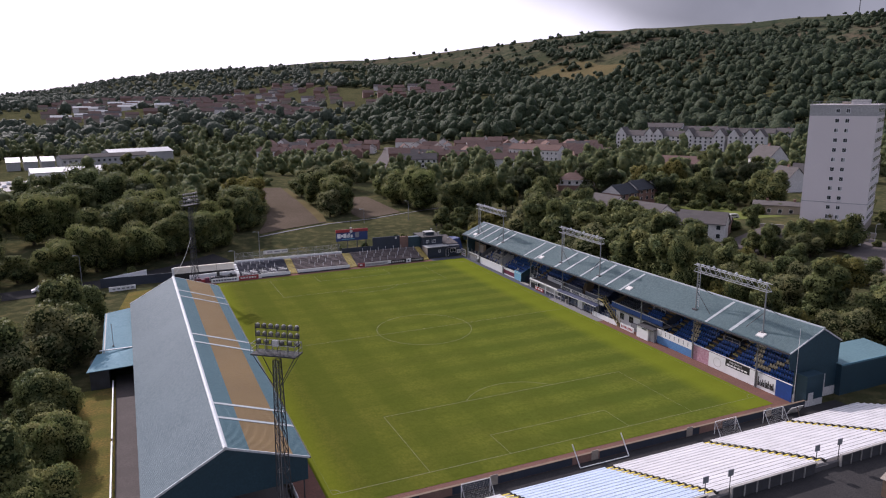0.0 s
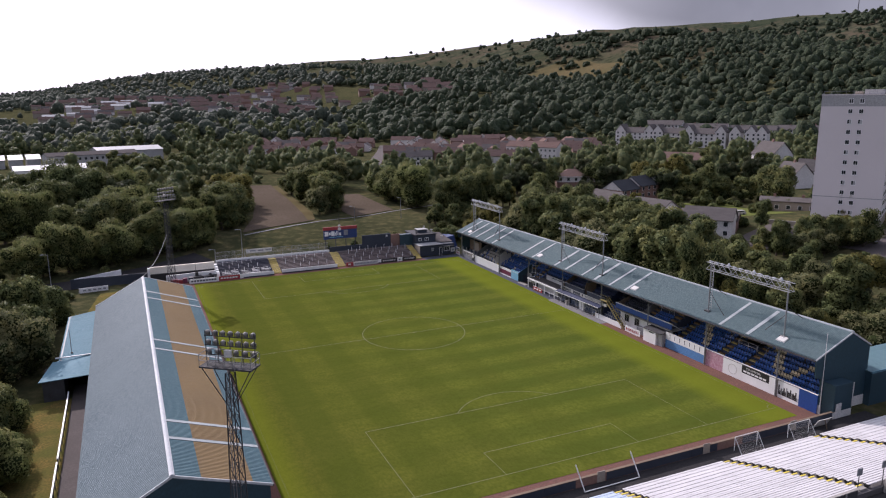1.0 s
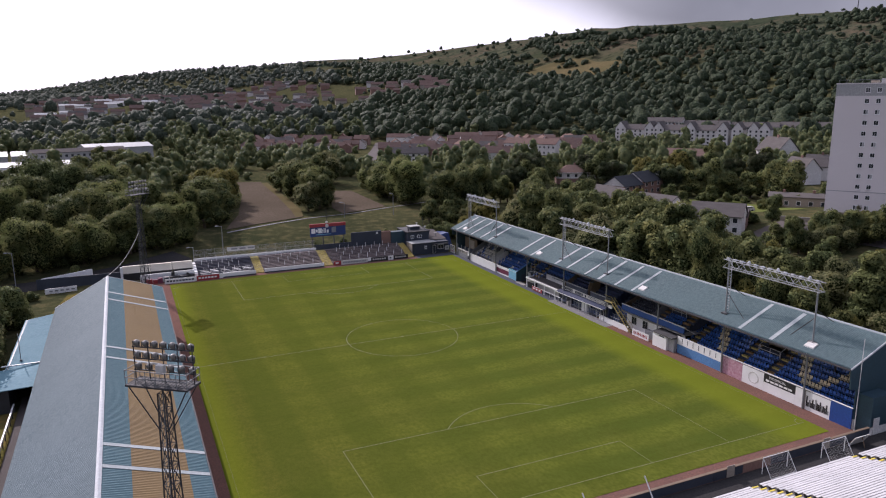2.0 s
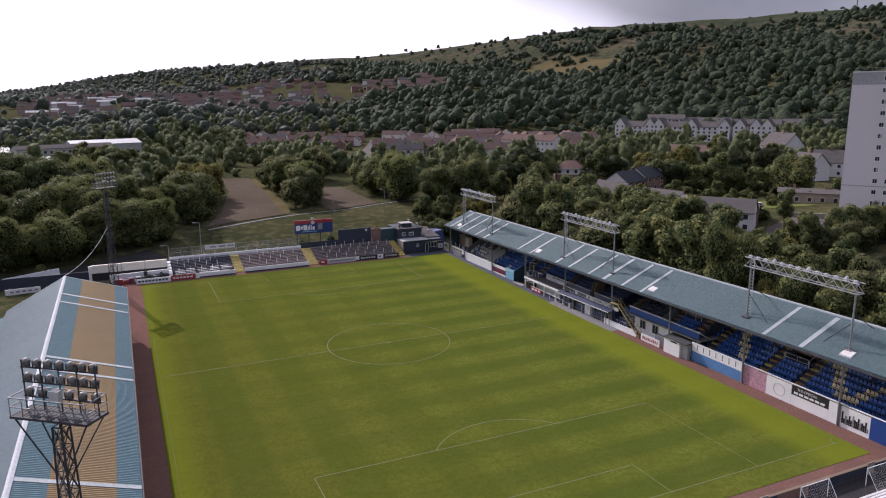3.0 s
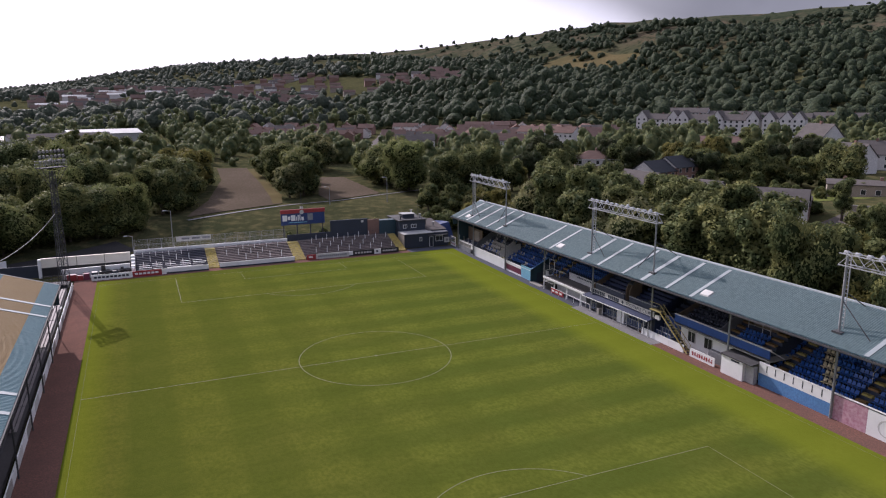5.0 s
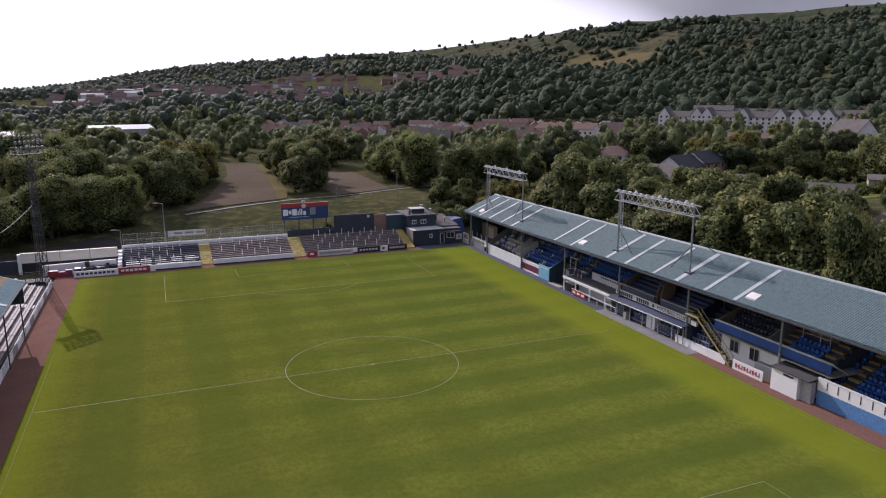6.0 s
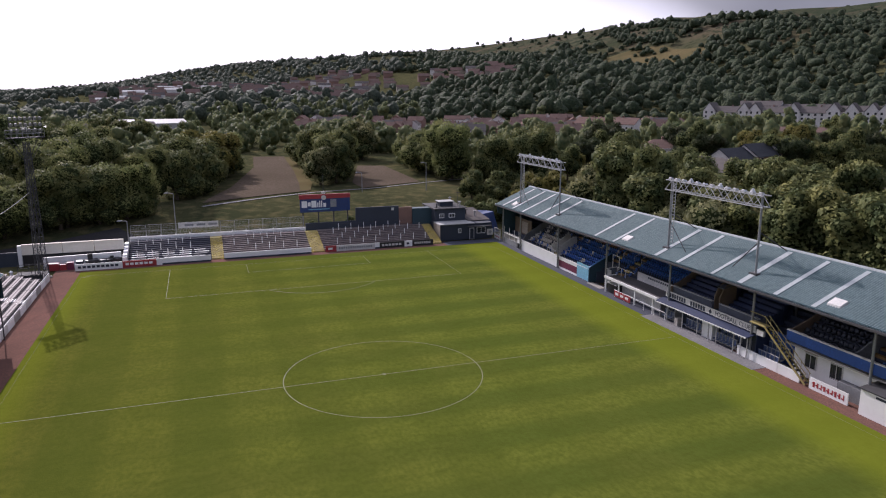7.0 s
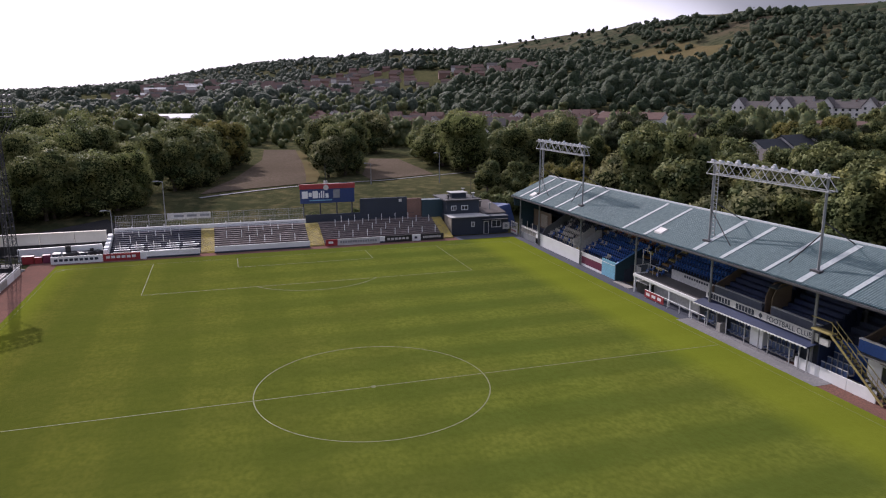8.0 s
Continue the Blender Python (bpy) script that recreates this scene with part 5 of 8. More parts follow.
# floodlight gantries on the main stand's roof
def gantry(y0, y1, first=False):
    g = thing("floodlight_gantry", "galvanised lattice gantry with a row of floodlights on two posts", "floodlight", group="roof gantries")
    x = 36.0
    zb0, zb1, zt = roof_at(x, y0), roof_at(x, y1), 16.35 + ez(y0) * 0.65
    for yy, zb in ((y0, zb0), (y1, zb1)):
        part("post", Shape().tube((x, yy, zb), (x, yy, zt - 0.1), 0.11), STEEL, g)
        part("base_plate", Shape().box(x - 0.4, yy - 0.5, zb - 0.05, x + 0.4, yy + 0.5, zb + 0.16), DARKSTEEL, g)
        part("brace", Shape().tube((x, yy, zb + 4.2), (x + 4.2, yy + 0.6, roof_at(x + 4.2, yy) + 0.1), 0.05, 6), DARKSTEEL, g)
    part("brace", Shape().tube((x, y1, zb1 + 3.2), (x, y1 + 3.2, roof_at(x, y1 + 3.2) + 0.1), 0.05, 6), DARKSTEEL, g)
    part("brace", Shape().tube((x, y0, zb0 + 3.2), (x, y0 - 3.2, roof_at(x, y0 - 3.2) + 0.1), 0.05, 6), DARKSTEEL, g)
    lo, hi = min(y0, y1) - 0.6, max(y0, y1) + 0.6
    corners = [(x - 0.45, zt), (x + 0.45, zt), (x - 0.45, zt - 1.12), (x + 0.45, zt - 1.12)]
    for cx, cz in corners:
        part("chord", Shape().beam((cx, lo, cz), (cx, hi, cz), 0.09), BRIGHTSTEEL, g)
    n = 14
    web = Shape()
    for k in range(n):
        a, b = lo + (hi - lo) * k / n, lo + (hi - lo) * (k + 1) / n
        for cx in (x - 0.45, x + 0.45):
            web.beam((cx, a, zt if k % 2 else zt - 1.12), (cx, b, zt - 1.12 if k % 2 else zt), 0.05)
        web.beam((x - 0.45, a, zt), (x + 0.45, b, zt), 0.045)
        web.beam((x - 0.45, a, zt - 1.12), (x + 0.45, a, zt - 1.12), 0.045)
    part("web", web, BRIGHTSTEEL, g)
    for k in range(13):
        yy = lo + 0.6 + (hi - lo - 1.2) * k / 12
        lamp = part("floodlight", Shape().hexa([(x - 0.4, yy - 0.22, zt + 0.06), (x + 0.05, yy - 0.22, zt + 0.1), (x + 0.05, yy + 0.22, zt + 0.1), (x - 0.4, yy + 0.22, zt + 0.06)],
                                                [(x - 0.3, yy - 0.18, zt + 0.3), (x, yy - 0.15, zt + 0.26), (x, yy + 0.15, zt + 0.26), (x - 0.3, yy + 0.18, zt + 0.34)]), RIDGE if k % 3 else BRIGHTSTEEL, g, "silver floodlight")
        if k % 4 == 1:
            part("hood", Shape().tube((x - 0.1, yy, zt + 0.1), (x - 0.16, yy, zt + 0.5), 0.26, 8, 0.12), RIDGE, lamp, "pale domed lamp hood")
        part("lens", Shape().poly((x - 0.405, yy - 0.2, zt + 0.08), (x - 0.31, yy - 0.17, zt + 0.28), (x - 0.31, yy + 0.17, zt + 0.28), (x - 0.405, yy + 0.2, zt + 0.08)), LAMPGLASS, lamp)
    lad = Shape()
    yy = max(y0, y1)
    for dx in (-0.25, 0.25):
        lad.tube((x + 0.6, yy + 0.3 + dx, zb0 + 0.3), (x + 0.6, yy + 0.3 + dx, zt), 0.05, 6)
    for k in range(18):
        lad.beam((x + 0.6, yy + 0.05, zb0 + 0.6 + 0.4 * k), (x + 0.6, yy + 0.55, zb0 + 0.6 + 0.4 * k), 0.05)
    part("ladder", lad, BRIGHTSTEEL, g)


gantry(16.9, 2.9), gantry(57.7, 43.8), gantry(98.1, 84.3)

# annexe beside the near gable
ann = thing("stand_annexe", "low dark blue block with a blue sheet roof", "building")
part("wall", Shape().box(35.8, -5.6, -0.1, 39.2, -3.85, 4.6), NAVY, ann)
part("wall", Shape().box(44.2, -4.6, -0.1, 57.0, 1.2, 4.7), NAVY, ann)
part("barge_board", Shape().box(44.1, -4.72, 4.55, 57.1, -4.61, 4.85), ROOFPALE, ann, "pale blue edge board")
part("wall_base", Shape().box(35.75, -5.64, -0.1, 39.25, -5.61, 1.0), OFFWHITE, ann, "white lower band")
part("roof", Shape().hexa([(44.0, -4.6, 4.72), (57.1, -4.6, 4.72), (57.1, 1.4, 4.72), (44.0, 1.4, 4.72)], [(44.0, -4.6, 4.82), (57.1, -4.6, 4.82), (57.1, 1.4, 5.2), (44.0, 1.4, 5.2)]), ROOFSLATEBLUE, ann, "slate-blue sheet roof")
part("door", Shape().box(36.2, -5.7, 0, 37.2, -5.645, 2.1), OFFWHITE, ann, "white door")
part("corner_trim", Shape().box(39.2, -5.68, 1.2, 39.3, -5.58, 4.6), OFFWHITE, ann)
flag = thing("flagpole", "thin white pole at the stand's end", "pole")
part("pole", Shape().tube((35.0, -4.3, 0), (35.0, -4.3, 11.5), 0.06, 8, 0.03), OFFWHITE, flag)

# ---- floodlight towers ----
def tower(x, y, face):
    g = thing("floodlight_tower", "dark lattice floodlight tower with rows of round lamps", "floodlight tower", (x, y, 0), face, "corner towers")
    g.matrix_basis = pose(x, y, 0, 0, 0, face) @ Matrix.Diagonal((0.84, 0.84, 1.0, 1.0))
    H = 19.35

    def leg(cx, cy, z):
        w = 0.74 * (1 - z / H) + 0.34 * (z / H)
        return (cx * w, cy * w, z)

    for cx, cy in ((-1, -1), (1, -1), (1, 1), (-1, 1)):
        part("leg", Shape().beam(leg(cx, cy, 0), leg(cx, cy, H), 0.09), DARKSTEEL, g)
        part("footing", Shape().box(leg(cx, cy, 0)[0] - 0.35, leg(cx, cy, 0)[1] - 0.35, -0.2, leg(cx, cy, 0)[0] + 0.35, leg(cx, cy, 0)[1] + 0.35, 0.25), CONCRETE, g)
    zs = [0]
    while zs[-1] < H - 0.4:
        zs.append(min(H, zs[-1] + 2.1 * (1 - 0.45 * zs[-1] / H)))
    br = Shape()
    for a, b in zip(zs, zs[1:]):
        for p, q in (((-1, -1), (1, -1)), ((1, -1), (1, 1)), ((1, 1), (-1, 1)), ((-1, 1), (-1, -1))):
            br.beam(leg(*p, a), leg(*q, b), 0.045).beam(leg(*q, a), leg(*p, b), 0.045).beam(leg(*p, b), leg(*q, b), 0.045)
    part("bracing", br, DARKSTEEL, g)
    lad = Shape()
    for dx in (-0.2, 0.2):
        lad.beam((dx * 0.8, -0.8, 0), (dx * 0.8, -0.4, H), 0.04)
    part("ladder", lad, STEEL, g)
    grate = Shape().box(-2.7, -0.95, H + 0.52, 2.7, -0.87, H + 0.65).box(-2.7, 0.87, H + 0.52, 2.7, 0.95, H + 0.65).box(-2.74, -0.95, H + 0.52, -2.66, 0.95, H + 0.65).box(2.66, -0.95, H + 0.52, 2.74, 0.95, H + 0.65)
    deck = part("platform", grate, DARKSTEEL, g, "open steel grating")
    slat = Shape().box(-0.135, -0.87, H + 0.58, 0.135, 0.87, H + 0.63).data("slat", DARKSTEEL)
    for k in range(17):
        part("slat", slat, None, deck).location = (-2.57 + 0.321 * k, 0, 0)
    for sx in (-1, 1):
        for sy in (-0.8, 0.8):
            part("strut", Shape().beam((sx * 0.38, sy * 0.45, H - 2.6), (sx * 2.6, sy, H + 0.6), 0.07), DARKSTEEL, g)
    head = Shape()
    for sx in (-2.6, -1.3, 0, 1.3, 2.6):
        head.beam((sx, 0.3, H + 0.6), (sx, 0.3, H + 3.35), 0.065)
    for z in (H + 1.35, H + 2.15, H + 2.95):
        head.beam((-2.7, 0.3, z), (2.7, 0.3, z), 0.07)
    part("lamp_frame", head, DARKSTEEL, g)
    rl = Shape()
    for sy in (-0.9, 0.9):
        for z in (H + 1.15, H + 1.65):
            rl.tube((-2.7, sy, z), (2.7, sy, z), 0.03, 6)
        for k in range(7):
            rl.tube((-2.7 + 0.9 * k, sy, H + 0.6), (-2.7 + 0.9 * k, sy, H + 1.65), 0.03, 6)
    for sx in (-2.7, 2.7):
        for z in (H + 1.15, H + 1.65):
            rl.tube((sx, -0.9, z), (sx, 0.9, z), 0.03, 6)
    part("guard_rail", rl, STEEL, g)
    for z, n in ((H + 3.2, 7), (H + 2.4, 7), (H + 1.6, 6)):
        for k in range(n):
            lx = -2.4 + 4.8 * k / (n - 1)
            s = Shape().use(LAMPBOWL)
            prof = ((-0.22, 0.07), (-0.16, 0.15), (-0.02, 0.23), (0.12, 0.26))
            dy, dz = math.cos(radians(-32)), math.sin(radians(-32))
            for (a, ra), (b, rb_) in zip(prof, prof[1:]):
                s.tube((lx, 0.42 + a * dy, z + a * dz), (lx, 0.42 + b * dy, z + b * dz), ra, 10, rb_)
            s.use(DARKSTEEL).box(lx - 0.3, 0.36, z - 0.32, lx - 0.26, 0.44, z + 0.1).box(lx + 0.26, 0.36, z - 0.32, lx + 0.3, 0.44, z + 0.1)
            lamp = part("lamp", s, None, g, "round shiny metal floodlight")
            part("lens", Shape().tube((lx, 0.42 + 0.12 * dy, z + 0.12 * dz), (lx, 0.42 + 0.15 * dy, z + 0.15 * dz), 0.26, 10), LAMPGLASS, lamp)
    part("control_box", Shape().box(-0.35, -0.3, H + 1.35, 0.3, 0.1, H + 1.95), OFFWHITE, g, "pale control box")
    return g


tower(-38.5, -6.3, -37.5)
tower(-37.3, 101.6, -139)
cable = thing("cable", "pale cable slung from the tower to the stand roof", "cable")
sag = Shape()
run = [Vector((-37.6, 101.2, 12.4)).lerp(Vector((-43.4, 73.0, 10.1)), k / 14) - Vector((0, 0, 4.4 * (k / 14) * (1 - k / 14))) for k in range(15)]
for p, q in zip(run, run[1:]):
    sag.tube(p, q, 0.03, 5)
part("wire", sag, OFFWHITE, cable)

# ---- far end: open terrace, wall, sign, clubhouse ----
FT = tagged(thing("terrace", "open brown terrace with white crush barriers", "terrace"), kind="structure")
NST, RISE = 11, 0.19
for x0, x1 in ((-26.4, -14.1), (-12.2, 1.7), (3.9, 22.9)):
    for i in range(NST):
        part("step", Shape().box(x0, 106.2 + 0.62 * i, -0.1, x1, 106.82 + 0.62 * i if i < NST - 1 else 114.0, 0.5 + RISE * i), TERRACE if x0 > -20 else NAVYSTEP, FT)
for x0, x1 in ((-14.1, -12.2), (1.7, 3.9), (22.9, 24.6)):
    for i in range(NST * 2):
        part("stair", Shape().box(x0, 105.9 + 0.31 * i, -0.1, x1, 106.21 + 0.31 * i if i < NST * 2 - 1 else 114.0, 0.3 + 0.096 * i), YELLOW, FT, "yellow-painted stair")
bar_n = 0


def barrier(x, y, z, w):
    g = thing("crush_barrier", "white tubular crush barrier on the terrace", "barrier", (x, y, z), 0, "crush barriers")
    part("rail", Shape().tube((-w / 2, 0, 1.0), (w / 2, 0, 1.0), 0.028, 6), DARKSTEEL, g)
    for k in (-1, 1):
        part("post", Shape().tube((k * w / 4, 0, 0), (k * w / 4, 0, 1.08), 0.055, 6), WHITE, g)
    return g


rng = random.Random(5)
first = barrier(-24, 107.6, 0.5 + RISE * 2, 4.4)
for row, i in enumerate((2, 5, 8, 10)):
    x = -24.0 + (1.2 if row % 2 else 0)
    while x < 21.5:
        if not any(a - 2.1 < x < b + 2.1 for a, b in ((-14.1, -12.2), (1.7, 3.9))) and not (row == 0 and x == -24.0):
            copy_thing(first, pose(x, 106.5 + 0.62 * i, 0.5 + RISE * i))
        x += 4.5
# bench slats on the lower left bay
for i in range(4):
    for k in range(5):
        xb_ = -26.0 + 2.32 * k + rng.uniform(-0.1, 0.2)
        part("bench_plank", Shape().box(xb_, 106.5 + 0.62 * i, 0.72 + RISE * i + rng.uniform(-0.06, 0.03), xb_ + rng.uniform(1.6, 2.25), 106.72 + 0.62 * i, 0.79 + RISE * i), WHITE if rng.random() < 0.75 else PALEGREY, FT, "weathered white bench plank")
# front wall with boards
fw = thing("boundary_wall", "white wall with advertising boards along the terrace", "wall")
BOARDS = [(-33.5, -27.0, WHITE, 9), (-27.0, -22.2, RED, 6), (-22.2, -21.4, WHITE, 1), (-21.4, -14.2, WHITE, 0), (-12.2, 1.6, WHITE, 0), (4.0, 5.8, RED, 1), (5.8, 12.4, OFFWHITE, 15), (12.4, 13.2, WHITE, 0), (13.2, 17.6, BLACK, 6), (17.6, 19.0, WHITE, 1), (19.0, 22.8, BLACK, 9)]
for k, (x0, x1, mt, n) in enumerate(BOARDS):
    yb = 104.4 + 1.0 * smooth(-33, 5, (x0 + x1) / 2)
    part("panel", Shape().box(x0, yb, 0, x1, yb + 0.12, 1.05), mt, fw, "advertising board" if n else "")
    if mt in (WHITE, OFFWHITE) and not n:
        part("skirting", Shape().box(x0, yb - 0.02, 0, x1, yb, 0.3), NAVYWALL, fw)
    for j in range(n):
        w = (x1 - x0 - 0.8) / n
        part("letter_bar", Shape().box(x0 + 0.4 + w * j, yb - 0.02, 0.4, x0 + 0.4 + w * (j + 0.72), yb, 0.75), {WHITE: NAVYWALL, RED: WHITE, OFFWHITE: GREYBOARD, BLACK: OFFWHITE}[mt], fw)
# back walls and fence
bw = thing("boundary_wall", "long white rendered wall behind the terrace", "wall")
part("wall", Shape().box(-26.6, 114.0, 0, 2.0, 114.25, 2.95), WHITE, bw)
part("end_pier", Shape().box(-27.1, 106.0, 0, -26.5, 106.6, 1.35), WHITE, bw, "stepped white end pier")
for k in range(4):
    part("end_pier", Shape().box(-27.1, 106.6 + 1.4 * k, 0, -26.5, 108.0 + 1.4 * k, 1.6 + 0.32 * k), WHITE, bw)
fnc = thing("wire_fence", "grey wire mesh fence on posts", "fence")
for k in range(13):
    x = -26.4 + 2.35 * k
    part("post", Shape().tube((x, 114.9, 1.5), (x, 114.9, 4.75), 0.04, 6), STEEL, fnc)
for z in (3.7, 4.7):
    part("rail", Shape().tube((-26.4, 114.9, z), (1.8, 114.9, z), 0.03, 6), STEEL, fnc)
wire = Shape()
for k in range(118):
    wire.beam((-26.4 + 0.24 * k, 114.9, 2.7), (-26.4 + 0.24 * k, 114.9, 4.7), 0.02)
for k in range(6):
    wire.beam((-26.4, 114.9, 2.9 + 0.3 * k), (1.8, 114.9, 2.9 + 0.3 * k), 0.02)
part("mesh", wire, STEEL, fnc, "grey wire mesh")
part("board", Shape().box(-19.0, 114.8, 3.85, -12.6, 114.86, 4.8), OFFWHITE, fnc, "long white board")
for k in range(3):
    part("letter_bar", Shape().box(-18.0 + 1.9 * k, 114.78, 4.15, -16.6 + 1.9 * k, 114.8, 4.5), GREYBOARD, fnc)
lw = thing("boundary_wall", "long cream wall at the corner of the ground", "wall")
for x0, x1 in ((-41.5, -36.0), (-35.9, -31.5), (-31.4, -27.2)):
    part("wall", Shape().box(x0, 110.6, 1.75, x1, 110.9, 3.3), CREAM, lw, "cream wall panel")
    # solid black strip: the darkness of the void below is put into its colour
    part("plinth", Shape().box(x0, 110.65, 0, x1, 110.85, 1.75), BLACK, lw, "black strip standing for the shaded void under the panels")
    part("coping", Shape().box(x0, 110.5, 3.3, x1, 111.0, 3.38), CREAM, lw)
part("lower_wall", Shape().hexa([(-38.2, 107.6, 0), (-27.3, 106.8, 0), (-27.3, 107.05, 0), (-38.2, 107.85, 0)], [(-38.2, 107.6, 1.75), (-27.3, 106.8, 2.1), (-27.3, 107.05, 2.1), (-38.2, 107.85, 1.75)]), WHITE, lw)
part("end_pier", Shape().box(-42.0, 110.2, 0, -41.5, 110.8, 3.3), WHITE, lw, "white end pier")
part("side_wall", Shape().box(-58.0, 110.9, 0, -42.0, 111.1, 2.2), NAVYWALL, lw, "dark blue wall")
wlw = thing("boundary_wall", "white wall beside the road behind the stand", "wall")
part("wall", Shape().hexa([(-57.2, 112.6, 0), (-47.6, 116.4, 0), (-47.7, 116.7, 0), (-57.3, 112.9, 0)], [(-57.2, 112.6, 1.9), (-47.6, 116.4, 2.3), (-47.7, 116.7, 2.3), (-57.3, 112.9, 1.9)]), WHITE, wlw)
wlb = thing("long_board", "long white board with grey lettering on the ground", "board")
part("board", Shape().hexa([(-56.2, 106.3, 0), (-50.4, 107.0, 0), (-50.4, 107.12, 0), (-56.2, 106.42, 0)], [(-56.2, 106.3, 1.1), (-50.4, 107.0, 1.1), (-50.4, 107.12, 1.1), (-56.2, 106.42, 1.1)]), WHITE, wlb)
for k in range(5):
    part("letter_bar", Shape().box(-55.4 + 1.0 * k, 106.36 + 0.12 * k, 0.4, -54.8 + 1.0 * k, 106.38 + 0.12 * k, 0.7), GREYBOARD, wlb)
# made-up red boxes in place of an unclear, van-like red shape
for k, (x, w, h) in enumerate(((-36.6, 1.5, 1.0), (-35.3, 0.9, 0.8), (-34.3, 0.9, 1.05))):
    crate = thing("crate", "plain red box standing for an unclear red van-like shape", "crate", (x, 106.2, 0.05), 3 * k, "red crates")
    part("body", Shape().box(-w / 2, -0.5, 0, w / 2, 0.5, h), RED if k < 2 else MAROON, crate)
    part("lid", Shape().box(-w / 2 - 0.03, -0.53, h, w / 2 + 0.03, 0.53, h + 0.06), MAROON, crate)
for k, (x, w, h) in enumerate(((-31.6, 0.7, 2.1), (-28.6, 0.5, 1.6))):
    scr = thing("dark_screen", "dark upright screen leaning by the wall", "screen", (x, 106.5, 0.05), 5 * k)
    part("board", Shape().box(-w / 2, -0.06, 0, w / 2, 0.06, h), BLACK, scr)
    part("foot", Shape().box(-w / 2, -0.3, 0, w / 2, 0.3, 0.06), DARKSTEEL, scr)
for k in range(6):
    b = thing("wheeled_bin", "dark wheeled bin beside the white wall", "bin", (-33.0 + 1.0 * k + 0.2 * (k % 2), 106.0 + 0.2 * (k % 3), 0), 9 * k, "bins")
    part("body", Shape().hexa([(-0.45, -0.35, 0.1), (0.45, -0.35, 0.1), (0.45, 0.35, 0.1), (-0.45, 0.35, 0.1)], [(-0.5, -0.42, 1.15), (0.5, -0.42, 1.15), (0.5, 0.42, 1.15), (-0.5, 0.42, 1.15)]), BLACK if k % 3 else NAVYWALL, b)
    part("lid", Shape().hexa([(-0.52, -0.46, 1.15), (0.52, -0.46, 1.15), (0.52, 0.46, 1.15), (-0.52, 0.46, 1.15)], [(-0.46, -0.4, 1.24), (0.46, -0.4, 1.24), (0.46, 0.42, 1.34), (-0.46, 0.42, 1.34)]), BLACK, b)
    for sx in (-0.45, 0.35):
        part("wheel", Shape().tube((sx, 0.3, 0.12), (sx + 0.1, 0.3, 0.12), 0.12), RUBBER, b)
dw = thing("boundary_wall", "dark wall and sheds behind the terrace", "wall")
part("wall", Shape().box(11.0, 114.0, 0, 19.0, 114.25, 5.9), NAVYWALL, dw)
part("wall", Shape().box(2.0, 114.0, 0, 11.0, 114.25, 3.6), NAVYWALL, dw)
part("brick_wall", Shape().box(19.0, 113.9, 0, 21.5, 114.3, 5.6), BRICK, dw, "brown brick wall")
part("shed", Shape().box(21.5, 113.6, 0, 25.4, 115.2, 5.3), NAVY, dw, "navy shed")
for x in (17.6,):
    part("notice", Shape().box(x, 113.96, 5.1, x + 0.5, 114.0, 5.6), OFFWHITE, dw)
bill = thing("billboard", "large blue billboard with a red top on posts", "billboard")
part("panel", Shape().box(1.7, 118.0, 4.9, 10.8, 118.25, 7.3), BILLBLUE, bill)
part("top_band", Shape().box(1.6, 117.95, 7.3, 10.9, 118.3, 8.1), RED, bill, "red header band")
for x in (2.2, 5.0, 7.8, 10.4):
    part("post", Shape().box(x - 0.1, 118.25, 0, x + 0.1, 118.45, 7.6), DARKSTEEL, bill)
for x0, w, z0, h in ((2.0, 0.95, 5.75, 1.2), (3.1, 0.5, 6.0, 0.7), (3.75, 0.9, 5.75, 1.2), (4.8, 0.2, 5.75, 0.85), (5.15, 0.2, 5.75, 1.2), (5.5, 0.2, 5.75, 1.2), (5.9, 0.5, 5.75, 0.75)):
    part("letter_bar", Shape().box(x0, 117.95, z0, x0 + w, 118.0, z0 + h), WHITE, bill)
part("emblem", Shape().box(7.2, 117.94, 5.7, 8.3, 118.0, 7.1), GREYBOARD, bill)
part("swoosh", Shape().box(3.2, 117.95, 5.3, 7.0, 118.0, 5.45), SKYBLUE, bill)
part("finial", Shape().tube((6.0, 117.9, 7.5), (6.0, 118.05, 7.5), 0.45, 12), OFFWHITE, bill)
part("finial_post", Shape().tube((6.0, 118.1, 8.2), (6.0, 118.1, 11.6), 0.05), DARKSTEEL, bill)
part("finial_cap", Shape().box(5.7, 117.9, 8.2, 6.3, 118.2, 8.6), OFFWHITE, bill)

club = thing("clubhouse", "dark navy two-storey clubhouse with flat roofs", "building")
part("wall", Shape().box(25.0, 108.0, 0, 35.0, 118.5, 2.9), NAVYWALL, club, "navy rendered ground floor")
part("roof", Shape().box(24.8, 107.7, 2.9, 31.5, 111.4, 3.02), PALEGREY, club, "pale flat roof edge")
part("upper_wall", Shape().box(25.2, 111.4, 2.9, 31.0, 118.4, 5.2), NAVYWALL, club)
part("roof", Shape().box(24.9, 111.1, 5.2, 31.3, 118.7, 5.4), DARKSTEEL, club)
part("roof", Shape().hexa([(31.1, 110.0, 3.0), (35.4, 110.0, 3.0), (35.4, 118.7, 4.0), (31.1, 118.7, 4.0)], [(31.1, 110.0, 3.12), (35.4, 110.0, 3.12), (35.4, 118.7, 4.12), (31.1, 118.7, 4.12)]), SLATE, club, "grey sloping roof")
part("plant_room", Shape().box(26.8, 113.6, 5.4, 29.4, 115.6, 6.2), NAVYWALL, club, "dark rooftop box")
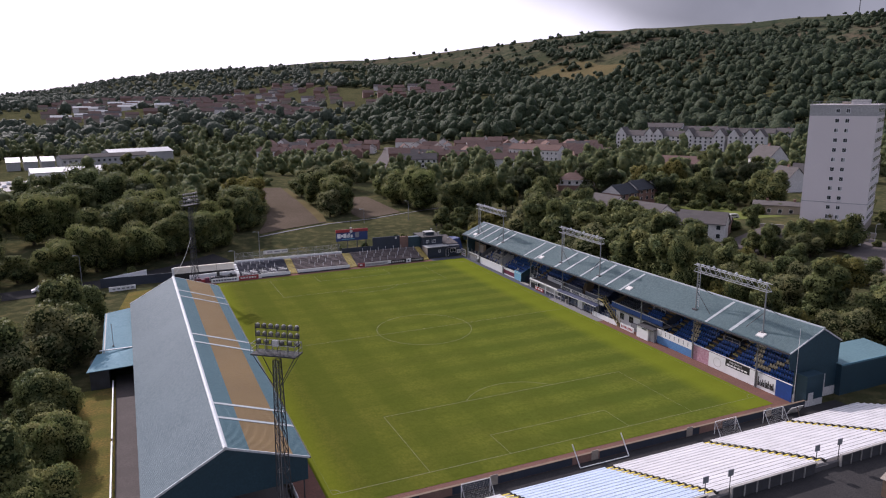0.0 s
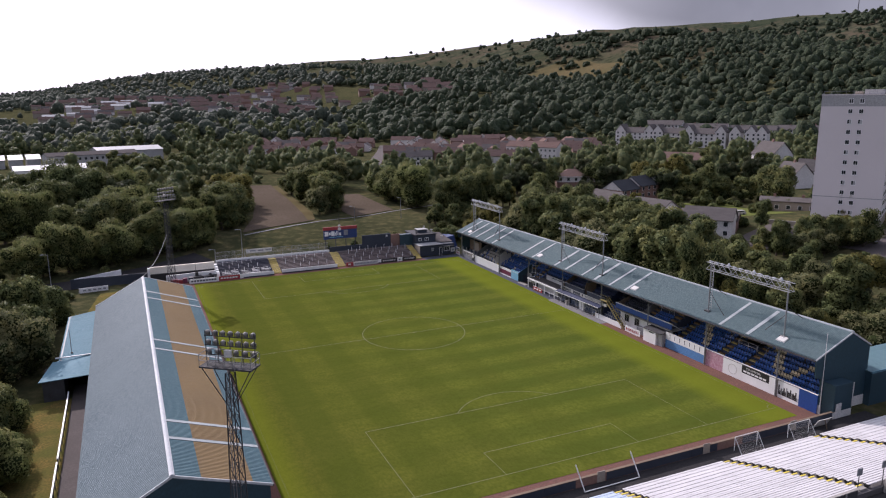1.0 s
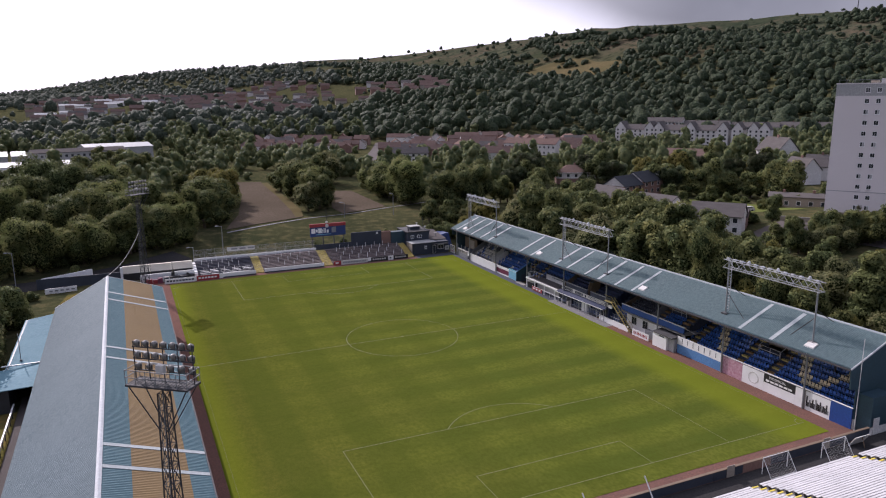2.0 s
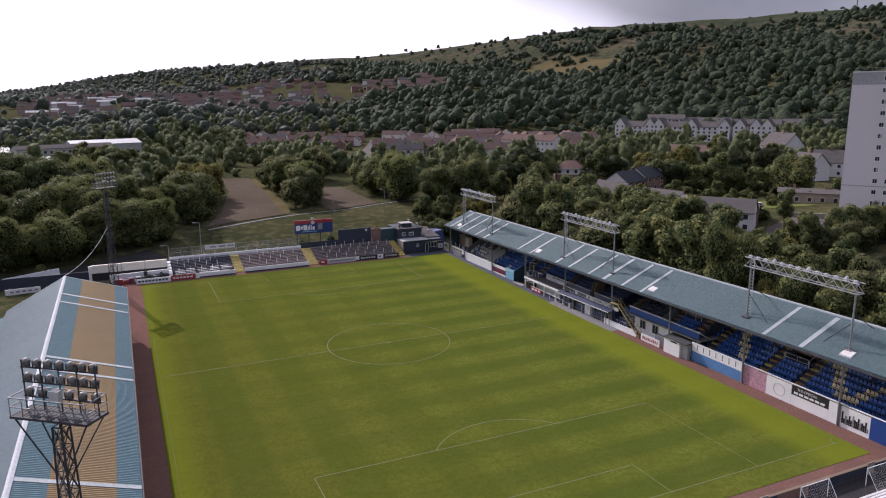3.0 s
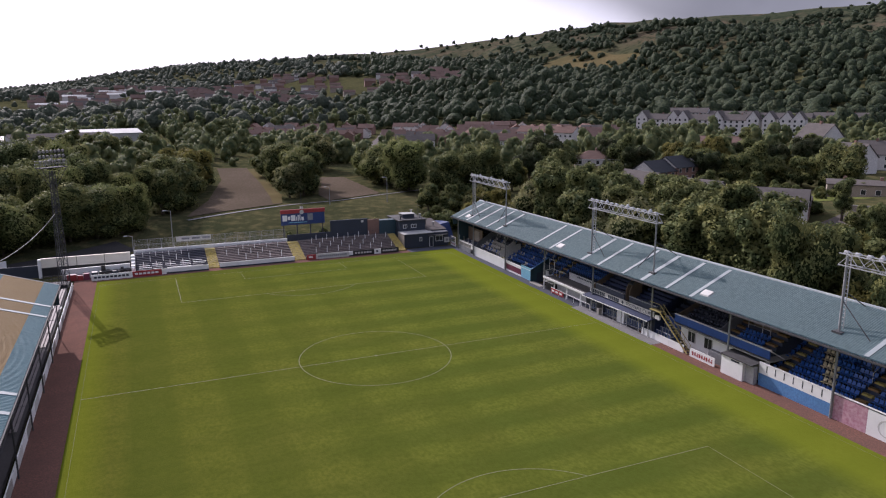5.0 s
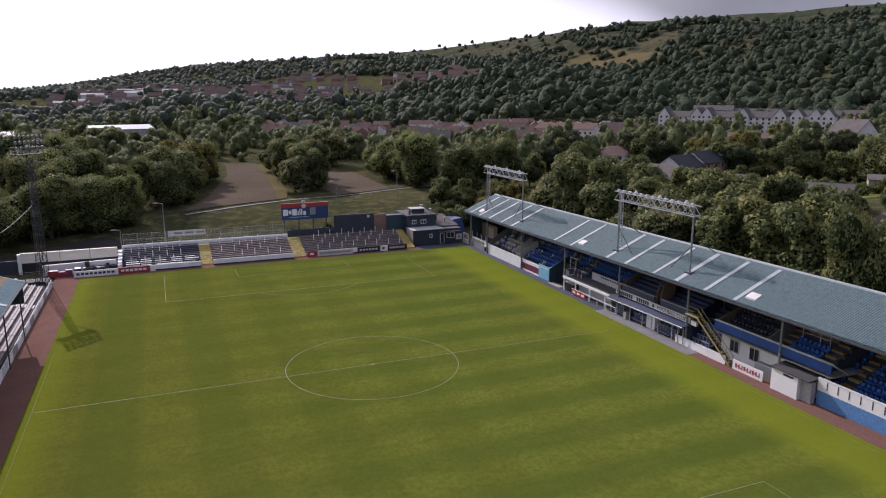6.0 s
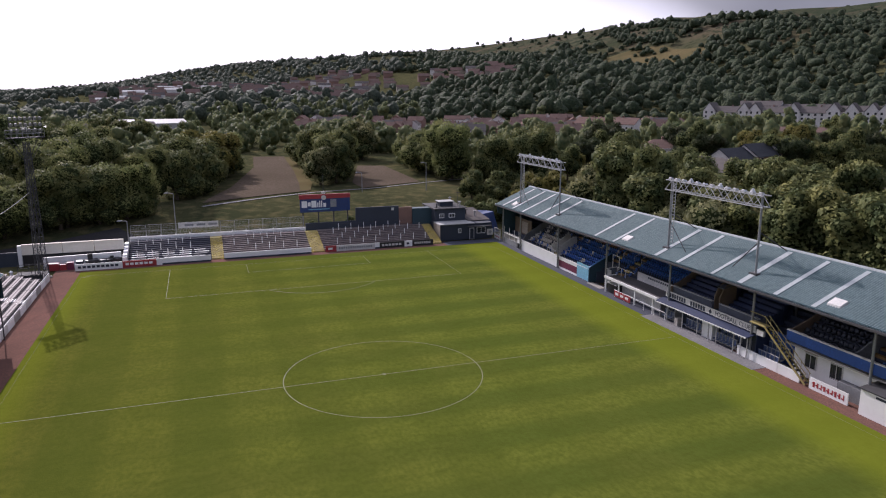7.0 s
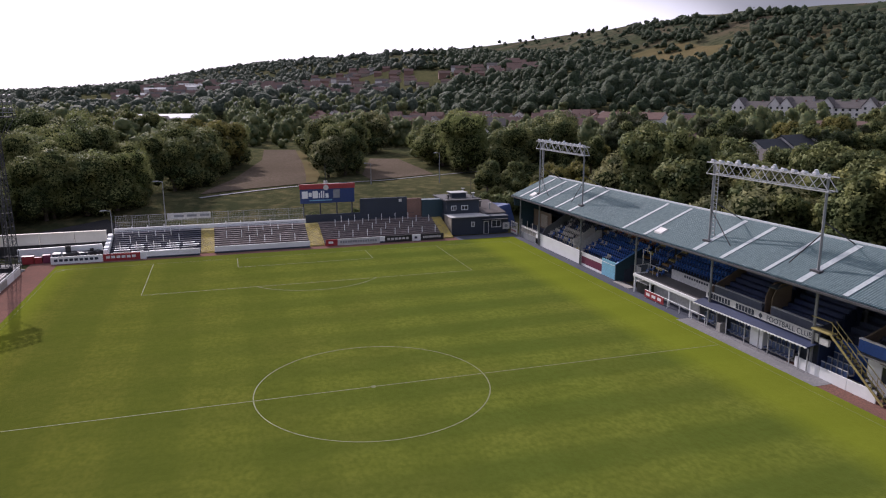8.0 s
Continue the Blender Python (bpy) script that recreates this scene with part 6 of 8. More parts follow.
part("plant_lid", Shape().box(26.6, 113.4, 6.2, 29.6, 115.8, 6.32), PALEGREY, club)
for k, (vx, vy, vh) in enumerate(((25.8, 112.4, 0.7), (30.2, 112.2, 0.9), (30.6, 113.4, 0.6), (29.9, 116.8, 1.1), (32.2, 114.2, 1.0), (33.4, 112.6, 0.8))):
    part("vent", Shape().tube((vx, vy, 3.2 if vx > 31 else 5.35), (vx, vy, (3.5 if vx > 31 else 5.4) + vh), 0.14, 8).box(vx - 0.25, vy - 0.25, (3.5 if vx > 31 else 5.4) + vh, vx + 0.25, vy + 0.25, (3.5 if vx > 31 else 5.4) + vh + 0.1), PALEGREY if k % 2 else DARKSTEEL, club)
part("parapet_rail", Shape().tube((24.9, 111.1, 5.7), (31.3, 111.1, 5.7), 0.03, 6), DARKSTEEL, club)
part("end_wall", Shape().box(24.85, 107.8, 0, 24.98, 111.4, 2.85), STONE, club, "buff end wall")
for x0, y, z0, w, h in ((26.0, 111.38, 3.6, 0.9, 0.8), (27.8, 111.38, 3.6, 1.2, 0.8), (28.4, 107.98, 1.3, 0.6, 0.8), (32.0, 107.98, 1.0, 1.7, 1.2)):
    wn_ = part("window", Shape().box(x0, y - 0.03, z0, x0 + w, y + 0.02, z0 + h), WHITE, club)
    part("pane", Shape().box(x0 + 0.1, y - 0.05, z0 + 0.1, x0 + w / 2 - 0.04, y - 0.03, z0 + h - 0.1), GLASS, wn_)
    part("pane", Shape().box(x0 + w / 2 + 0.04, y - 0.05, z0 + 0.1, x0 + w - 0.1, y - 0.03, z0 + h - 0.1), GLASS, wn_)
dr = part("door", Shape().box(30.6, 107.95, 0, 31.5, 108.0, 2.1), WHITE, club, "white door frame")
part("leaf", Shape().box(30.7, 107.92, 0.05, 31.4, 107.95, 2.0), NAVYWALL, dr)
part("canopy", Shape().box(30.2, 107.1, 2.4, 34.6, 108.0, 2.5), DARKSTEEL, club)
part("notice", Shape().box(34.0, 107.9, 0.6, 35.2, 107.98, 1.7), OFFWHITE, club, "white notice with a dark drawing")
part("notice_mark", Shape().tube((34.6, 107.9, 1.15), (34.6, 107.88, 1.15), 0.3, 10), GREYBOARD, club)
gatp = thing("gate", "white mesh gate beside the end of the stand", "gate", (35.3, 104.9, 0))
part("gate_frame", Shape().box(0, 0, 0.1, 0.06, 2.6, 0.16).box(0, 0, 2.0, 0.06, 2.6, 2.06).box(0, 0, 0.1, 0.06, 0.06, 2.06).box(0, 2.54, 0.1, 0.06, 2.6, 2.06), OFFWHITE, gatp)
for k in range(9):
    part("bar", Shape().tube((0.03, 0.28 * k + 0.2, 0.15), (0.03, 0.28 * k + 0.2, 2.0), 0.02, 6), OFFWHITE, gatp)
part("panel", Shape().box(-0.03, 0.1, 0.2, -0.005, 2.5, 0.95), OFFWHITE, gatp, "white panel with red lettering")
for k in range(4):
    part("letter_bar", Shape().box(-0.04, 0.4 + 0.5 * k, 0.45, -0.031, 0.75 + 0.5 * k, 0.7), RED, gatp)
aer = thing("aerial", "thin dark aerial mast on the clubhouse roof", "aerial")
part("mast", Shape().tube((30.4, 114.0, 5.4), (30.4, 114.0, 8.6), 0.04), DARKSTEEL, aer)
part("arm", Shape().tube((29.8, 114.0, 7.8), (31.0, 114.0, 7.8), 0.03), DARKSTEEL, aer)
blue_tent = thing("tarpaulin", "crumpled blue tarpaulin over a stack", "cover", (36.0, 116.0, 0))
part("cover", Shape().hexa([(-2.6, -3, 0), (2.6, -3, 0), (2.6, 3, 0), (-2.6, 3, 0)], [(-2.0, -2.0, 3.2), (1.6, -2.4, 3.9), (2.0, 2.3, 3.4), (-1.6, 2.4, 3.7)]), BILLBLUE, blue_tent)

# ---- near end: terrace of white plank benches ----
NB, BY, BD, BZ, BR = 17, -8.9, 0.955, 1.0, 0.32
nt_g = tagged(thing("terrace", "terrace of concrete steps under white benches", "terrace"), kind="structure")
# steps kept dark: the shade between the bench planks is in their colour
for i in range(NB):
    part("step", Shape().box(-29.4, BY - BD * (i + 1), -0.1, 42.5, BY - BD * i, BZ - 0.45 + BR * i), DARKSTEP, nt_g)
BAYS = [(-29.2, -15.6), (-14.3, -1.6), (-0.4, 13.4), (14.7, 27.8), (29.1, 42.3)]
for k, (x0, x1) in enumerate(BAYS):
    ben = thing("plank_benches", "rows of white plank benches" if k != 1 else "rows of bluish-white plank benches", "bench", group="bench bays")
    for i in range(NB):
        y0, z0 = BY - BD * i - 0.08, BZ + BR * i
        part("plank", Shape().box(x0, y0 - 0.54, z0 - 0.06, x1, y0 - 0.31, z0), BENCHBLUE if k == 1 else BENCH, ben)
        part("plank", Shape().box(x0, y0 - 0.23, z0 - 0.06, x1, y0, z0), BENCHBLUE if k == 1 else BENCH, ben)
        for j in range(4):
            xx = x0 + 0.05 + (x1 - x0 - 0.4) * j / 3
            part("bracket", Shape().extrude([(y0, z0 - 0.07), (y0 - 0.6, z0 - 0.07), (y0 - 0.35, z0 - 0.45), (y0 - 0.2, z0 - 0.45)], "x", xx, xx + 0.3), BLACK, ben)
for x0 in (-15.4, -1.4, 13.6, 28.0):
    for i in range(NB):
        part("stair", Shape().box(x0, BY - BD * (i + 1) + 0.3, BZ - 0.45 + BR * i, x0 + 0.9, BY - BD * i, BZ - 0.28 + BR * i), CONCRETE, nt_g)
        part("stair_nosing", Shape().box(x0 - 0.1, BY - BD * i - 0.16, BZ - 0.28 + BR * i, x0 + 1.0, BY - BD * i + 0.02, BZ - 0.25 + BR * i), BRIGHTYEL, nt_g, "yellow stair edge")
YB = BY - BD * NB
nbw = thing("boundary_wall", "low dark panelled wall behind the benches", "wall")
for x0, x1 in ((-29.4, -16.2), (-13.2, -2.2), (1.0, 12.6), (16.4, 27.4), (31.0, 42.4)):
    n = 7
    for k in range(n):
        a, b = x0 + (x1 - x0) * k / n, x0 + (x1 - x0) * (k + 1) / n
        part("panel", Shape().box(a + 0.06, YB - 0.2, 4.6, b - 0.06, YB - 0.08, 6.35), DARKSTEEL, nbw)
        part("post", Shape().box(a - 0.07, YB - 0.3, 4.6, a + 0.07, YB - 0.06, 6.42), CONCRETE, nbw)
    part("coping", Shape().box(x0, YB - 0.3, 6.42, x1, YB - 0.02, 6.5), CONCRETE, nbw)
sheet("concourse", [(-29, -75), (48, -75), (48, YB - 0.1), (-29, YB - 0.1)], ASPHALT, 0.06, "dark asphalt concourse behind the near terrace", "concourse", 4.0)
for x in (-2.0, 1.2, 13.2, 16.6):
    sgn = thing("bay_sign", "small grey number board on a pole", "sign", (x, YB + 0.3, 5.6), 0, "bay signs")
    part("pole", Shape().tube((0, 0, 0), (0, 0, 2.5), 0.04, 6), DARKSTEEL, sgn)
    part("board", Shape().box(-0.35, -0.05, 1.8, 0.35, -0.01, 2.5), GREYBOARD, sgn)
kio = thing("kiosk", "small timber kiosk with a pale felt roof", "kiosk", (15.9, -31.6, ground_z(15.9, -31.6) + 0.05), 8)
part("body", Shape().box(-1.0, -0.8, 0, 1.0, 0.8, 1.9), TIMBER, kio)
part("roof", Shape().extrude([(-1.25, 1.9), (1.25, 1.9), (0.0, 2.3)], "y", -1.0, 1.0), STONE, kio)
# perimeter wall at the near end; its shadow is put into the dark panels
nw = thing("boundary_wall", "low wall between track and benches, coloured dark for its shadow", "wall")
for k in range(18):
    a = -35.8 + 4.0 * k
    part("panel", Shape().box(a, -5.6, 0, a + 3.95, -5.35, 1.0), BRICK if k % 5 == 3 else NAVYWALL, nw)
part("coping", Shape().box(-35.8, -5.62, 1.0, 36.2, -5.3, 1.06), TIMBER, nw)
for x in (-14.6, -0.6, 14.4, 28.6):
    part("gate", Shape().box(x - 0.5, -5.7, 0.1, x + 0.5, -5.62, 1.35), STONE, nw, "pale timber gate")
sheet("walkway", [(-35.8, -8.9), (42, -8.9), (42, -5.7), (-35.8, -5.7)], ASPHALT, 0.08, "dark walkway below the benches", "walkway")
# goal frame laid over the wall, and small goals beside it
GOALBARS = (((-3.5, -6.8, 0.2), (-3.8, -5.4, 2.7)), ((3.7, -6.8, 0.2), (3.4, -5.4, 2.7)), ((-3.5, -6.8, 0.2), (3.7, -6.8, 0.2)))
goal = thing("goal_frame", "white goal frame tipped over against the wall", "goal")
for p, q in (GOALBARS):
    part("bar", Shape().tube(p, q, 0.06), WHITE, goal)


def small_goal(x, y, rz):
    g = thing("training_goal", "small white training goal with a grey net", "goal", (x, y, 0.06), rz, "training goals")
    for sx in (-1.8, 1.8):
        part("post", Shape().tube((sx, 0, 0), (sx, 0, 1.8), 0.04), WHITE, g)
        part("stay", Shape().tube((sx, 0, 1.8), (sx, -1.2, 0), 0.03), WHITE, g)
    part("bar", Shape().tube((-1.8, 0, 1.8), (1.8, 0, 1.8), 0.04), WHITE, g)
    part("ground_bar", Shape().tube((-1.8, -1.2, 0.03), (1.8, -1.2, 0.03), 0.03), WHITE, g)
    net = Shape()
    for k in range(19):
        net.beam((-1.8 + 0.2 * k, 0, 1.8), (-1.8 + 0.2 * k, -1.2, 0.03), 0.007)
    for k in range(10):
        f = k / 10
        net.beam((-1.8, -1.2 * f, 1.8 * (1 - f)), (1.8, -1.2 * f, 1.8 * (1 - f)), 0.007)
    part("net", net, OFFWHITE, g)


small_goal(19.6, -6.6, 0), small_goal(28.0, -6.9, 0), small_goal(-17.5, -6.8, 0)
adb = thing("notice_board", "pale leaning board at the corner of the track", "board", (32.6, -6.2, 0))
part("board", Shape().hexa([(-1.2, -0.1, 0.1), (1.2, -0.1, 0.1), (1.2, 0.0, 0.1), (-1.2, 0.0, 0.1)], [(-1.2, -0.8, 1.3), (1.2, -0.8, 1.3), (1.2, -0.7, 1.3), (-1.2, -0.7, 1.3)]), OFFWHITE, adb)
part("leg", Shape().beam((0, -0.75, 1.2), (0, -1.2, 0), 0.08), TIMBER, adb)

# ---- roads and open ground beyond ----
def strip(name, pts, w, mat, lift, label, category):
    """A band of width w along a line of (x, y), lying on the ground."""
    fine = []
    for (xa, ya), (xb, yb) in zip(pts, pts[1:]):
        n = max(1, int(math.hypot(xb - xa, yb - ya) / 4))
        fine += [(xa + (xb - xa) * k / n, ya + (yb - ya) * k / n) for k in range(n)]
    fine.append(pts[-1])
    s = Shape()
    edge = []
    for i, (px, py) in enumerate(fine):
        a, b = fine[max(0, i - 1)], fine[min(len(fine) - 1, i + 1)]
        d = Vector((b[0] - a[0], b[1] - a[1], 0)).normalized()
        nx, ny = -d.y * w / 2, d.x * w / 2
        edge.append([(px + k * nx, py + k * ny, ground_z(px + k * nx, py + k * ny) + lift) for k in (-1, 1)])
    for a, b in zip(edge, edge[1:]):
        s.poly(a[0], b[0], b[1], a[1])
    return setting(name, s, mat, label, category)


strip("road", [(-170, 112), (-100, 111), (-77, 112), (-56, 115), (-40, 121), (-28, 128)], 8, ASPHALT, 0.10, "dark asphalt road behind the ground", "road")
strip("pavement", [(-15, 143), (10, 154), (25, 157), (40, 164), (62, 172)], 0.9, PAVEGREY, 0.13, "pale footpath at the edge of the waste ground", "pavement")
sheet("waste_ground", [(-15, 146), (9, 157), (9, 172), (12, 205), (15, 260), (4, 263), (1, 220), (-8, 170)], DIRT, 0.15, "bare brown waste ground", "waste ground", 5.0)
sheet("verge", [(7, 157.5), (9.5, 158), (12, 172), (14.5, 205), (17, 255), (14.5, 256), (11.5, 205), (8.7, 172)], DRY, 0.17, "dry trodden grass along the waste ground", "verge", 5.0)
sheet("waste_ground", [(22, 158), (39, 166), (41, 212), (33, 215), (22, 170)], DIRT, 0.15, "bare brown waste ground", "waste ground", 5.0)
strip("road", [(75, 300), (84, 322), (100, 362), (124, 421), (149, 483)], 8, PATHGREY, 0.2, "pale residential street", "road")
sheet("car_park", [(-125, 300), (-95, 300), (-90, 345), (-125, 350)], CONCRETE, 0.2, "pale car park beside the works", "car park", 10.0)
sheet("car_park", [(91, 63), (97, 70), (101, 76), (111, 79), (121.5, 80), (124, 70), (128, 63), (133, 54), (129, 44), (108, 31), (98, 26), (95, 32), (105, 39), (115, 47), (114, 56), (107, 63), (97, 61)], PATHGREY, 0.13, "worn grey asphalt car park and road below the tower block", "car park", 3.0)
sheet("lawn", [(118, 98), (146, 92), (152, 128), (134, 136), (120, 120)], LAWN, 0.12, "green lawn between the houses", "lawn", 6.0)
sheet("field", [(645, 1161), (690, 1178), (723, 1174), (759, 1150), (772, 1090), (760, 1039), (764, 973), (738, 923), (715, 929), (690, 942), (682, 1010), (700, 1071), (649, 1094)], DRY, 1.2, "dry golden field on the hill", "field", 30.0)


# ---- buildings ----
def house(name, label, L, W, wall_h, roof_h, wall, roof, floors=2, bays=4, gable=None, chimneys=1, sides=(-1, 1), panes=True):
    """A pitched-roof house along x, its long front towards -y."""
    g = thing(name, label, "house")
    if gable is None:
        part("wall", Shape().extrude([(-W / 2, -1.5), (W / 2, -1.5), (W / 2, wall_h), (0, wall_h + roof_h), (-W / 2, wall_h)], "x", -L / 2, L / 2), wall, g)
    else:
        part("wall", Shape().box(-L / 2, -W / 2, -1.5, L / 2, W / 2, wall_h), wall, g)
    for s_ in (-1, 1) if gable else ():
        part("gable", Shape().extrude([(-W / 2, wall_h), (W / 2, wall_h), (0, wall_h + roof_h)], "x", s_ * L / 2 - (0.25 if s_ > 0 else 0), s_ * L / 2 + (0.25 if s_ < 0 else 0)), gable, g)
    for s_ in (-1, 1):
        e = [(-L / 2 - 0.3, s_ * (W / 2 + 0.4), wall_h - 0.15), (L / 2 + 0.3, s_ * (W / 2 + 0.4), wall_h - 0.15), (L / 2 + 0.3, 0, wall_h + roof_h + 0.1), (-L / 2 - 0.3, 0, wall_h + roof_h + 0.1)]
        part("roof", Shape().hexa(e, [(x, y, z + 0.2) for x, y, z in e]), roof, g)
    for fl in range(floors):
        z0 = 0.9 + fl * (wall_h / floors)
        for k in range(bays):
            x = -L / 2 + L * (k + 0.5) / bays
            for s_ in sides:
                wd = part("window", Shape().box(x - 0.65, s_ * W / 2 - 0.05, z0 - 0.08, x + 0.65, s_ * W / 2 + 0.05, z0 + 1.28), WHITE, g)
                if not panes:
                    wd.data.materials[0] = GLASS
                    continue
                part("pane", Shape().box(x - 0.55, s_ * (W / 2 + 0.07) - 0.02, z0, x + 0.55, s_ * (W / 2 + 0.07) + 0.02, z0 + 1.2), GLASS, wd)
    for k in range(chimneys):
        x = -L / 2 + L * (k + 0.5) / chimneys
        part("chimney", Shape().box(x - 0.4, -0.35, wall_h + roof_h - 0.6, x + 0.4, 0.35, wall_h + roof_h + 1.1), BRICK, g)
    return g


def put(ob, x, y, rz, sink=0.0, scale=1.0):
    return copy_thing(ob, pose(x, y, ground_z(x, y) - sink, 0, 0, rz) @ Matrix.Diagonal((scale, scale, scale, 1)))


def stand_at(ob, x, y, rz):
    ob.matrix_basis = pose(x, y, ground_z(x, y), 0, 0, rz)
    return ob


def hip_house(name, label, L, W, wall_h, roof_h, wall, base, roof, bays):
    """A house with a roof that slopes on all four sides; its lower storey in another wall."""
    g = thing(name, label, "house")
    part("wall", Shape().box(-L / 2, -W / 2, wall_h * 0.48, L / 2, W / 2, wall_h), wall, g)
    part("lower_wall", Shape().box(-L / 2 + 0.05, -W / 2 + 0.05, -1.5, L / 2 - 0.05, W / 2 - 0.05, wall_h * 0.48), base, g, "brown brick lower storey")
    a, b, e, z0, z1 = L / 2 + 0.5, W / 2 + 0.5, L / 2 - W / 2, wall_h - 0.1, wall_h + roof_h
    r = Shape()
    r.poly((-a, -b, z0), (a, -b, z0), (e, 0, z1), (-e, 0, z1)).poly((a, b, z0), (-a, b, z0), (-e, 0, z1), (e, 0, z1))
    r.poly((a, -b, z0), (a, b, z0), (e, 0, z1)).poly((-a, b, z0), (-a, -b, z0), (-e, 0, z1)).poly((-a, b, z0), (a, b, z0), (a, -b, z0), (-a, -b, z0))
    part("roof", r, roof, g)
    part("eave_board", Shape().box(-a, -b, z0 - 0.18, a, b, z0 - 0.02), WHITE, g, "white eave board")
    for k in range(bays):
        x = -L / 2 + L * (k + 0.5) / bays
        wd = part("window", Shape().box(x - 0.65, -W / 2 - 0.05, wall_h * 0.58, x + 0.65, -W / 2 + 0.05, wall_h * 0.88), WHITE, g)
        part("pane", Shape().box(x - 0.55, -W / 2 - 0.08, wall_h * 0.6, x + 0.55, -W / 2 - 0.05, wall_h * 0.86), GLASS, wd)
    part("chimney", Shape().box(-0.4, 0.2, z1 - 0.8, 0.4, 0.9, z1 + 0.9), BRICK, g)
    return g


# white houses with grey roofs beyond the trees
wh = house("white_house", "white rendered house with a grey-brown tiled roof", 13, 9, 4.9, 2.7, RENDERW, SLATE, 2, 4, None, 0)
tagged(wh, group="white houses")
stand_at(wh, 100.8, 127.6, -86)
put(wh, 101.6, 106.6, -80), put(wh, 103.6, 85.4, -54)
for x, y, rz in ((106.3, 121.0, -86), (107.6, 100.4, -80), (111.45, 85.66, -54)):
    ex = house("brick_outshot", "brick side extension with a lean-to slate roof", 4.5, 6.5, 3.2, 1.6, BRICK, SLATE, 1, 1, None, 0)
    stand_at(ex, x, y, rz)
dk = house("brick_house", "dark brick terraced house with a dark tiled roof", 10.5, 9, 4.8, 3.0, BRICK, DARKTILE, 2, 3, RENDERW, 0)
tagged(dk, group="brick houses")
stand_at(dk, 121.3, 147.2, 15)
for k in (1, 2):
    copy_thing(dk, pose(121.3 + 10.3 * k, 147.2 + 2.6 * k, ground_z(121.3, 147.2) + 0.85 * k, 0, 0, 15))
hh = hip_house("hipped_house", "pale pink house with a red hipped roof", 16, 10, 4.9, 2.7, RENDERW, BRICK, REDTILE, 5)
stand_at(hh, 133.5, 194.5, -28)
sh = house("long_low_building", "low stone building with a flat-pitched roof", 17, 9, 3.4, 0.7, STONE, SLATE, 1, 5, None, 2)
stand_at(sh, 154, 102, -50)
rl_ = house("long_red_roofed_building", "long brick building with a broad brown roof", 28, 14, 3.6, 4.2, BRICK, REDTILE, 1, 8, None, 0)
stand_at(rl_, 232, 234, -58)
lw = house("long_white_flats", "long white two-storey flats with a brown tiled roof", 37, 11, 6.8, 3.2, RENDERW, REDTILE, 2, 12, None, 2, (-1,))
stand_at(lw, 201, 338, -60)
wr2 = house("gabled_house", "white gabled house on the slope", 12, 9, 5.6, 4.6, RENDERW, SLATE, 2, 3, None, 1)
tagged(wr2, group="gabled houses")
stand_at(wr2, 211, 148, -100)
for x, y, rz, sc in ((228, 152, -60, 1), (262, 204, -100, 1.35), (262, 150, -60, 1), (300, 190, -60, 1.1), (330, 200, -100, 1.2), (345, 178, -60, 1.1)):
    put(wr2, x, y, rz, 0, sc)
# four-storey flats in long white terraces
fl = house("white_flats", "white four-storey flats with grey roofs", 22, 12, 10.2, 3.6, RENDERW, SLATE, 4, 6, None, 1, (-1,), False)
tagged(fl, group="white flats")
stand_at(fl, 321, 380, -57)
for x, y in ((335, 359), (350, 336)):
    put(fl, x, y, -57)
gb = house("gabled_bay", "tall white gabled bay of the flats", 13.8, 7.5, 11.2, 5.0, RENDERW, SLATE, 4, 2, None, 0, (), False)
for fl_ in range(4):
    for wy in (-1.9, 1.9):
        part("window", Shape().box(-6.95, wy - 0.6, 1.0 + 2.8 * fl_, -6.85, wy + 0.6, 2.4 + 2.8 * fl_), GLASS, gb)
tagged(gb, group="gabled bays")
stand_at(gb, 313.5, 390.5, 33)
for x, y in ((326, 372.5), (329.5, 367), (342, 348), (354, 329), (359.5, 321), (365, 312), (368.5, 306)):
    put(gb, x, y, 33)
bk = house("long_flats", "long white three-storey flats with a brown roof", 36, 11, 8.0, 3.4, RENDERW, SLATE, 3, 12, None, 2, (-1,), False)
tagged(bk, group="long flats")
stand_at(bk, 388, 432, -57)
for x, y in ((408, 401), (429, 370), (452, 342)):
    put(bk, x, y, -57)
# brown-roofed estate in the valley
es = house("terraced_house", "pale terraced houses with brown roofs", 24, 9, 5.4, 3.2, RENDERW, REDTILE, 2, 6, None, 1, (), False)
eb = house("terraced_house", "brick terraced houses with brown roofs", 14, 9, 5.4, 3.2, BRICK, REDTILE, 2, 3, None, 1, (), False)
ep = house("end_terrace_house", "pale house with a grey roof and windows to the street", 20, 9, 5.4, 3.0, RENDERW, SLATE, 2, 6, None, 1, (-1,), False)
tagged(es, group="estate houses"), tagged(eb, group="estate houses"), tagged(ep, group="estate houses")
stand_at(es, 158, 300, -25), stand_at(eb, 116, 372, -20), stand_at(ep, 110, 322, -18)
fh = house("hillside_house", "grey hillside houses with brown roofs", 18, 8, 5.2, 3.0, STONE, REDTILE, 2, 6, None, 1, (), False)
tagged(fh, group="hillside houses")
stand_at(fh, 150, 1030, -10)
er = random.Random(11)


def street_x(y):
    return 84 + 0.404 * (y - 322)


def near_flats(x, y):
    """Close to one of the long white blocks."""
    return any(abs((x - px) * 0.839 + (y - py) * 0.545) < 15 and abs((x - px) * 0.545 - (y - py) * 0.839) < 62 for px, py in ((338, 352), (418, 388))) or math.hypot(x - 201, y - 338) < 24 or math.hypot(x - 232, y - 234) < 20


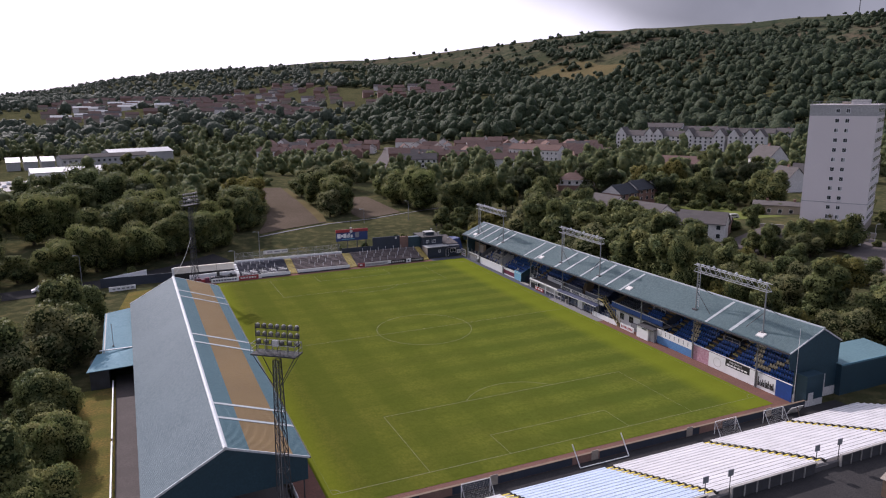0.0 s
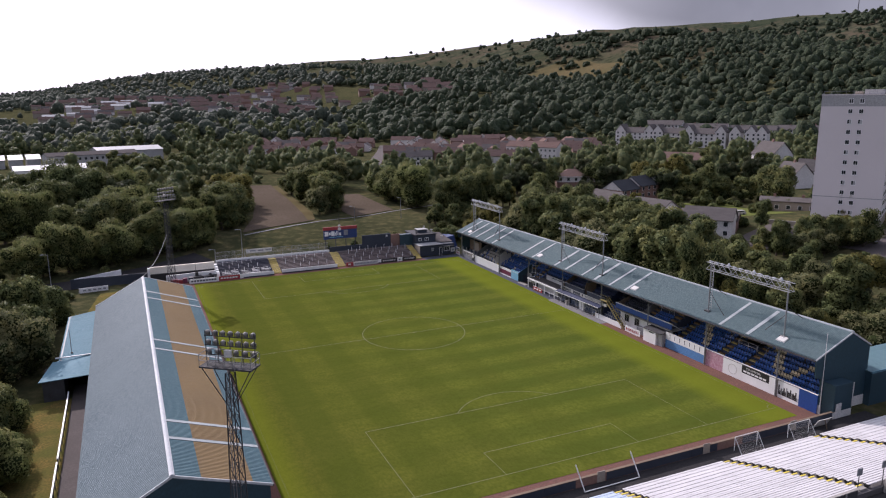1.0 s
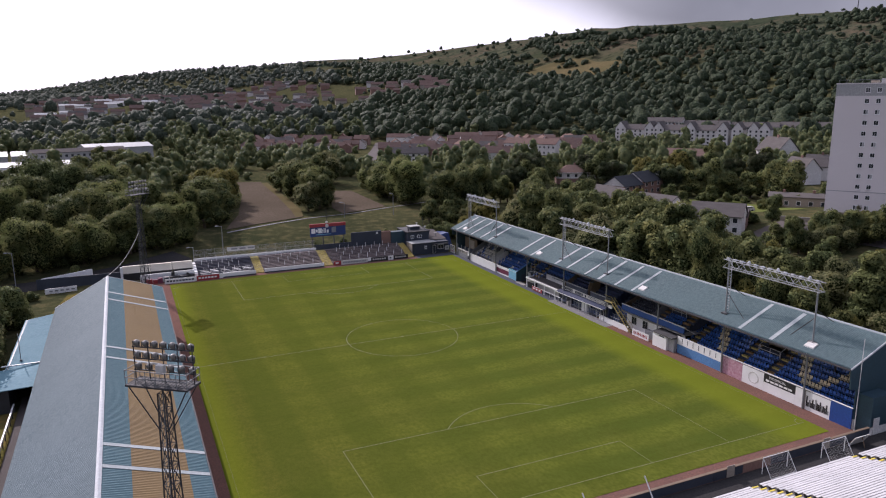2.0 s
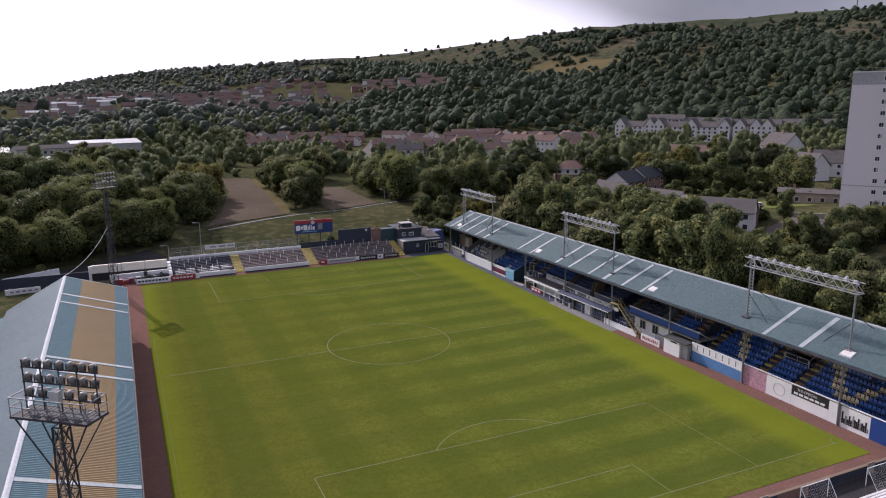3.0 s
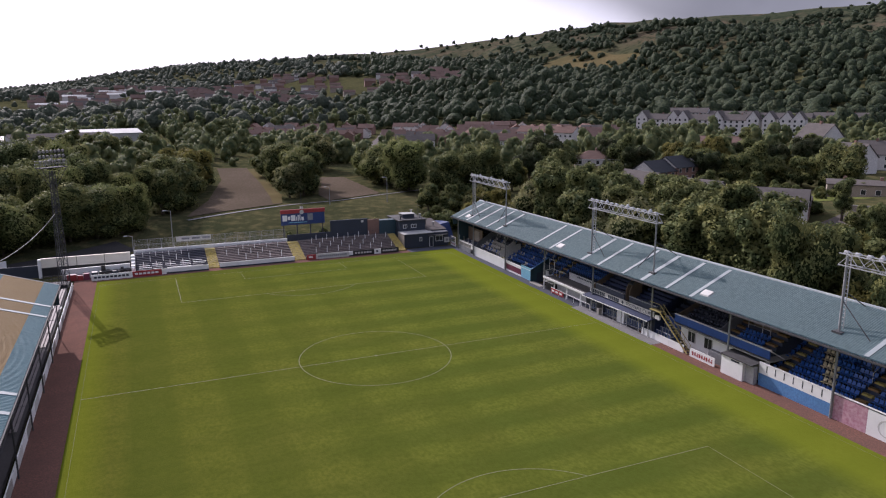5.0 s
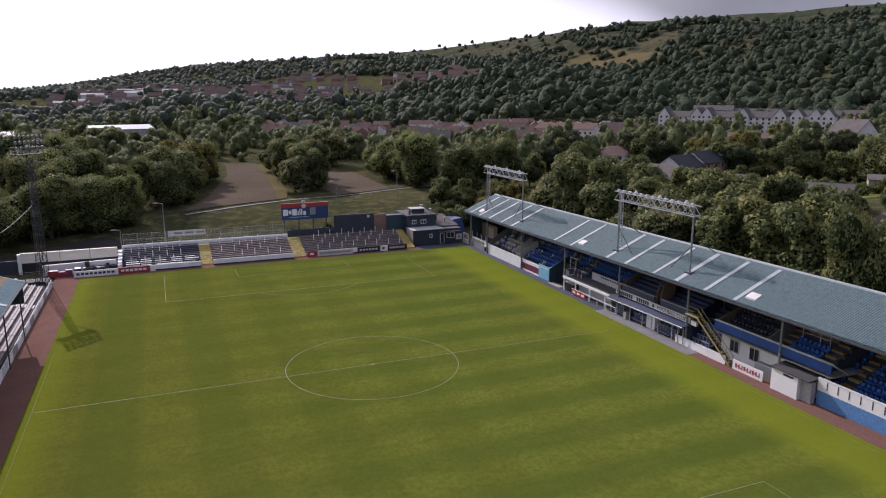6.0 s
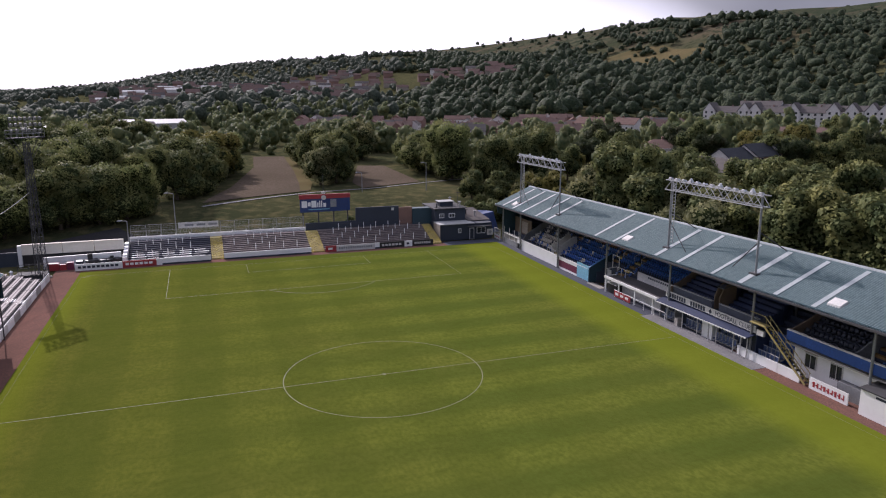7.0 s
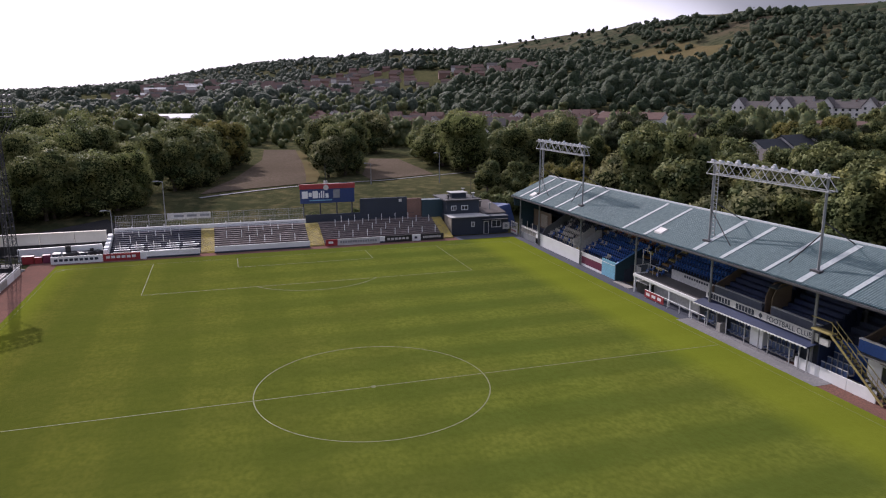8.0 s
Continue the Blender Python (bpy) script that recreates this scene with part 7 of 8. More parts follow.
lots = []
for _ in range(4000):
    if len(lots) >= 105:
        break
    az_ = er.uniform(9, 37)
    d_ = er.uniform(470 if az_ < 17 else 425, 552)
    x, y = HILL_AT[0] + d_ * math.sin(radians(az_)), HILL_AT[1] + d_ * math.cos(radians(az_))
    if abs(x - street_x(y)) > 13 and not near_flats(x, y) and all(math.hypot(x - lx, y - ly) > 11.5 for lx, ly in lots):
        lots.append((x, y))
for k, (x, y) in enumerate(lots):
    put((es, eb, ep, eb)[k % 4], x, y, er.choice((-25, -20, 65, 70, -35)), 0.0, er.uniform(0.68, 0.86))
put(ep, 128, 366, -22, 0, 0.9), put(eb, 140, 352, -22, 0, 0.9), put(es, 152, 342, -22, 0, 0.85)
# streets of terraced houses climbing the far slope
wf = house("hillside_house", "white hillside houses with grey roofs", 20, 8, 5.4, 2.8, RENDERW, SLATE, 2, 6, None, 1, (), False)
tagged(wf, group="hillside houses")
# white roof sheets here stand for sun glare off ordinary roofs
pf = house("hillside_house", "white hillside houses with sun glare painted on the roofs", 22, 8, 5.0, 2.2, RENDERW, SHEDROOF, 2, 6, None, 0, (), False)
tagged(pf, group="hillside houses")
stand_at(wf, 40, 1010, -10), stand_at(pf, -42, 1040, -4)
TOWN_AZ, TOWN_LO, TOWN_HI = [-6, 3, 10, 14, 19, 25], [930, 860, 860, 900, 985, 900], [1500, 1650, 1540, 1290, 1110, 985]
town = []
for row in range(19):
    f = (row + er.uniform(-0.2, 0.2)) / 18
    az_ = er.uniform(-6, -2)
    while az_ < 25:
        lo, hi = float(np.interp(az_, TOWN_AZ, TOWN_LO)), float(np.interp(az_, TOWN_AZ, TOWN_HI))
        d_ = lo + (hi - lo) * f
        gap = (hi - lo) / 18
        if gap > 22 or row % 4 == 0:
            x, y = HILL_AT[0] + d_ * math.sin(radians(az_)), HILL_AT[1] + d_ * math.cos(radians(az_))
            kind = pf if az_ < 2 and row in (4, 6, 8) and er.random() < 0.7 else er.choice((fh, fh, eb, fh, wf))
            put(kind, x, y, -az_ + er.uniform(-6, 6), 0.0, er.uniform(0.85, 1.15))
            town.append((x, y))
        az_ += math.degrees(er.choice((21, 22, 24, 26, 48, 80)) / d_)
# works on the left
wk = house("works_building", "long grey two-storey works", 50, 14, 7.0, 1.5, PALEGREY, SLATE, 2, 16, None, 0, (-1,), False)
stand_at(wk, -62, 414, 16)
wr = house("works_shed", "broad shed with a white metal roof", 40, 20, 7.0, 2.0, PALEGREY, SHEDROOF, 1, 8, None, 0, (-1,), False)
stand_at(wr, -42, 448, 16)
w2 = house("low_shed", "low glazed shed with a white roof", 38, 18, 3.6, 1.6, WHITE, SHEDROOF, 1, 14, None, 0, (-1,), False)
stand_at(w2, -78, 362, 10)
w3 = house("saw_roof_shed", "row of small sheds with white roofs", 7, 26, 5.0, 1.8, PALEGREY, SHEDROOF, 1, 2, None, 0, (), False)
tagged(w3, group="small sheds")
stand_at(w3, -112, 425, 8), put(w3, -103, 426, 8), put(w3, -94, 427, 8)

# tower block
tb = thing("tower_block", "pale twelve-storey tower block with a grey top band", "tower block", (128.6, 73.5, 0), -60)
TW, TD, TZ0, TZ1 = 16.6, 21.0, 8.7, 41.4
part("wall", Shape().box(0, 0, TZ0, TW, TD, TZ1 - 2.9), TOWERWALL, tb)
part("plinth", Shape().box(0.15, 0.15, 3.0, TW - 0.15, TD - 0.15, TZ0), STONE, tb, "grey stone plinth")
part("top_band", Shape().box(-0.02, -0.02, TZ1 - 2.9, TW + 0.02, TD + 0.02, TZ1), PALEGREY, tb, "grey band round the top floor")
part("parapet", Shape().box(-0.12, -0.12, TZ1, TW + 0.12, TD + 0.12, TZ1 + 0.25), TOWERWALL, tb)
part("plant_room", Shape().box(9.0, 9, TZ1 + 0.25, 13.5, 14, TZ1 + 1.5), PALEGREY, tb, "grey plant room")
part("tank_room", Shape().box(6.6, 10, TZ1 + 0.25, 8.4, 13, TZ1 + 1.0), STONE, tb)
for x in np.linspace(0.4, TW - 0.4, 10):
    part("rail_post", Shape().box(x - 0.04, 0.3, TZ1 + 0.25, x + 0.04, 0.38, TZ1 + 1.0), STEEL, tb)
part("roof_rail", Shape().box(0.4, 0.3, TZ1 + 1.0, TW - 0.4, 0.38, TZ1 + 1.07), STEEL, tb, "steel guard rail round the roof")
part("string_course", Shape().box(-0.06, -0.06, 14.2, TW + 0.06, TD + 0.06, 14.4), PALEGREY, tb)
for i in range(12):
    z = TZ0 + 1.05 + i * (TZ1 - TZ0 - 0.35) / 12
    for x in (6.6, 9.1):
        wd = part("window", Shape().box(x - 0.1, -0.05, z - 0.1, x + 1.0, 0.02, z + 1.1), WHITE, tb)
        part("pane", Shape().box(x, -0.08, z, x + 0.42, -0.05, z + 1.0), GLASS, wd)
        part("pane", Shape().box(x + 0.48, -0.08, z, x + 0.9, -0.05, z + 1.0), GLASS if (i * 7 + int(x)) % 3 else PALEGREY, wd)
        part("sill", Shape().box(x - 0.15, -0.14, z - 0.18, x + 1.05, -0.05, z - 0.1), WHITE, wd)
    for y in (1.2, 4.4, 6.3, 9.0, 12.0, 15.0, 18.0):
        wd = part("window", Shape().box(TW - 0.02, y - 0.1, z - 0.15, TW + 0.06, y + 1.15, z + 1.25), WHITE, tb)
        part("pane", Shape().box(TW + 0.06, y, z, TW + 0.1, y + 1.05, z + 1.15), GLASS, wd)
for x in (6.0, 12.5):
    part("plinth_window", Shape().box(x, 0.05, 6.6, x + 1.1, 0.16, 7.6), GLASS, tb)

# street lamps, turbine, cars
def street_lamp(x, y, h, rz):
    g = thing("street_lamp", "tall grey street lamp", "street lamp", (x, y, ground_z(x, y)), rz, "street lamps")
    part("column", Shape().tube((0, 0, 0), (0, 0, h), 0.1, 8, 0.06), STEEL, g)
    part("arm", Shape().tube((0, 0, h - 0.05), (-0.9, 0, h + 0.1), 0.05), STEEL, g)
    part("lantern", Shape().hexa([(-1.5, -0.14, h), (-0.8, -0.14, h), (-0.8, 0.14, h), (-1.5, 0.14, h)], [(-1.4, -0.1, h + 0.16), (-0.8, -0.1, h + 0.18), (-0.8, 0.1, h + 0.18), (-1.4, 0.1, h + 0.16)]), LAMPGLASS, g)


for x, y, h, rz in ((-19.5, 117.5, 9.4, 0), (20.3, 150.7, 4.6, 0), (35.5, 149.5, 6.6, 20), (-26.6, 112.5, 6.0, 0), (-62, 113, 8.0, 0)):
    street_lamp(x, y, h, rz)
tx, ty = HILL_AT[0] + 1890 * math.sin(radians(53.85)), HILL_AT[1] + 1890 * math.cos(radians(53.85))
turb = thing("wind_turbine", "grey wind turbine against the sky on the hilltop", "wind turbine", (tx, ty, ground_z(tx, ty)), -53)
part("mast", Shape().tube((0, 0, 0), (0, 0, 30), 1.1, 10, 0.7), LAMPGREY, turb)
part("nacelle", Shape().box(-1, -2.5, 29.2, 1, 2.5, 31), PALEGREY, turb)
for a in (62, 182, 302):
    sa, ca = math.sin(radians(a)), math.cos(radians(a))
    part("blade", Shape().hexa([(-0.5 * ca, -3.0, 30 + 0.5 * sa), (0.5 * ca, -3.0, 30 - 0.5 * sa), (0.5 * ca, -2.7, 30 - 0.5 * sa), (-0.5 * ca, -2.7, 30 + 0.5 * sa)],
                               [(21 * sa - 0.25 * ca, -3.0, 30 + 21 * ca + 0.25 * sa), (21 * sa + 0.25 * ca, -3.0, 30 + 21 * ca - 0.25 * sa), (21 * sa + 0.25 * ca, -2.8, 30 + 21 * ca - 0.25 * sa), (21 * sa - 0.25 * ca, -2.8, 30 + 21 * ca + 0.25 * sa)]), DARKSTEEL, turb)


def car(name, label, x, y, rz, paint, van=False):
    g = thing(name, label, "van" if van else "car", (x, y, ground_z(x, y) + 0.12), rz)
    hood = 1.35 if van else 0.85
    prof = [(-2.1, 0.3), (2.1, 0.3), (2.1, 0.75), (1.35, 0.9), (0.7, 1.45 if not van else 1.9), (-1.6, 1.45 if not van else 2.0), (-2.1, hood)]
    k = Shape()
    k.extrude([(u, z) for u, z in prof], "x", -0.85, 0.85)
    part("body", k, paint, g)
    part("side_glass", Shape().box(-0.87, -1.3, 0.95, 0.87, 0.6, 1.35), GLASS, g)
    for sx in (-0.88, 0.7):
        for wy in (-1.3, 1.3):
            part("wheel", Shape().tube((sx, wy, 0.3), (sx + 0.18, wy, 0.3), 0.31, 12), RUBBER, g)


car("parked_car", "white car parked on the road", -70.5, 113.0, 100, CARWHITE)
cr = random.Random(3)
for k in range(14):
    car("parked_car", "pale parked car among the works" if k % 3 else "dark parked car among the works", -120 + 4.2 * (k % 7), 318 + 14 * (k // 7), 5, CARWHITE if k % 3 else CARDARK)
for k, (x, y) in enumerate(((127, 104), (131, 101))):
    car("parked_car", "parked car near the houses", x, y, 40 + 30 * k, (CARWHITE, PALEGREY, CARDARK)[k % 3])

car("parked_van", "white van on the road below the tower block", 121.8, 50.0, -55, CARWHITE, True)
car("parked_car", "white car in the car park beside the houses", 107.6, 70.6, -50, CARWHITE)
car("parked_car", "silver car in the car park below the tower block", 116.2, 67.0, -50, PALEGREY)
street_lamp(126.7, 48.8, 5.2, 180)
# retaining wall in front of the tower block
rw = thing("retaining_wall", "low buff stone retaining wall below the tower block", "wall")
for (xa, ya), (xb, yb) in zip(((120.6, 80.2), (125.0, 71.5), (130.0, 62.8)), ((125.0, 71.5), (130.0, 62.8), (135.0, 54.1))):
    n = Vector((ya - yb, xb - xa, 0)).normalized() * 0.17
    za, zb = ground_z(xa, ya), ground_z(xb, yb)

    def ring(z, w):
        return [(xa - n.x * w, ya - n.y * w, za + z), (xb - n.x * w, yb - n.y * w, zb + z), (xb + n.x * w, yb + n.y * w, zb + z), (xa + n.x * w, ya + n.y * w, za + z)]
    part("wall", Shape().hexa(ring(-0.4, 1), ring(1.25, 1)), STONE, rw)
    part("coping", Shape().hexa(ring(1.25, 1.35), ring(1.38, 1.35)), CONCRETE, rw)

# ---- trees ----
ICO = bmesh.new()
bmesh.ops.create_icosphere(ICO, subdivisions=2, radius=1.0)
ICO_V = np.array([v.co[:] for v in ICO.verts])
ICO_F = np.array([[v.index for v in f.verts] for f in ICO.faces])
ICO.free()
ICO1 = bmesh.new()
bmesh.ops.create_icosphere(ICO1, subdivisions=1, radius=1.0)
ICO1_V = np.array([v.co[:] for v in ICO1.verts])
ICO1_F = np.array([[v.index for v in f.verts] for f in ICO1.faces])
ICO1.free()


def lobes_of(rs, r, h, n):
    """Rounded masses that make up a crown of radius r and height h, standing from z = 0."""
    out = [(np.array([0, 0, h * 0.46]), np.array([r * 0.56, r * 0.56, h * 0.42]))]
    for k in range(n):
        a, f = rs.uniform(0, 2 * np.pi), rs.uniform(0.35, 1.12)
        z = h * rs.uniform(0.12, 0.9)
        rr = r * (1 - 0.55 * abs(z / h - 0.42)) * f * 0.72
        s = r * rs.uniform(0.2, 0.46)
        out.append((np.array([rr * np.cos(a), rr * np.sin(a), z]), np.array([s, s, s * rs.uniform(0.75, 1.05)])))
    return out


def leaves_on(rs, lobes, n, size):
    """Small four-cornered leaf clumps over the lobes, turned roughly outwards; none deep inside the crown."""
    area = np.array([s[0] * s[2] for _, s in lobes])
    m = n * 7
    pick = rs.choice(len(lobes), m, p=area / area.sum())
    cen, scl = np.array([c for c, _ in lobes]), np.array([s for _, s in lobes])
    d = rs.normal(size=(m, 3))
    d /= np.linalg.norm(d, axis=1)[:, None]
    c = cen[pick] + d * scl[pick] * rs.uniform(0.80, 1.12, (m, 1))
    deep = np.min(np.linalg.norm((c[:, None, :] - cen[None]) / scl[None], axis=2), axis=1)
    # leaves thin out low down, so the dark core shows there as shade
    up = np.clip(c[:, 2] / max(p[2] + q[2] for p, q in lobes), 0, 1)
    keep = np.where((deep > 0.78) & (c[:, 2] > -0.3) & (rs.uniform(size=m) < 0.22 + 1.1 * up))[0][:n]
    c, d = c[keep], d[keep]
    n = len(keep)
    nrm = d + rs.normal(scale=0.5, size=(n, 3))
    nrm /= np.linalg.norm(nrm, axis=1)[:, None]
    t = np.cross(nrm, rs.normal(size=(n, 3)))
    t /= np.linalg.norm(t, axis=1)[:, None]
    b = np.cross(nrm, t)
    w = size * rs.uniform(0.55, 1.4, (n, 1))
    v = np.stack([c - t * w, c + t * w * 0.5 - b * w * 0.85 + nrm * w * 0.2, c + t * w * 0.5 + b * w * 0.85 + nrm * w * 0.2], 1).reshape(-1, 3)
    soft = d + rs.normal(scale=0.28, size=(n, 3))
    soft /= np.linalg.norm(soft, axis=1)[:, None]
    return v, np.arange(3 * n).reshape(n, 3), np.repeat(soft, 3, axis=0)


def tree_kind(name, label, seed, r, h, clear, leaf, n_leaf=1500, size=0.42, lobes_n=14):
    rs = np.random.RandomState(seed)
    g = thing(name, label, "tree" if clear > 0.8 else "bush")
    lobes = lobes_of(rs, r, h, lobes_n)
    s = Shape()
    s.tube((0, 0, -0.6), (0, 0, clear + h * 0.3), 0.035 * h + 0.06, 8, 0.02 * h + 0.04)
    for c, sc in lobes[1:7]:
        s.tube((0, 0, clear + h * 0.1), (float(c[0]) * 0.8, float(c[1]) * 0.8, clear + float(c[2])), 0.014 * h + 0.03, 6, 0.03)
    part("trunk", s, BARK, g)
    v, f, soft = leaves_on(rs, lobes, n_leaf, size)
    off = len(v)
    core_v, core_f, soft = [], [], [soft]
    # a dark core in each lobe stands for the shade inside the crown
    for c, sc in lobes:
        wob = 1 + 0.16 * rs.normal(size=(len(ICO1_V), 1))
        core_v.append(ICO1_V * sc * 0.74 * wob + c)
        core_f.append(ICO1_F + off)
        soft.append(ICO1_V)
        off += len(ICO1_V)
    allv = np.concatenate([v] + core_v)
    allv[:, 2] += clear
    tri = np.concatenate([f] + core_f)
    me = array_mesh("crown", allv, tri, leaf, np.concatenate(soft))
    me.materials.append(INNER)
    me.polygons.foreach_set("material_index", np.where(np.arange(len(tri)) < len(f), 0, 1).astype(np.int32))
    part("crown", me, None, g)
    return g


KINDS = [
    tree_kind("broadleaf_tree", "dense dark green broadleaf tree in full leaf", 1, 4.8, 9.0, 0.7, LEAF, 3500, 0.22, 18),
    tree_kind("broadleaf_tree", "broad green tree with an uneven crown", 2, 5.6, 8.4, 0.5, LEAF, 4800, 0.205, 18),
    tree_kind("broadleaf_tree", "tall narrow green tree in full leaf", 3, 2.9, 11.2, 1.0, LEAF, 4300, 0.17, 24),
    tree_kind("willow_tree", "pale grey-green willow with loose foliage", 4, 4.6, 8.2, 0.4, LEAFPALE, 3800, 0.19, 20),
    tree_kind("bush", "round green bush reaching to the ground", 5, 3.0, 4.2, 0.0, LEAF, 2000, 0.2, 12),
    tree_kind("autumn_tree", "green tree with partly yellowing leaves", 6, 4.2, 8.6, 0.8, LEAFRUST, 3600, 0.22, 16),
    tree_kind("large_tree", "large dense dark green tree in full leaf", 7, 7.8, 14.5, 0.4, LEAF, 9500, 0.205, 28),
    tree_kind("large_tree", "large light green tree in full leaf", 8, 8.2, 13.5, 0.3, LEAFLIGHT, 9500, 0.205, 28),
    tree_kind("copper_tree", "dark copper-leaved broad tree", 9, 5.0, 9.0, 0.7, LEAFDARK, 4200, 0.23, 16),
    tree_kind("hedge_bush", "dense yellow-green shrub beside the path", 10, 4.4, 6.2, 0.0, LEAFLIGHT, 9000, 0.125, 26),
    tree_kind("hedge_bush", "dense dark green shrub beside the path", 11, 4.2, 6.8, 0.0, LEAF, 9000, 0.125, 26),
]
tr = random.Random(21)


def plant(kind, x, y, s):
    m = pose(x, y, ground_z(x, y) - 0.1, 0, 0, tr.uniform(0, 360)) @ Matrix.Diagonal((s * tr.uniform(0.9, 1.12), s * tr.uniform(0.9, 1.12), s * tr.uniform(0.85, 1.15), 1))
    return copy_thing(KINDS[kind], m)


def belt(x0, y0, x1, y1, n, spread, kinds, lo, hi):
    """Trees along a line, scattered to both sides of it."""
    for k in range(n):
        f = (k + tr.random()) / n
        plant(tr.choice(kinds), x0 + (x1 - x0) * f + tr.uniform(-spread, spread), y0 + (y1 - y0) * f + tr.uniform(-spread, spread), tr.uniform(lo, hi))


# beside the path, left of the ground
belt(-62.5, -4, -62.5, 42, 9, 1.2, (9, 10, 9), 0.8, 1.1)
belt(-72, -2, -74, 40, 8, 3.0, (9, 10, 10), 1.0, 1.35)
belt(-72, 44, -74, 62, 4, 4.0, (0, 1, 3, 8), 0.9, 1.3)
belt(-63, 50, -62, 84, 8, 2.0, (3, 3, 0, 1), 0.85, 1.15)
belt(-84, 10, -88, 98, 14, 6.0, (0, 1, 3, 8), 0.9, 1.35)
# woodland edge across the road: low rounded trees in front, taller ones behind
belt(-135, 122, -66, 122, 16, 2.0, (6, 7, 1, 0), 0.55, 0.85)
belt(-64, 124.5, -25, 139, 13, 1.5, (6, 7, 1, 7), 0.55, 0.85)
belt(-60, 143, -26, 157, 6, 3.0, (6, 7), 0.7, 0.92)
plant(6, -20, 152, 0.7), plant(1, -16, 160, 1.1), plant(6, -17, 166, 0.95)
belt(-118, 148, -30, 166, 12, 6.0, (6, 7, 2, 2), 0.7, 1.0)
belt(-110, 176, -24, 190, 11, 6.0, (2, 6, 8), 0.8, 1.2)
belt(-13, 172, -6, 218, 6, 2.0, (6, 7, 1), 0.65, 0.9)
plant(5, -15, 182, 1.7), plant(5, -10, 193, 1.5)
# clumps between and beside the waste ground
for k, x, y, s in ((6, 18, 171, 0.7), (3, 13.5, 168, 1.05), (2, 17, 179, 1.25), (7, 20, 187, 0.95), (6, 17, 198, 0.8), (1, 23, 205, 1.2), (2, 22, 176, 1.1)):
    plant(k, x, y, s)
belt(46, 162, 51, 215, 8, 2.5, (6, 7, 3), 0.75, 0.95)
belt(54, 152, 82, 162, 6, 4.0, (6, 0, 5), 0.7, 0.95)
belt(20, 228, 45, 245, 7, 5.0, (0, 1, 3), 1.1, 1.4)
# behind the main stand: tall loose trees
belt(51, 4, 51, 36, 10, 2.8, (2, 3, 2, 3, 5, 0), 0.7, 1.1)
belt(51.5, 36, 52, 104, 19, 1.8, (2, 2, 2, 3, 2), 1.1, 1.5)
belt(51, 100, 54, 114, 4, 2.0, (3, 5, 0), 0.7, 1.0)
belt(62, -8, 63, 60, 15, 5.0, (0, 3, 2, 2), 0.9, 1.3)
belt(62, 58, 65, 124, 17, 3.5, (2, 3, 2, 2, 0), 1.15, 1.55)
belt(76, -14, 76, 62, 13, 6.0, (0, 1, 3, 2, 8), 0.65, 0.95)
belt(79, 62, 83, 112, 11, 4.0, (0, 1, 3, 4), 0.6, 0.85)
belt(83, 112, 86, 150, 9, 4.0, (0, 1, 2, 3), 0.85, 1.1)
belt(92, 92, 96, 156, 7, 1.5, (0, 4, 3), 0.4, 0.65)
belt(92, -10, 104, 58, 11, 7.0, (0, 4, 3), 0.5, 0.75)
belt(50, 114, 64, 150, 8, 4.0, (3, 4, 5), 0.6, 1.0)
belt(114, 36, 128, 60, 4, 4.0, (4, 3), 0.4, 0.6)
copy_thing(KINDS[6], pose(49.8, 32, ground_z(49.8, 32) - 0.1, 0, 0, 70) @ Matrix.Diagonal((0.66, 0.66, 1.12, 1)))
copy_thing(KINDS[6], pose(50.5, 22, ground_z(50.5, 22) - 0.1, 0, 0, 200) @ Matrix.Diagonal((0.5, 0.5, 0.85, 1)))
belt(88.5, 94, 90, 136, 10, 1.0, (0,), 0.92, 1.05)
plant(0, 110, 115, 0.7), plant(8, 107, 149, 0.8)
plant(5, 84, 26, 1.0), plant(5, 80, 48, 0.9)
belt(112, 100, 118, 84, 3, 2.5, (0, 4), 0.6, 0.8)
belt(138, 150, 170, 124, 8, 4.0, (0, 1, 8), 0.9, 1.3)
plant(1, 166, 118, 1.6), plant(1, 174, 124, 1.3)
belt(90, 168, 130, 200, 8, 6.0, (0, 1, 2, 8), 0.9, 1.4)
belt(130, 196, 200, 160, 13, 9.0, (0, 1, 2, 8, 5), 0.8, 1.35)
belt(180, 200, 260, 160, 12, 10.0, (0, 1, 2, 8), 0.8, 1.35)
belt(140, 108, 190, 90, 6, 4.0, (0, 4, 1), 0.7, 1.0)
# slim trees before the white houses
belt(74, 56, 76, 84, 8, 1.2, (2, 2, 5), 1.04, 1.14)
belt(66, 48, 67, 78, 9, 1.0, (2,), 1.24, 1.34)
belt(83, 60, 85, 94, 9, 1.2, (2, 3, 0), 0.74, 0.86)
# before the car park
belt(108, 59, 118, 49, 6, 1.2, (0, 1, 0), 0.72, 0.88)
belt(97, 58, 108, 52, 5, 1.5, (0, 3, 2), 0.62, 0.8)
plant(2, 113.5, 76.5, 0.75), plant(4, 103.5, 69, 0.7), plant(0, 101, 64, 0.6)
# before the works
belt(-90, 258, -46, 264, 11, 2.5, (2, 0, 1, 0), 0.95, 1.12)
belt(-56, 322, -20, 334, 9, 2.5, (0, 1, 2), 1.0, 1.2)
belt(-53, 258, -32, 264, 7, 1.5, (2,), 1.16, 1.22)
belt(-66, 199, -42, 203, 4, 1.5, (6, 7), 1.0, 1.08)
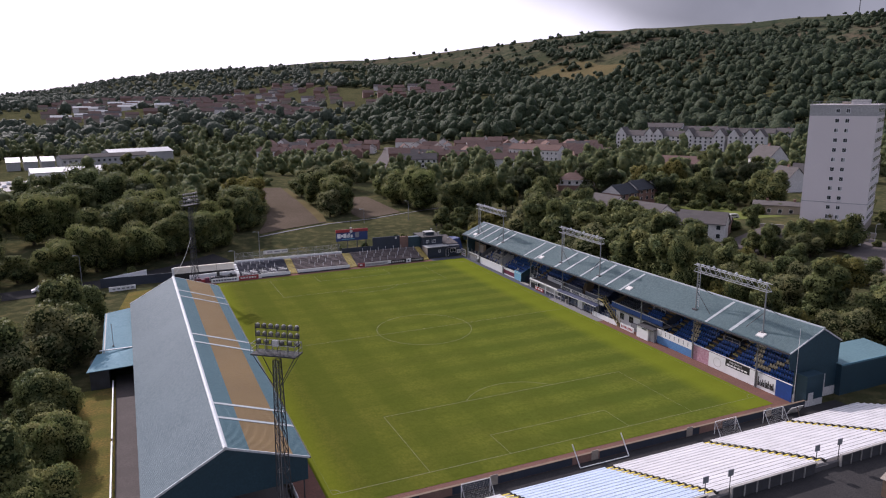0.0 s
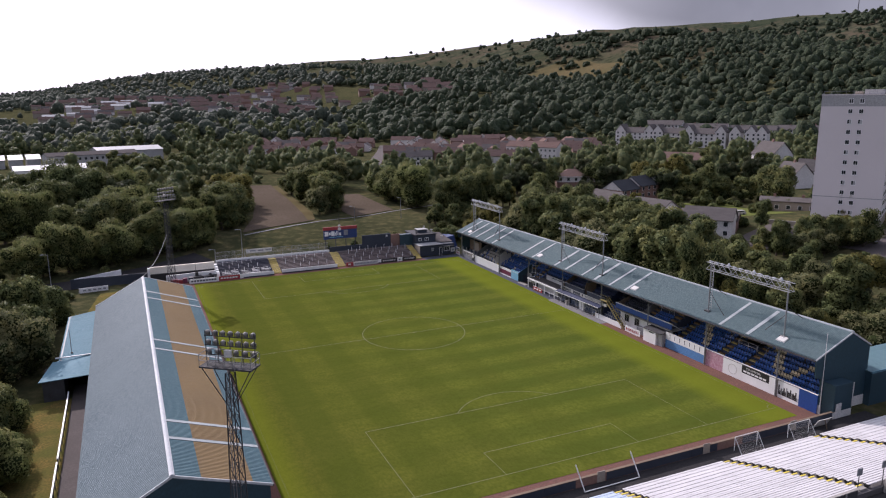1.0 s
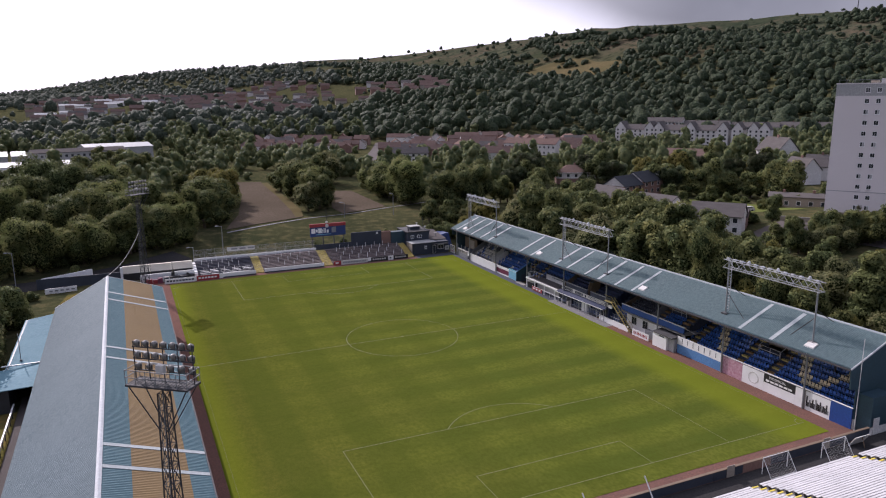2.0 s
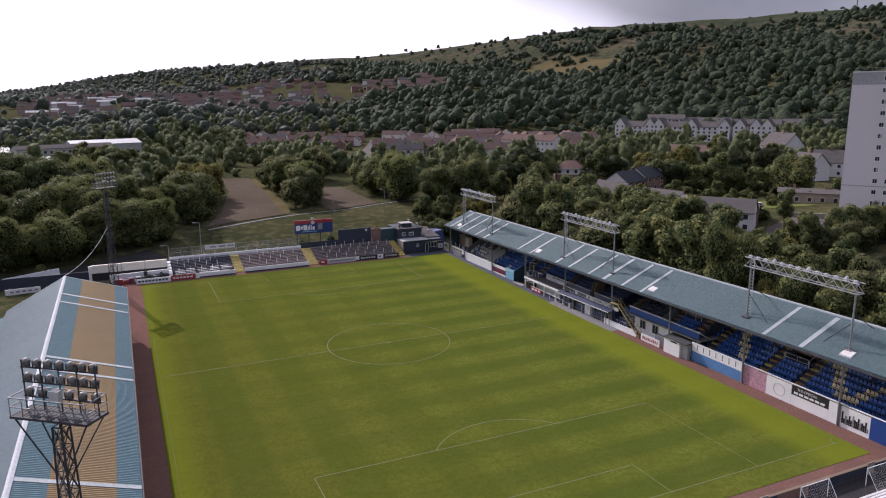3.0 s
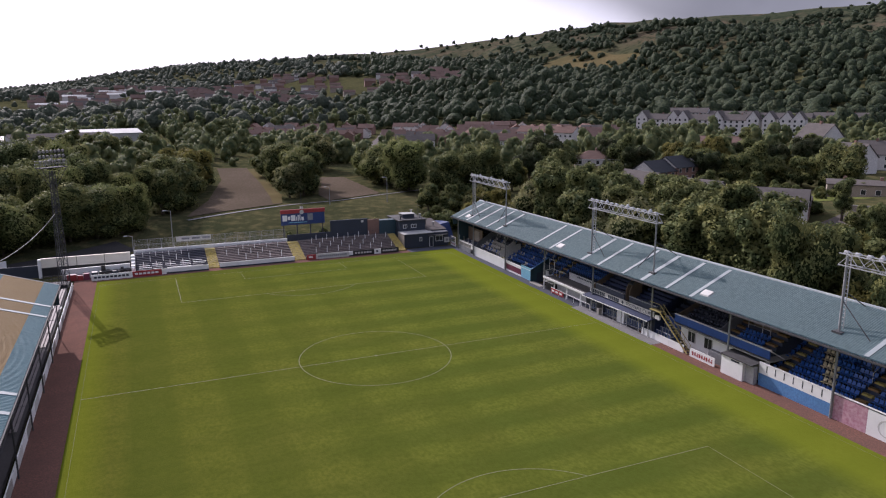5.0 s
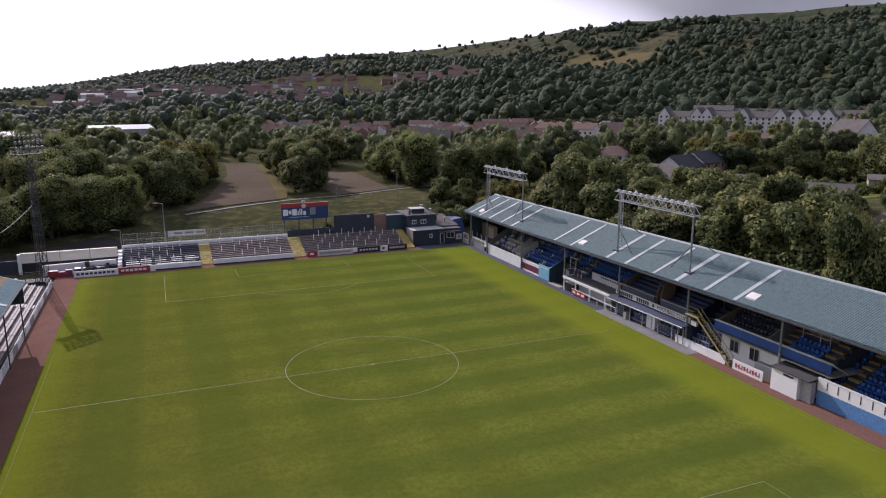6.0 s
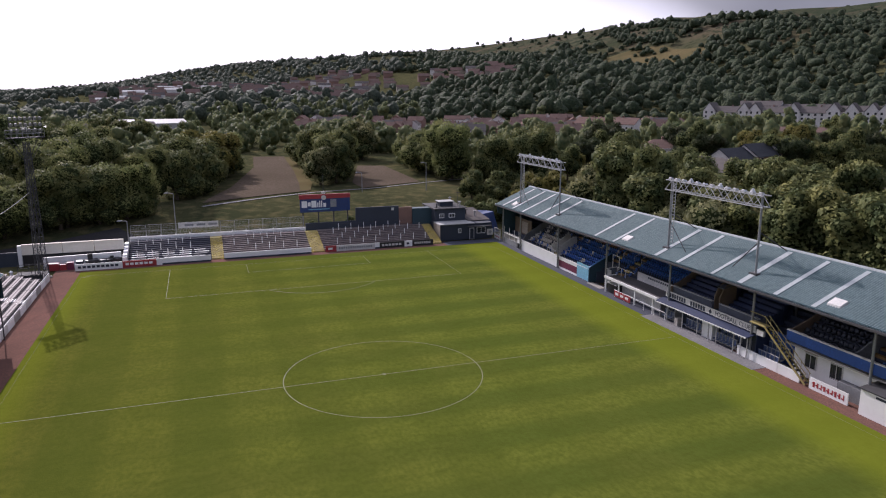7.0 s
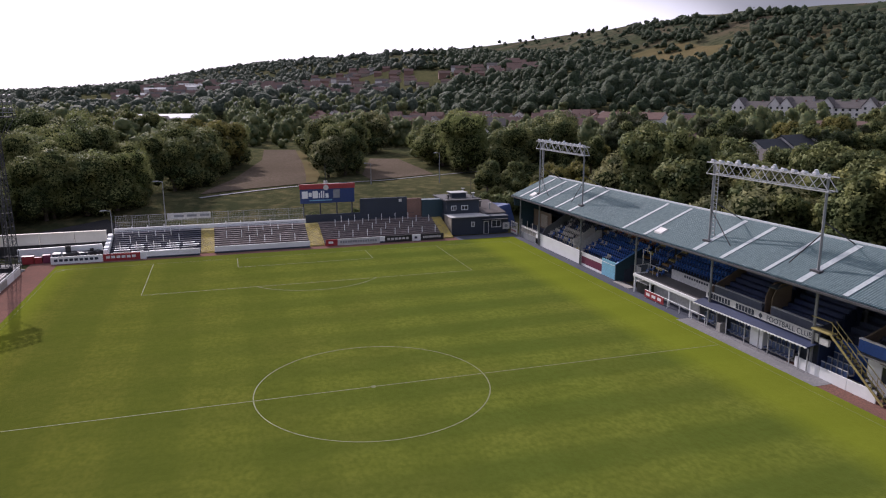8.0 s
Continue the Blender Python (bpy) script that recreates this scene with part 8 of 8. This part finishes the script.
# gardens and scrub between the houses
for k in range(120):
    x, y = tr.uniform(86, 160), tr.uniform(52, 160)
    if min(math.hypot(x - hx, y - hy) for hx, hy in ((101, 128), (101, 122), (102, 107), (102, 101), (101, 85), (108, 79), (121, 147), (131, 150), (142, 152), (154, 102), (148, 108), (160, 96), (135, 84), (142, 76), (138, 90), (129, 102))) > 9.5:
        plant(tr.choice((4, 4, 0, 5, 4, 4)), x, y, tr.uniform(0.35, 0.8))
# bushes along the road side of the left stand
belt(-72, 101, -58, 104, 5, 1.5, (4, 4), 0.5, 0.75)
plant(4, -51, 117.5, 0.6)
belt(30, 121, 48, 125, 6, 2.0, (4, 4), 0.7, 1.0)
belt(44, 112, 62, 128, 9, 3.5, (4, 5, 4), 0.5, 0.85)
belt(40, 132, 64, 146, 10, 5.0, (4, 4, 0), 0.45, 0.8)
belt(8, 126, 34, 134, 7, 3.5, (4,), 0.2, 0.38)


# ---- woods further off ----
def wood_proto(seed, n_leaf, base_v, base_f, size):
    rs = np.random.RandomState(seed)
    lobes = lobes_of(rs, 4.6, 8.6, 4)
    v, f, soft = leaves_on(rs, lobes, n_leaf, size)
    vs, fs, off, ns = [v], [f], len(v), [soft]
    for c, sc in lobes:
        vs.append(base_v * sc * 1.02 * (1 + 0.12 * rs.normal(size=(len(base_v), 1))) + c)
        fs.append(base_f + off)
        ns.append(base_v)
        off += len(base_v)
    return np.concatenate(vs), np.concatenate(fs), np.concatenate(ns)


def wood(name, places, protos, leaf, label, seed):
    rs = np.random.RandomState(seed)
    vs, fs, ns, off = [], [], [], 0
    for x, y, s in places:
        v, f, q = protos[rs.randint(len(protos))]
        a = rs.uniform(0, 2 * np.pi)
        c, sn = np.cos(a), np.sin(a)
        sx, sz = s * rs.uniform(0.8, 1.25), s * rs.uniform(0.75, 1.4)
        w = np.stack([(v[:, 0] * c - v[:, 1] * sn) * sx + x, (v[:, 0] * sn + v[:, 1] * c) * sx + y, v[:, 2] * sz + ground_z(x, y) - 0.4], 1)
        ns.append(np.stack([q[:, 0] * c - q[:, 1] * sn, q[:, 0] * sn + q[:, 1] * c, q[:, 2]], 1))
        vs.append(w), fs.append(f + off)
        off += len(v)
    return tagged(new(name, array_mesh(name, np.concatenate(vs), np.concatenate(fs), leaf, np.concatenate(ns))), label, "woodland", "", "stuff")


def canopy_proto(seed):
    """The rounded, lumpy head of a tree in a closed wood, with a few loose sprays of leaves."""
    rs = np.random.RandomState(seed)
    lumps = rs.normal(size=(9, 3))
    lumps /= np.linalg.norm(lumps, axis=1)[:, None]
    bulge = np.max(np.clip(ICO_V @ lumps.T, 0, 1) ** 5, axis=1)
    v = ICO_V * (0.68 + 0.46 * bulge[:, None] + rs.uniform(-0.08, 0.08, (len(ICO_V), 1))) * np.array([4.9, 4.9, 4.6]) + np.array([0, 0, 4.4])
    face = np.cross(v[ICO_F[:, 1]] - v[ICO_F[:, 0]], v[ICO_F[:, 2]] - v[ICO_F[:, 0]])
    soft = np.zeros_like(v)
    for k in range(3):
        np.add.at(soft, ICO_F[:, k], face)
    soft /= np.linalg.norm(soft, axis=1)[:, None]
    keep = ICO_F[v[ICO_F][:, :, 2].mean(axis=1) > 2.4]
    n = 8
    d = rs.normal(size=(n, 3))
    d[:, 2] = np.abs(d[:, 2])
    d /= np.linalg.norm(d, axis=1)[:, None]
    c = d * np.array([4.7, 4.7, 4.5]) + np.array([0, 0, 4.4])
    tri = (c[:, None, :] + rs.normal(scale=0.75, size=(n, 3, 3))).reshape(-1, 3)
    nrm = np.concatenate([soft, np.repeat(d, 3, axis=0)])
    return np.concatenate([v, tri]), np.concatenate([keep, np.arange(3 * n).reshape(n, 3) + len(v)]), nrm


wr_ = random.Random(8)
def free(x, y):
    """Where no house, street or waste ground is in the way."""
    if near_flats(x, y) or near_flats(x + 12, y + 20):
        return False
    if abs(x - street_x(y)) < 9 and 290 < y < 490:
        return False
    if (-150 < x < -5 and 345 < y < 470) or (-150 < x < -55 and y > 300 and y < 470):
        return False
    return all(abs(x - lx) > 9 or abs(y - ly) > 9 for lx, ly in lots)


mid = []
for _ in range(9000):
    if len(mid) >= 1450:
        break
    az_, d_ = wr_.uniform(-22, 62), math.sqrt(wr_.uniform(225 ** 2, 700 ** 2))
    x, y = HILL_AT[0] + d_ * math.sin(radians(az_)), HILL_AT[1] + d_ * math.cos(radians(az_))
    if not free(x, y) or (-14 < x < 46 and y < 268) or (x > 80 and y < 150) or (x > 60 and d_ < 270):
        continue
    if d_ > 580 and az_ > 18:
        continue
    if 9 < az_ < 37 and 425 < d_ < 580 and wr_.random() > 0.16:
        continue
    if math.hypot(x - 133, y - 194) < 17 or (18 < az_ < 24 and 350 < d_ < 430 and wr_.random() > 0.3):
        continue
    mid.append((x, y, wr_.uniform(0.6, 1.3)))
wood("woodland", mid, [wood_proto(31 + k, 230, ICO1_V, ICO1_F, 0.4) for k in range(5)], LEAFVALLEY, "belts of green trees across the valley", 4)


def wooded(x, y, az_, d_, patch):
    """How likely a tree is to stand at a spot of the far slopes."""
    lo, hi = float(np.interp(az_, TOWN_AZ, TOWN_LO)), float(np.interp(az_, TOWN_AZ, TOWN_HI))
    ridge = float(np.interp(az_, FAR_AZ, FAR_D))
    if 688 < x < 768 and 925 < y < 1150 or 655 < x < 720 and 1085 < y < 1165:
        return 0.02 if patch < 0.3 else 0.3
    if az_ < 25 and d_ < hi:
        return 1.0 if d_ < lo - 25 else (0.40 if patch > 0.18 else 0.06)
    if d_ > 0.93 * ridge:
        return 0.10 if az_ < 8 else 0.03
    if az_ < 8:
        return 0.9
    if az_ < 25:
        return 1.0 if d_ < hi + 170 or patch > 0.10 else 0.04
    edge = float(np.interp(az_, [25, 29, 33, 36, 38, 40, 46, 58], [1250, 1420, 1260, 1200, 1270, 1340, 1400, 1350]))
    if d_ < edge:
        return 1.0 if patch > -0.55 else 0.5
    return 0.95 if patch > float(np.interp(az_, [25, 36, 46, 58], [0.08, 0.12, -0.05, -0.05])) else 0.07


far, cells = [], set()
for _ in range(3000):
    az_, d_ = wr_.uniform(-14, 13), wr_.uniform(1550, 3500)
    if d_ < 0.95 * float(np.interp(az_, FAR_AZ, FAR_D)):
        x, y = HILL_AT[0] + d_ * math.sin(radians(az_)), HILL_AT[1] + d_ * math.cos(radians(az_))
        if az_ < 7 or noise.noise((x / 160, y / 160, 5.0)) > 0.0:
            far.append((x, y, wr_.uniform(0.9, 1.6)))
for _ in range(60000):
    if len(far) >= 12200:
        break
    az_ = wr_.uniform(-20, 20) if wr_.random() < 0.3 else wr_.uniform(18, 59)
    d_ = math.sqrt(wr_.uniform(570 ** 2, 1750 ** 2)) if wr_.random() < 0.85 else wr_.uniform(1500, 3000)
    x, y = HILL_AT[0] + d_ * math.sin(radians(az_)), HILL_AT[1] + d_ * math.cos(radians(az_))
    patch = noise.noise((x / 130, y / 130, 3.0)) + 0.5 * noise.noise((x / 45, y / 45, 7.0))
    cell = (int(x / 5.5), int(y / 5.5))
    if cell in cells or wr_.random() > wooded(x, y, az_, d_, patch) or near_flats(x, y):
        continue
    if az_ < 26 and d_ > 800 and any(abs(x - hx) < 11 and abs(y - hy) < 9 for hx, hy in town):
        continue
    cells.add(cell)
    far.append((x, y, wr_.uniform(0.65, 1.3) if wr_.random() < 0.85 else wr_.choice((wr_.uniform(0.3, 0.6), wr_.uniform(1.4, 1.8)))))
crowns = [canopy_proto(51 + k) for k in range(8)]


# side of the hill whose woods get the haze-tinted leaf
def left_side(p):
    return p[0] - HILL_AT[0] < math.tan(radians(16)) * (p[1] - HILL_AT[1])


wood("hill_woodland", [p for p in far if not left_side(p)], crowns, LEAFFAR, "dark closed broadleaf woods on the hillside", 6)
wood("hill_woodland", [p for p in far if left_side(p)], crowns, LEAFHAZED, "grey-green hazed woods round the hillside streets", 7)

# the patterns themselves stand among the trees of the left belt
for k, (x, y) in enumerate(((-66, 12), (-78, 30), (-84, 44), (-68, 46), (-60.5, 22), (-100, 60), (-96, 40), (-98, 80), (-92, 52), (-67, -6), (-70, 28))):
    KINDS[k].matrix_basis = pose(x, y, ground_z(x, y) - 0.1, 0, 0, 40 * k)
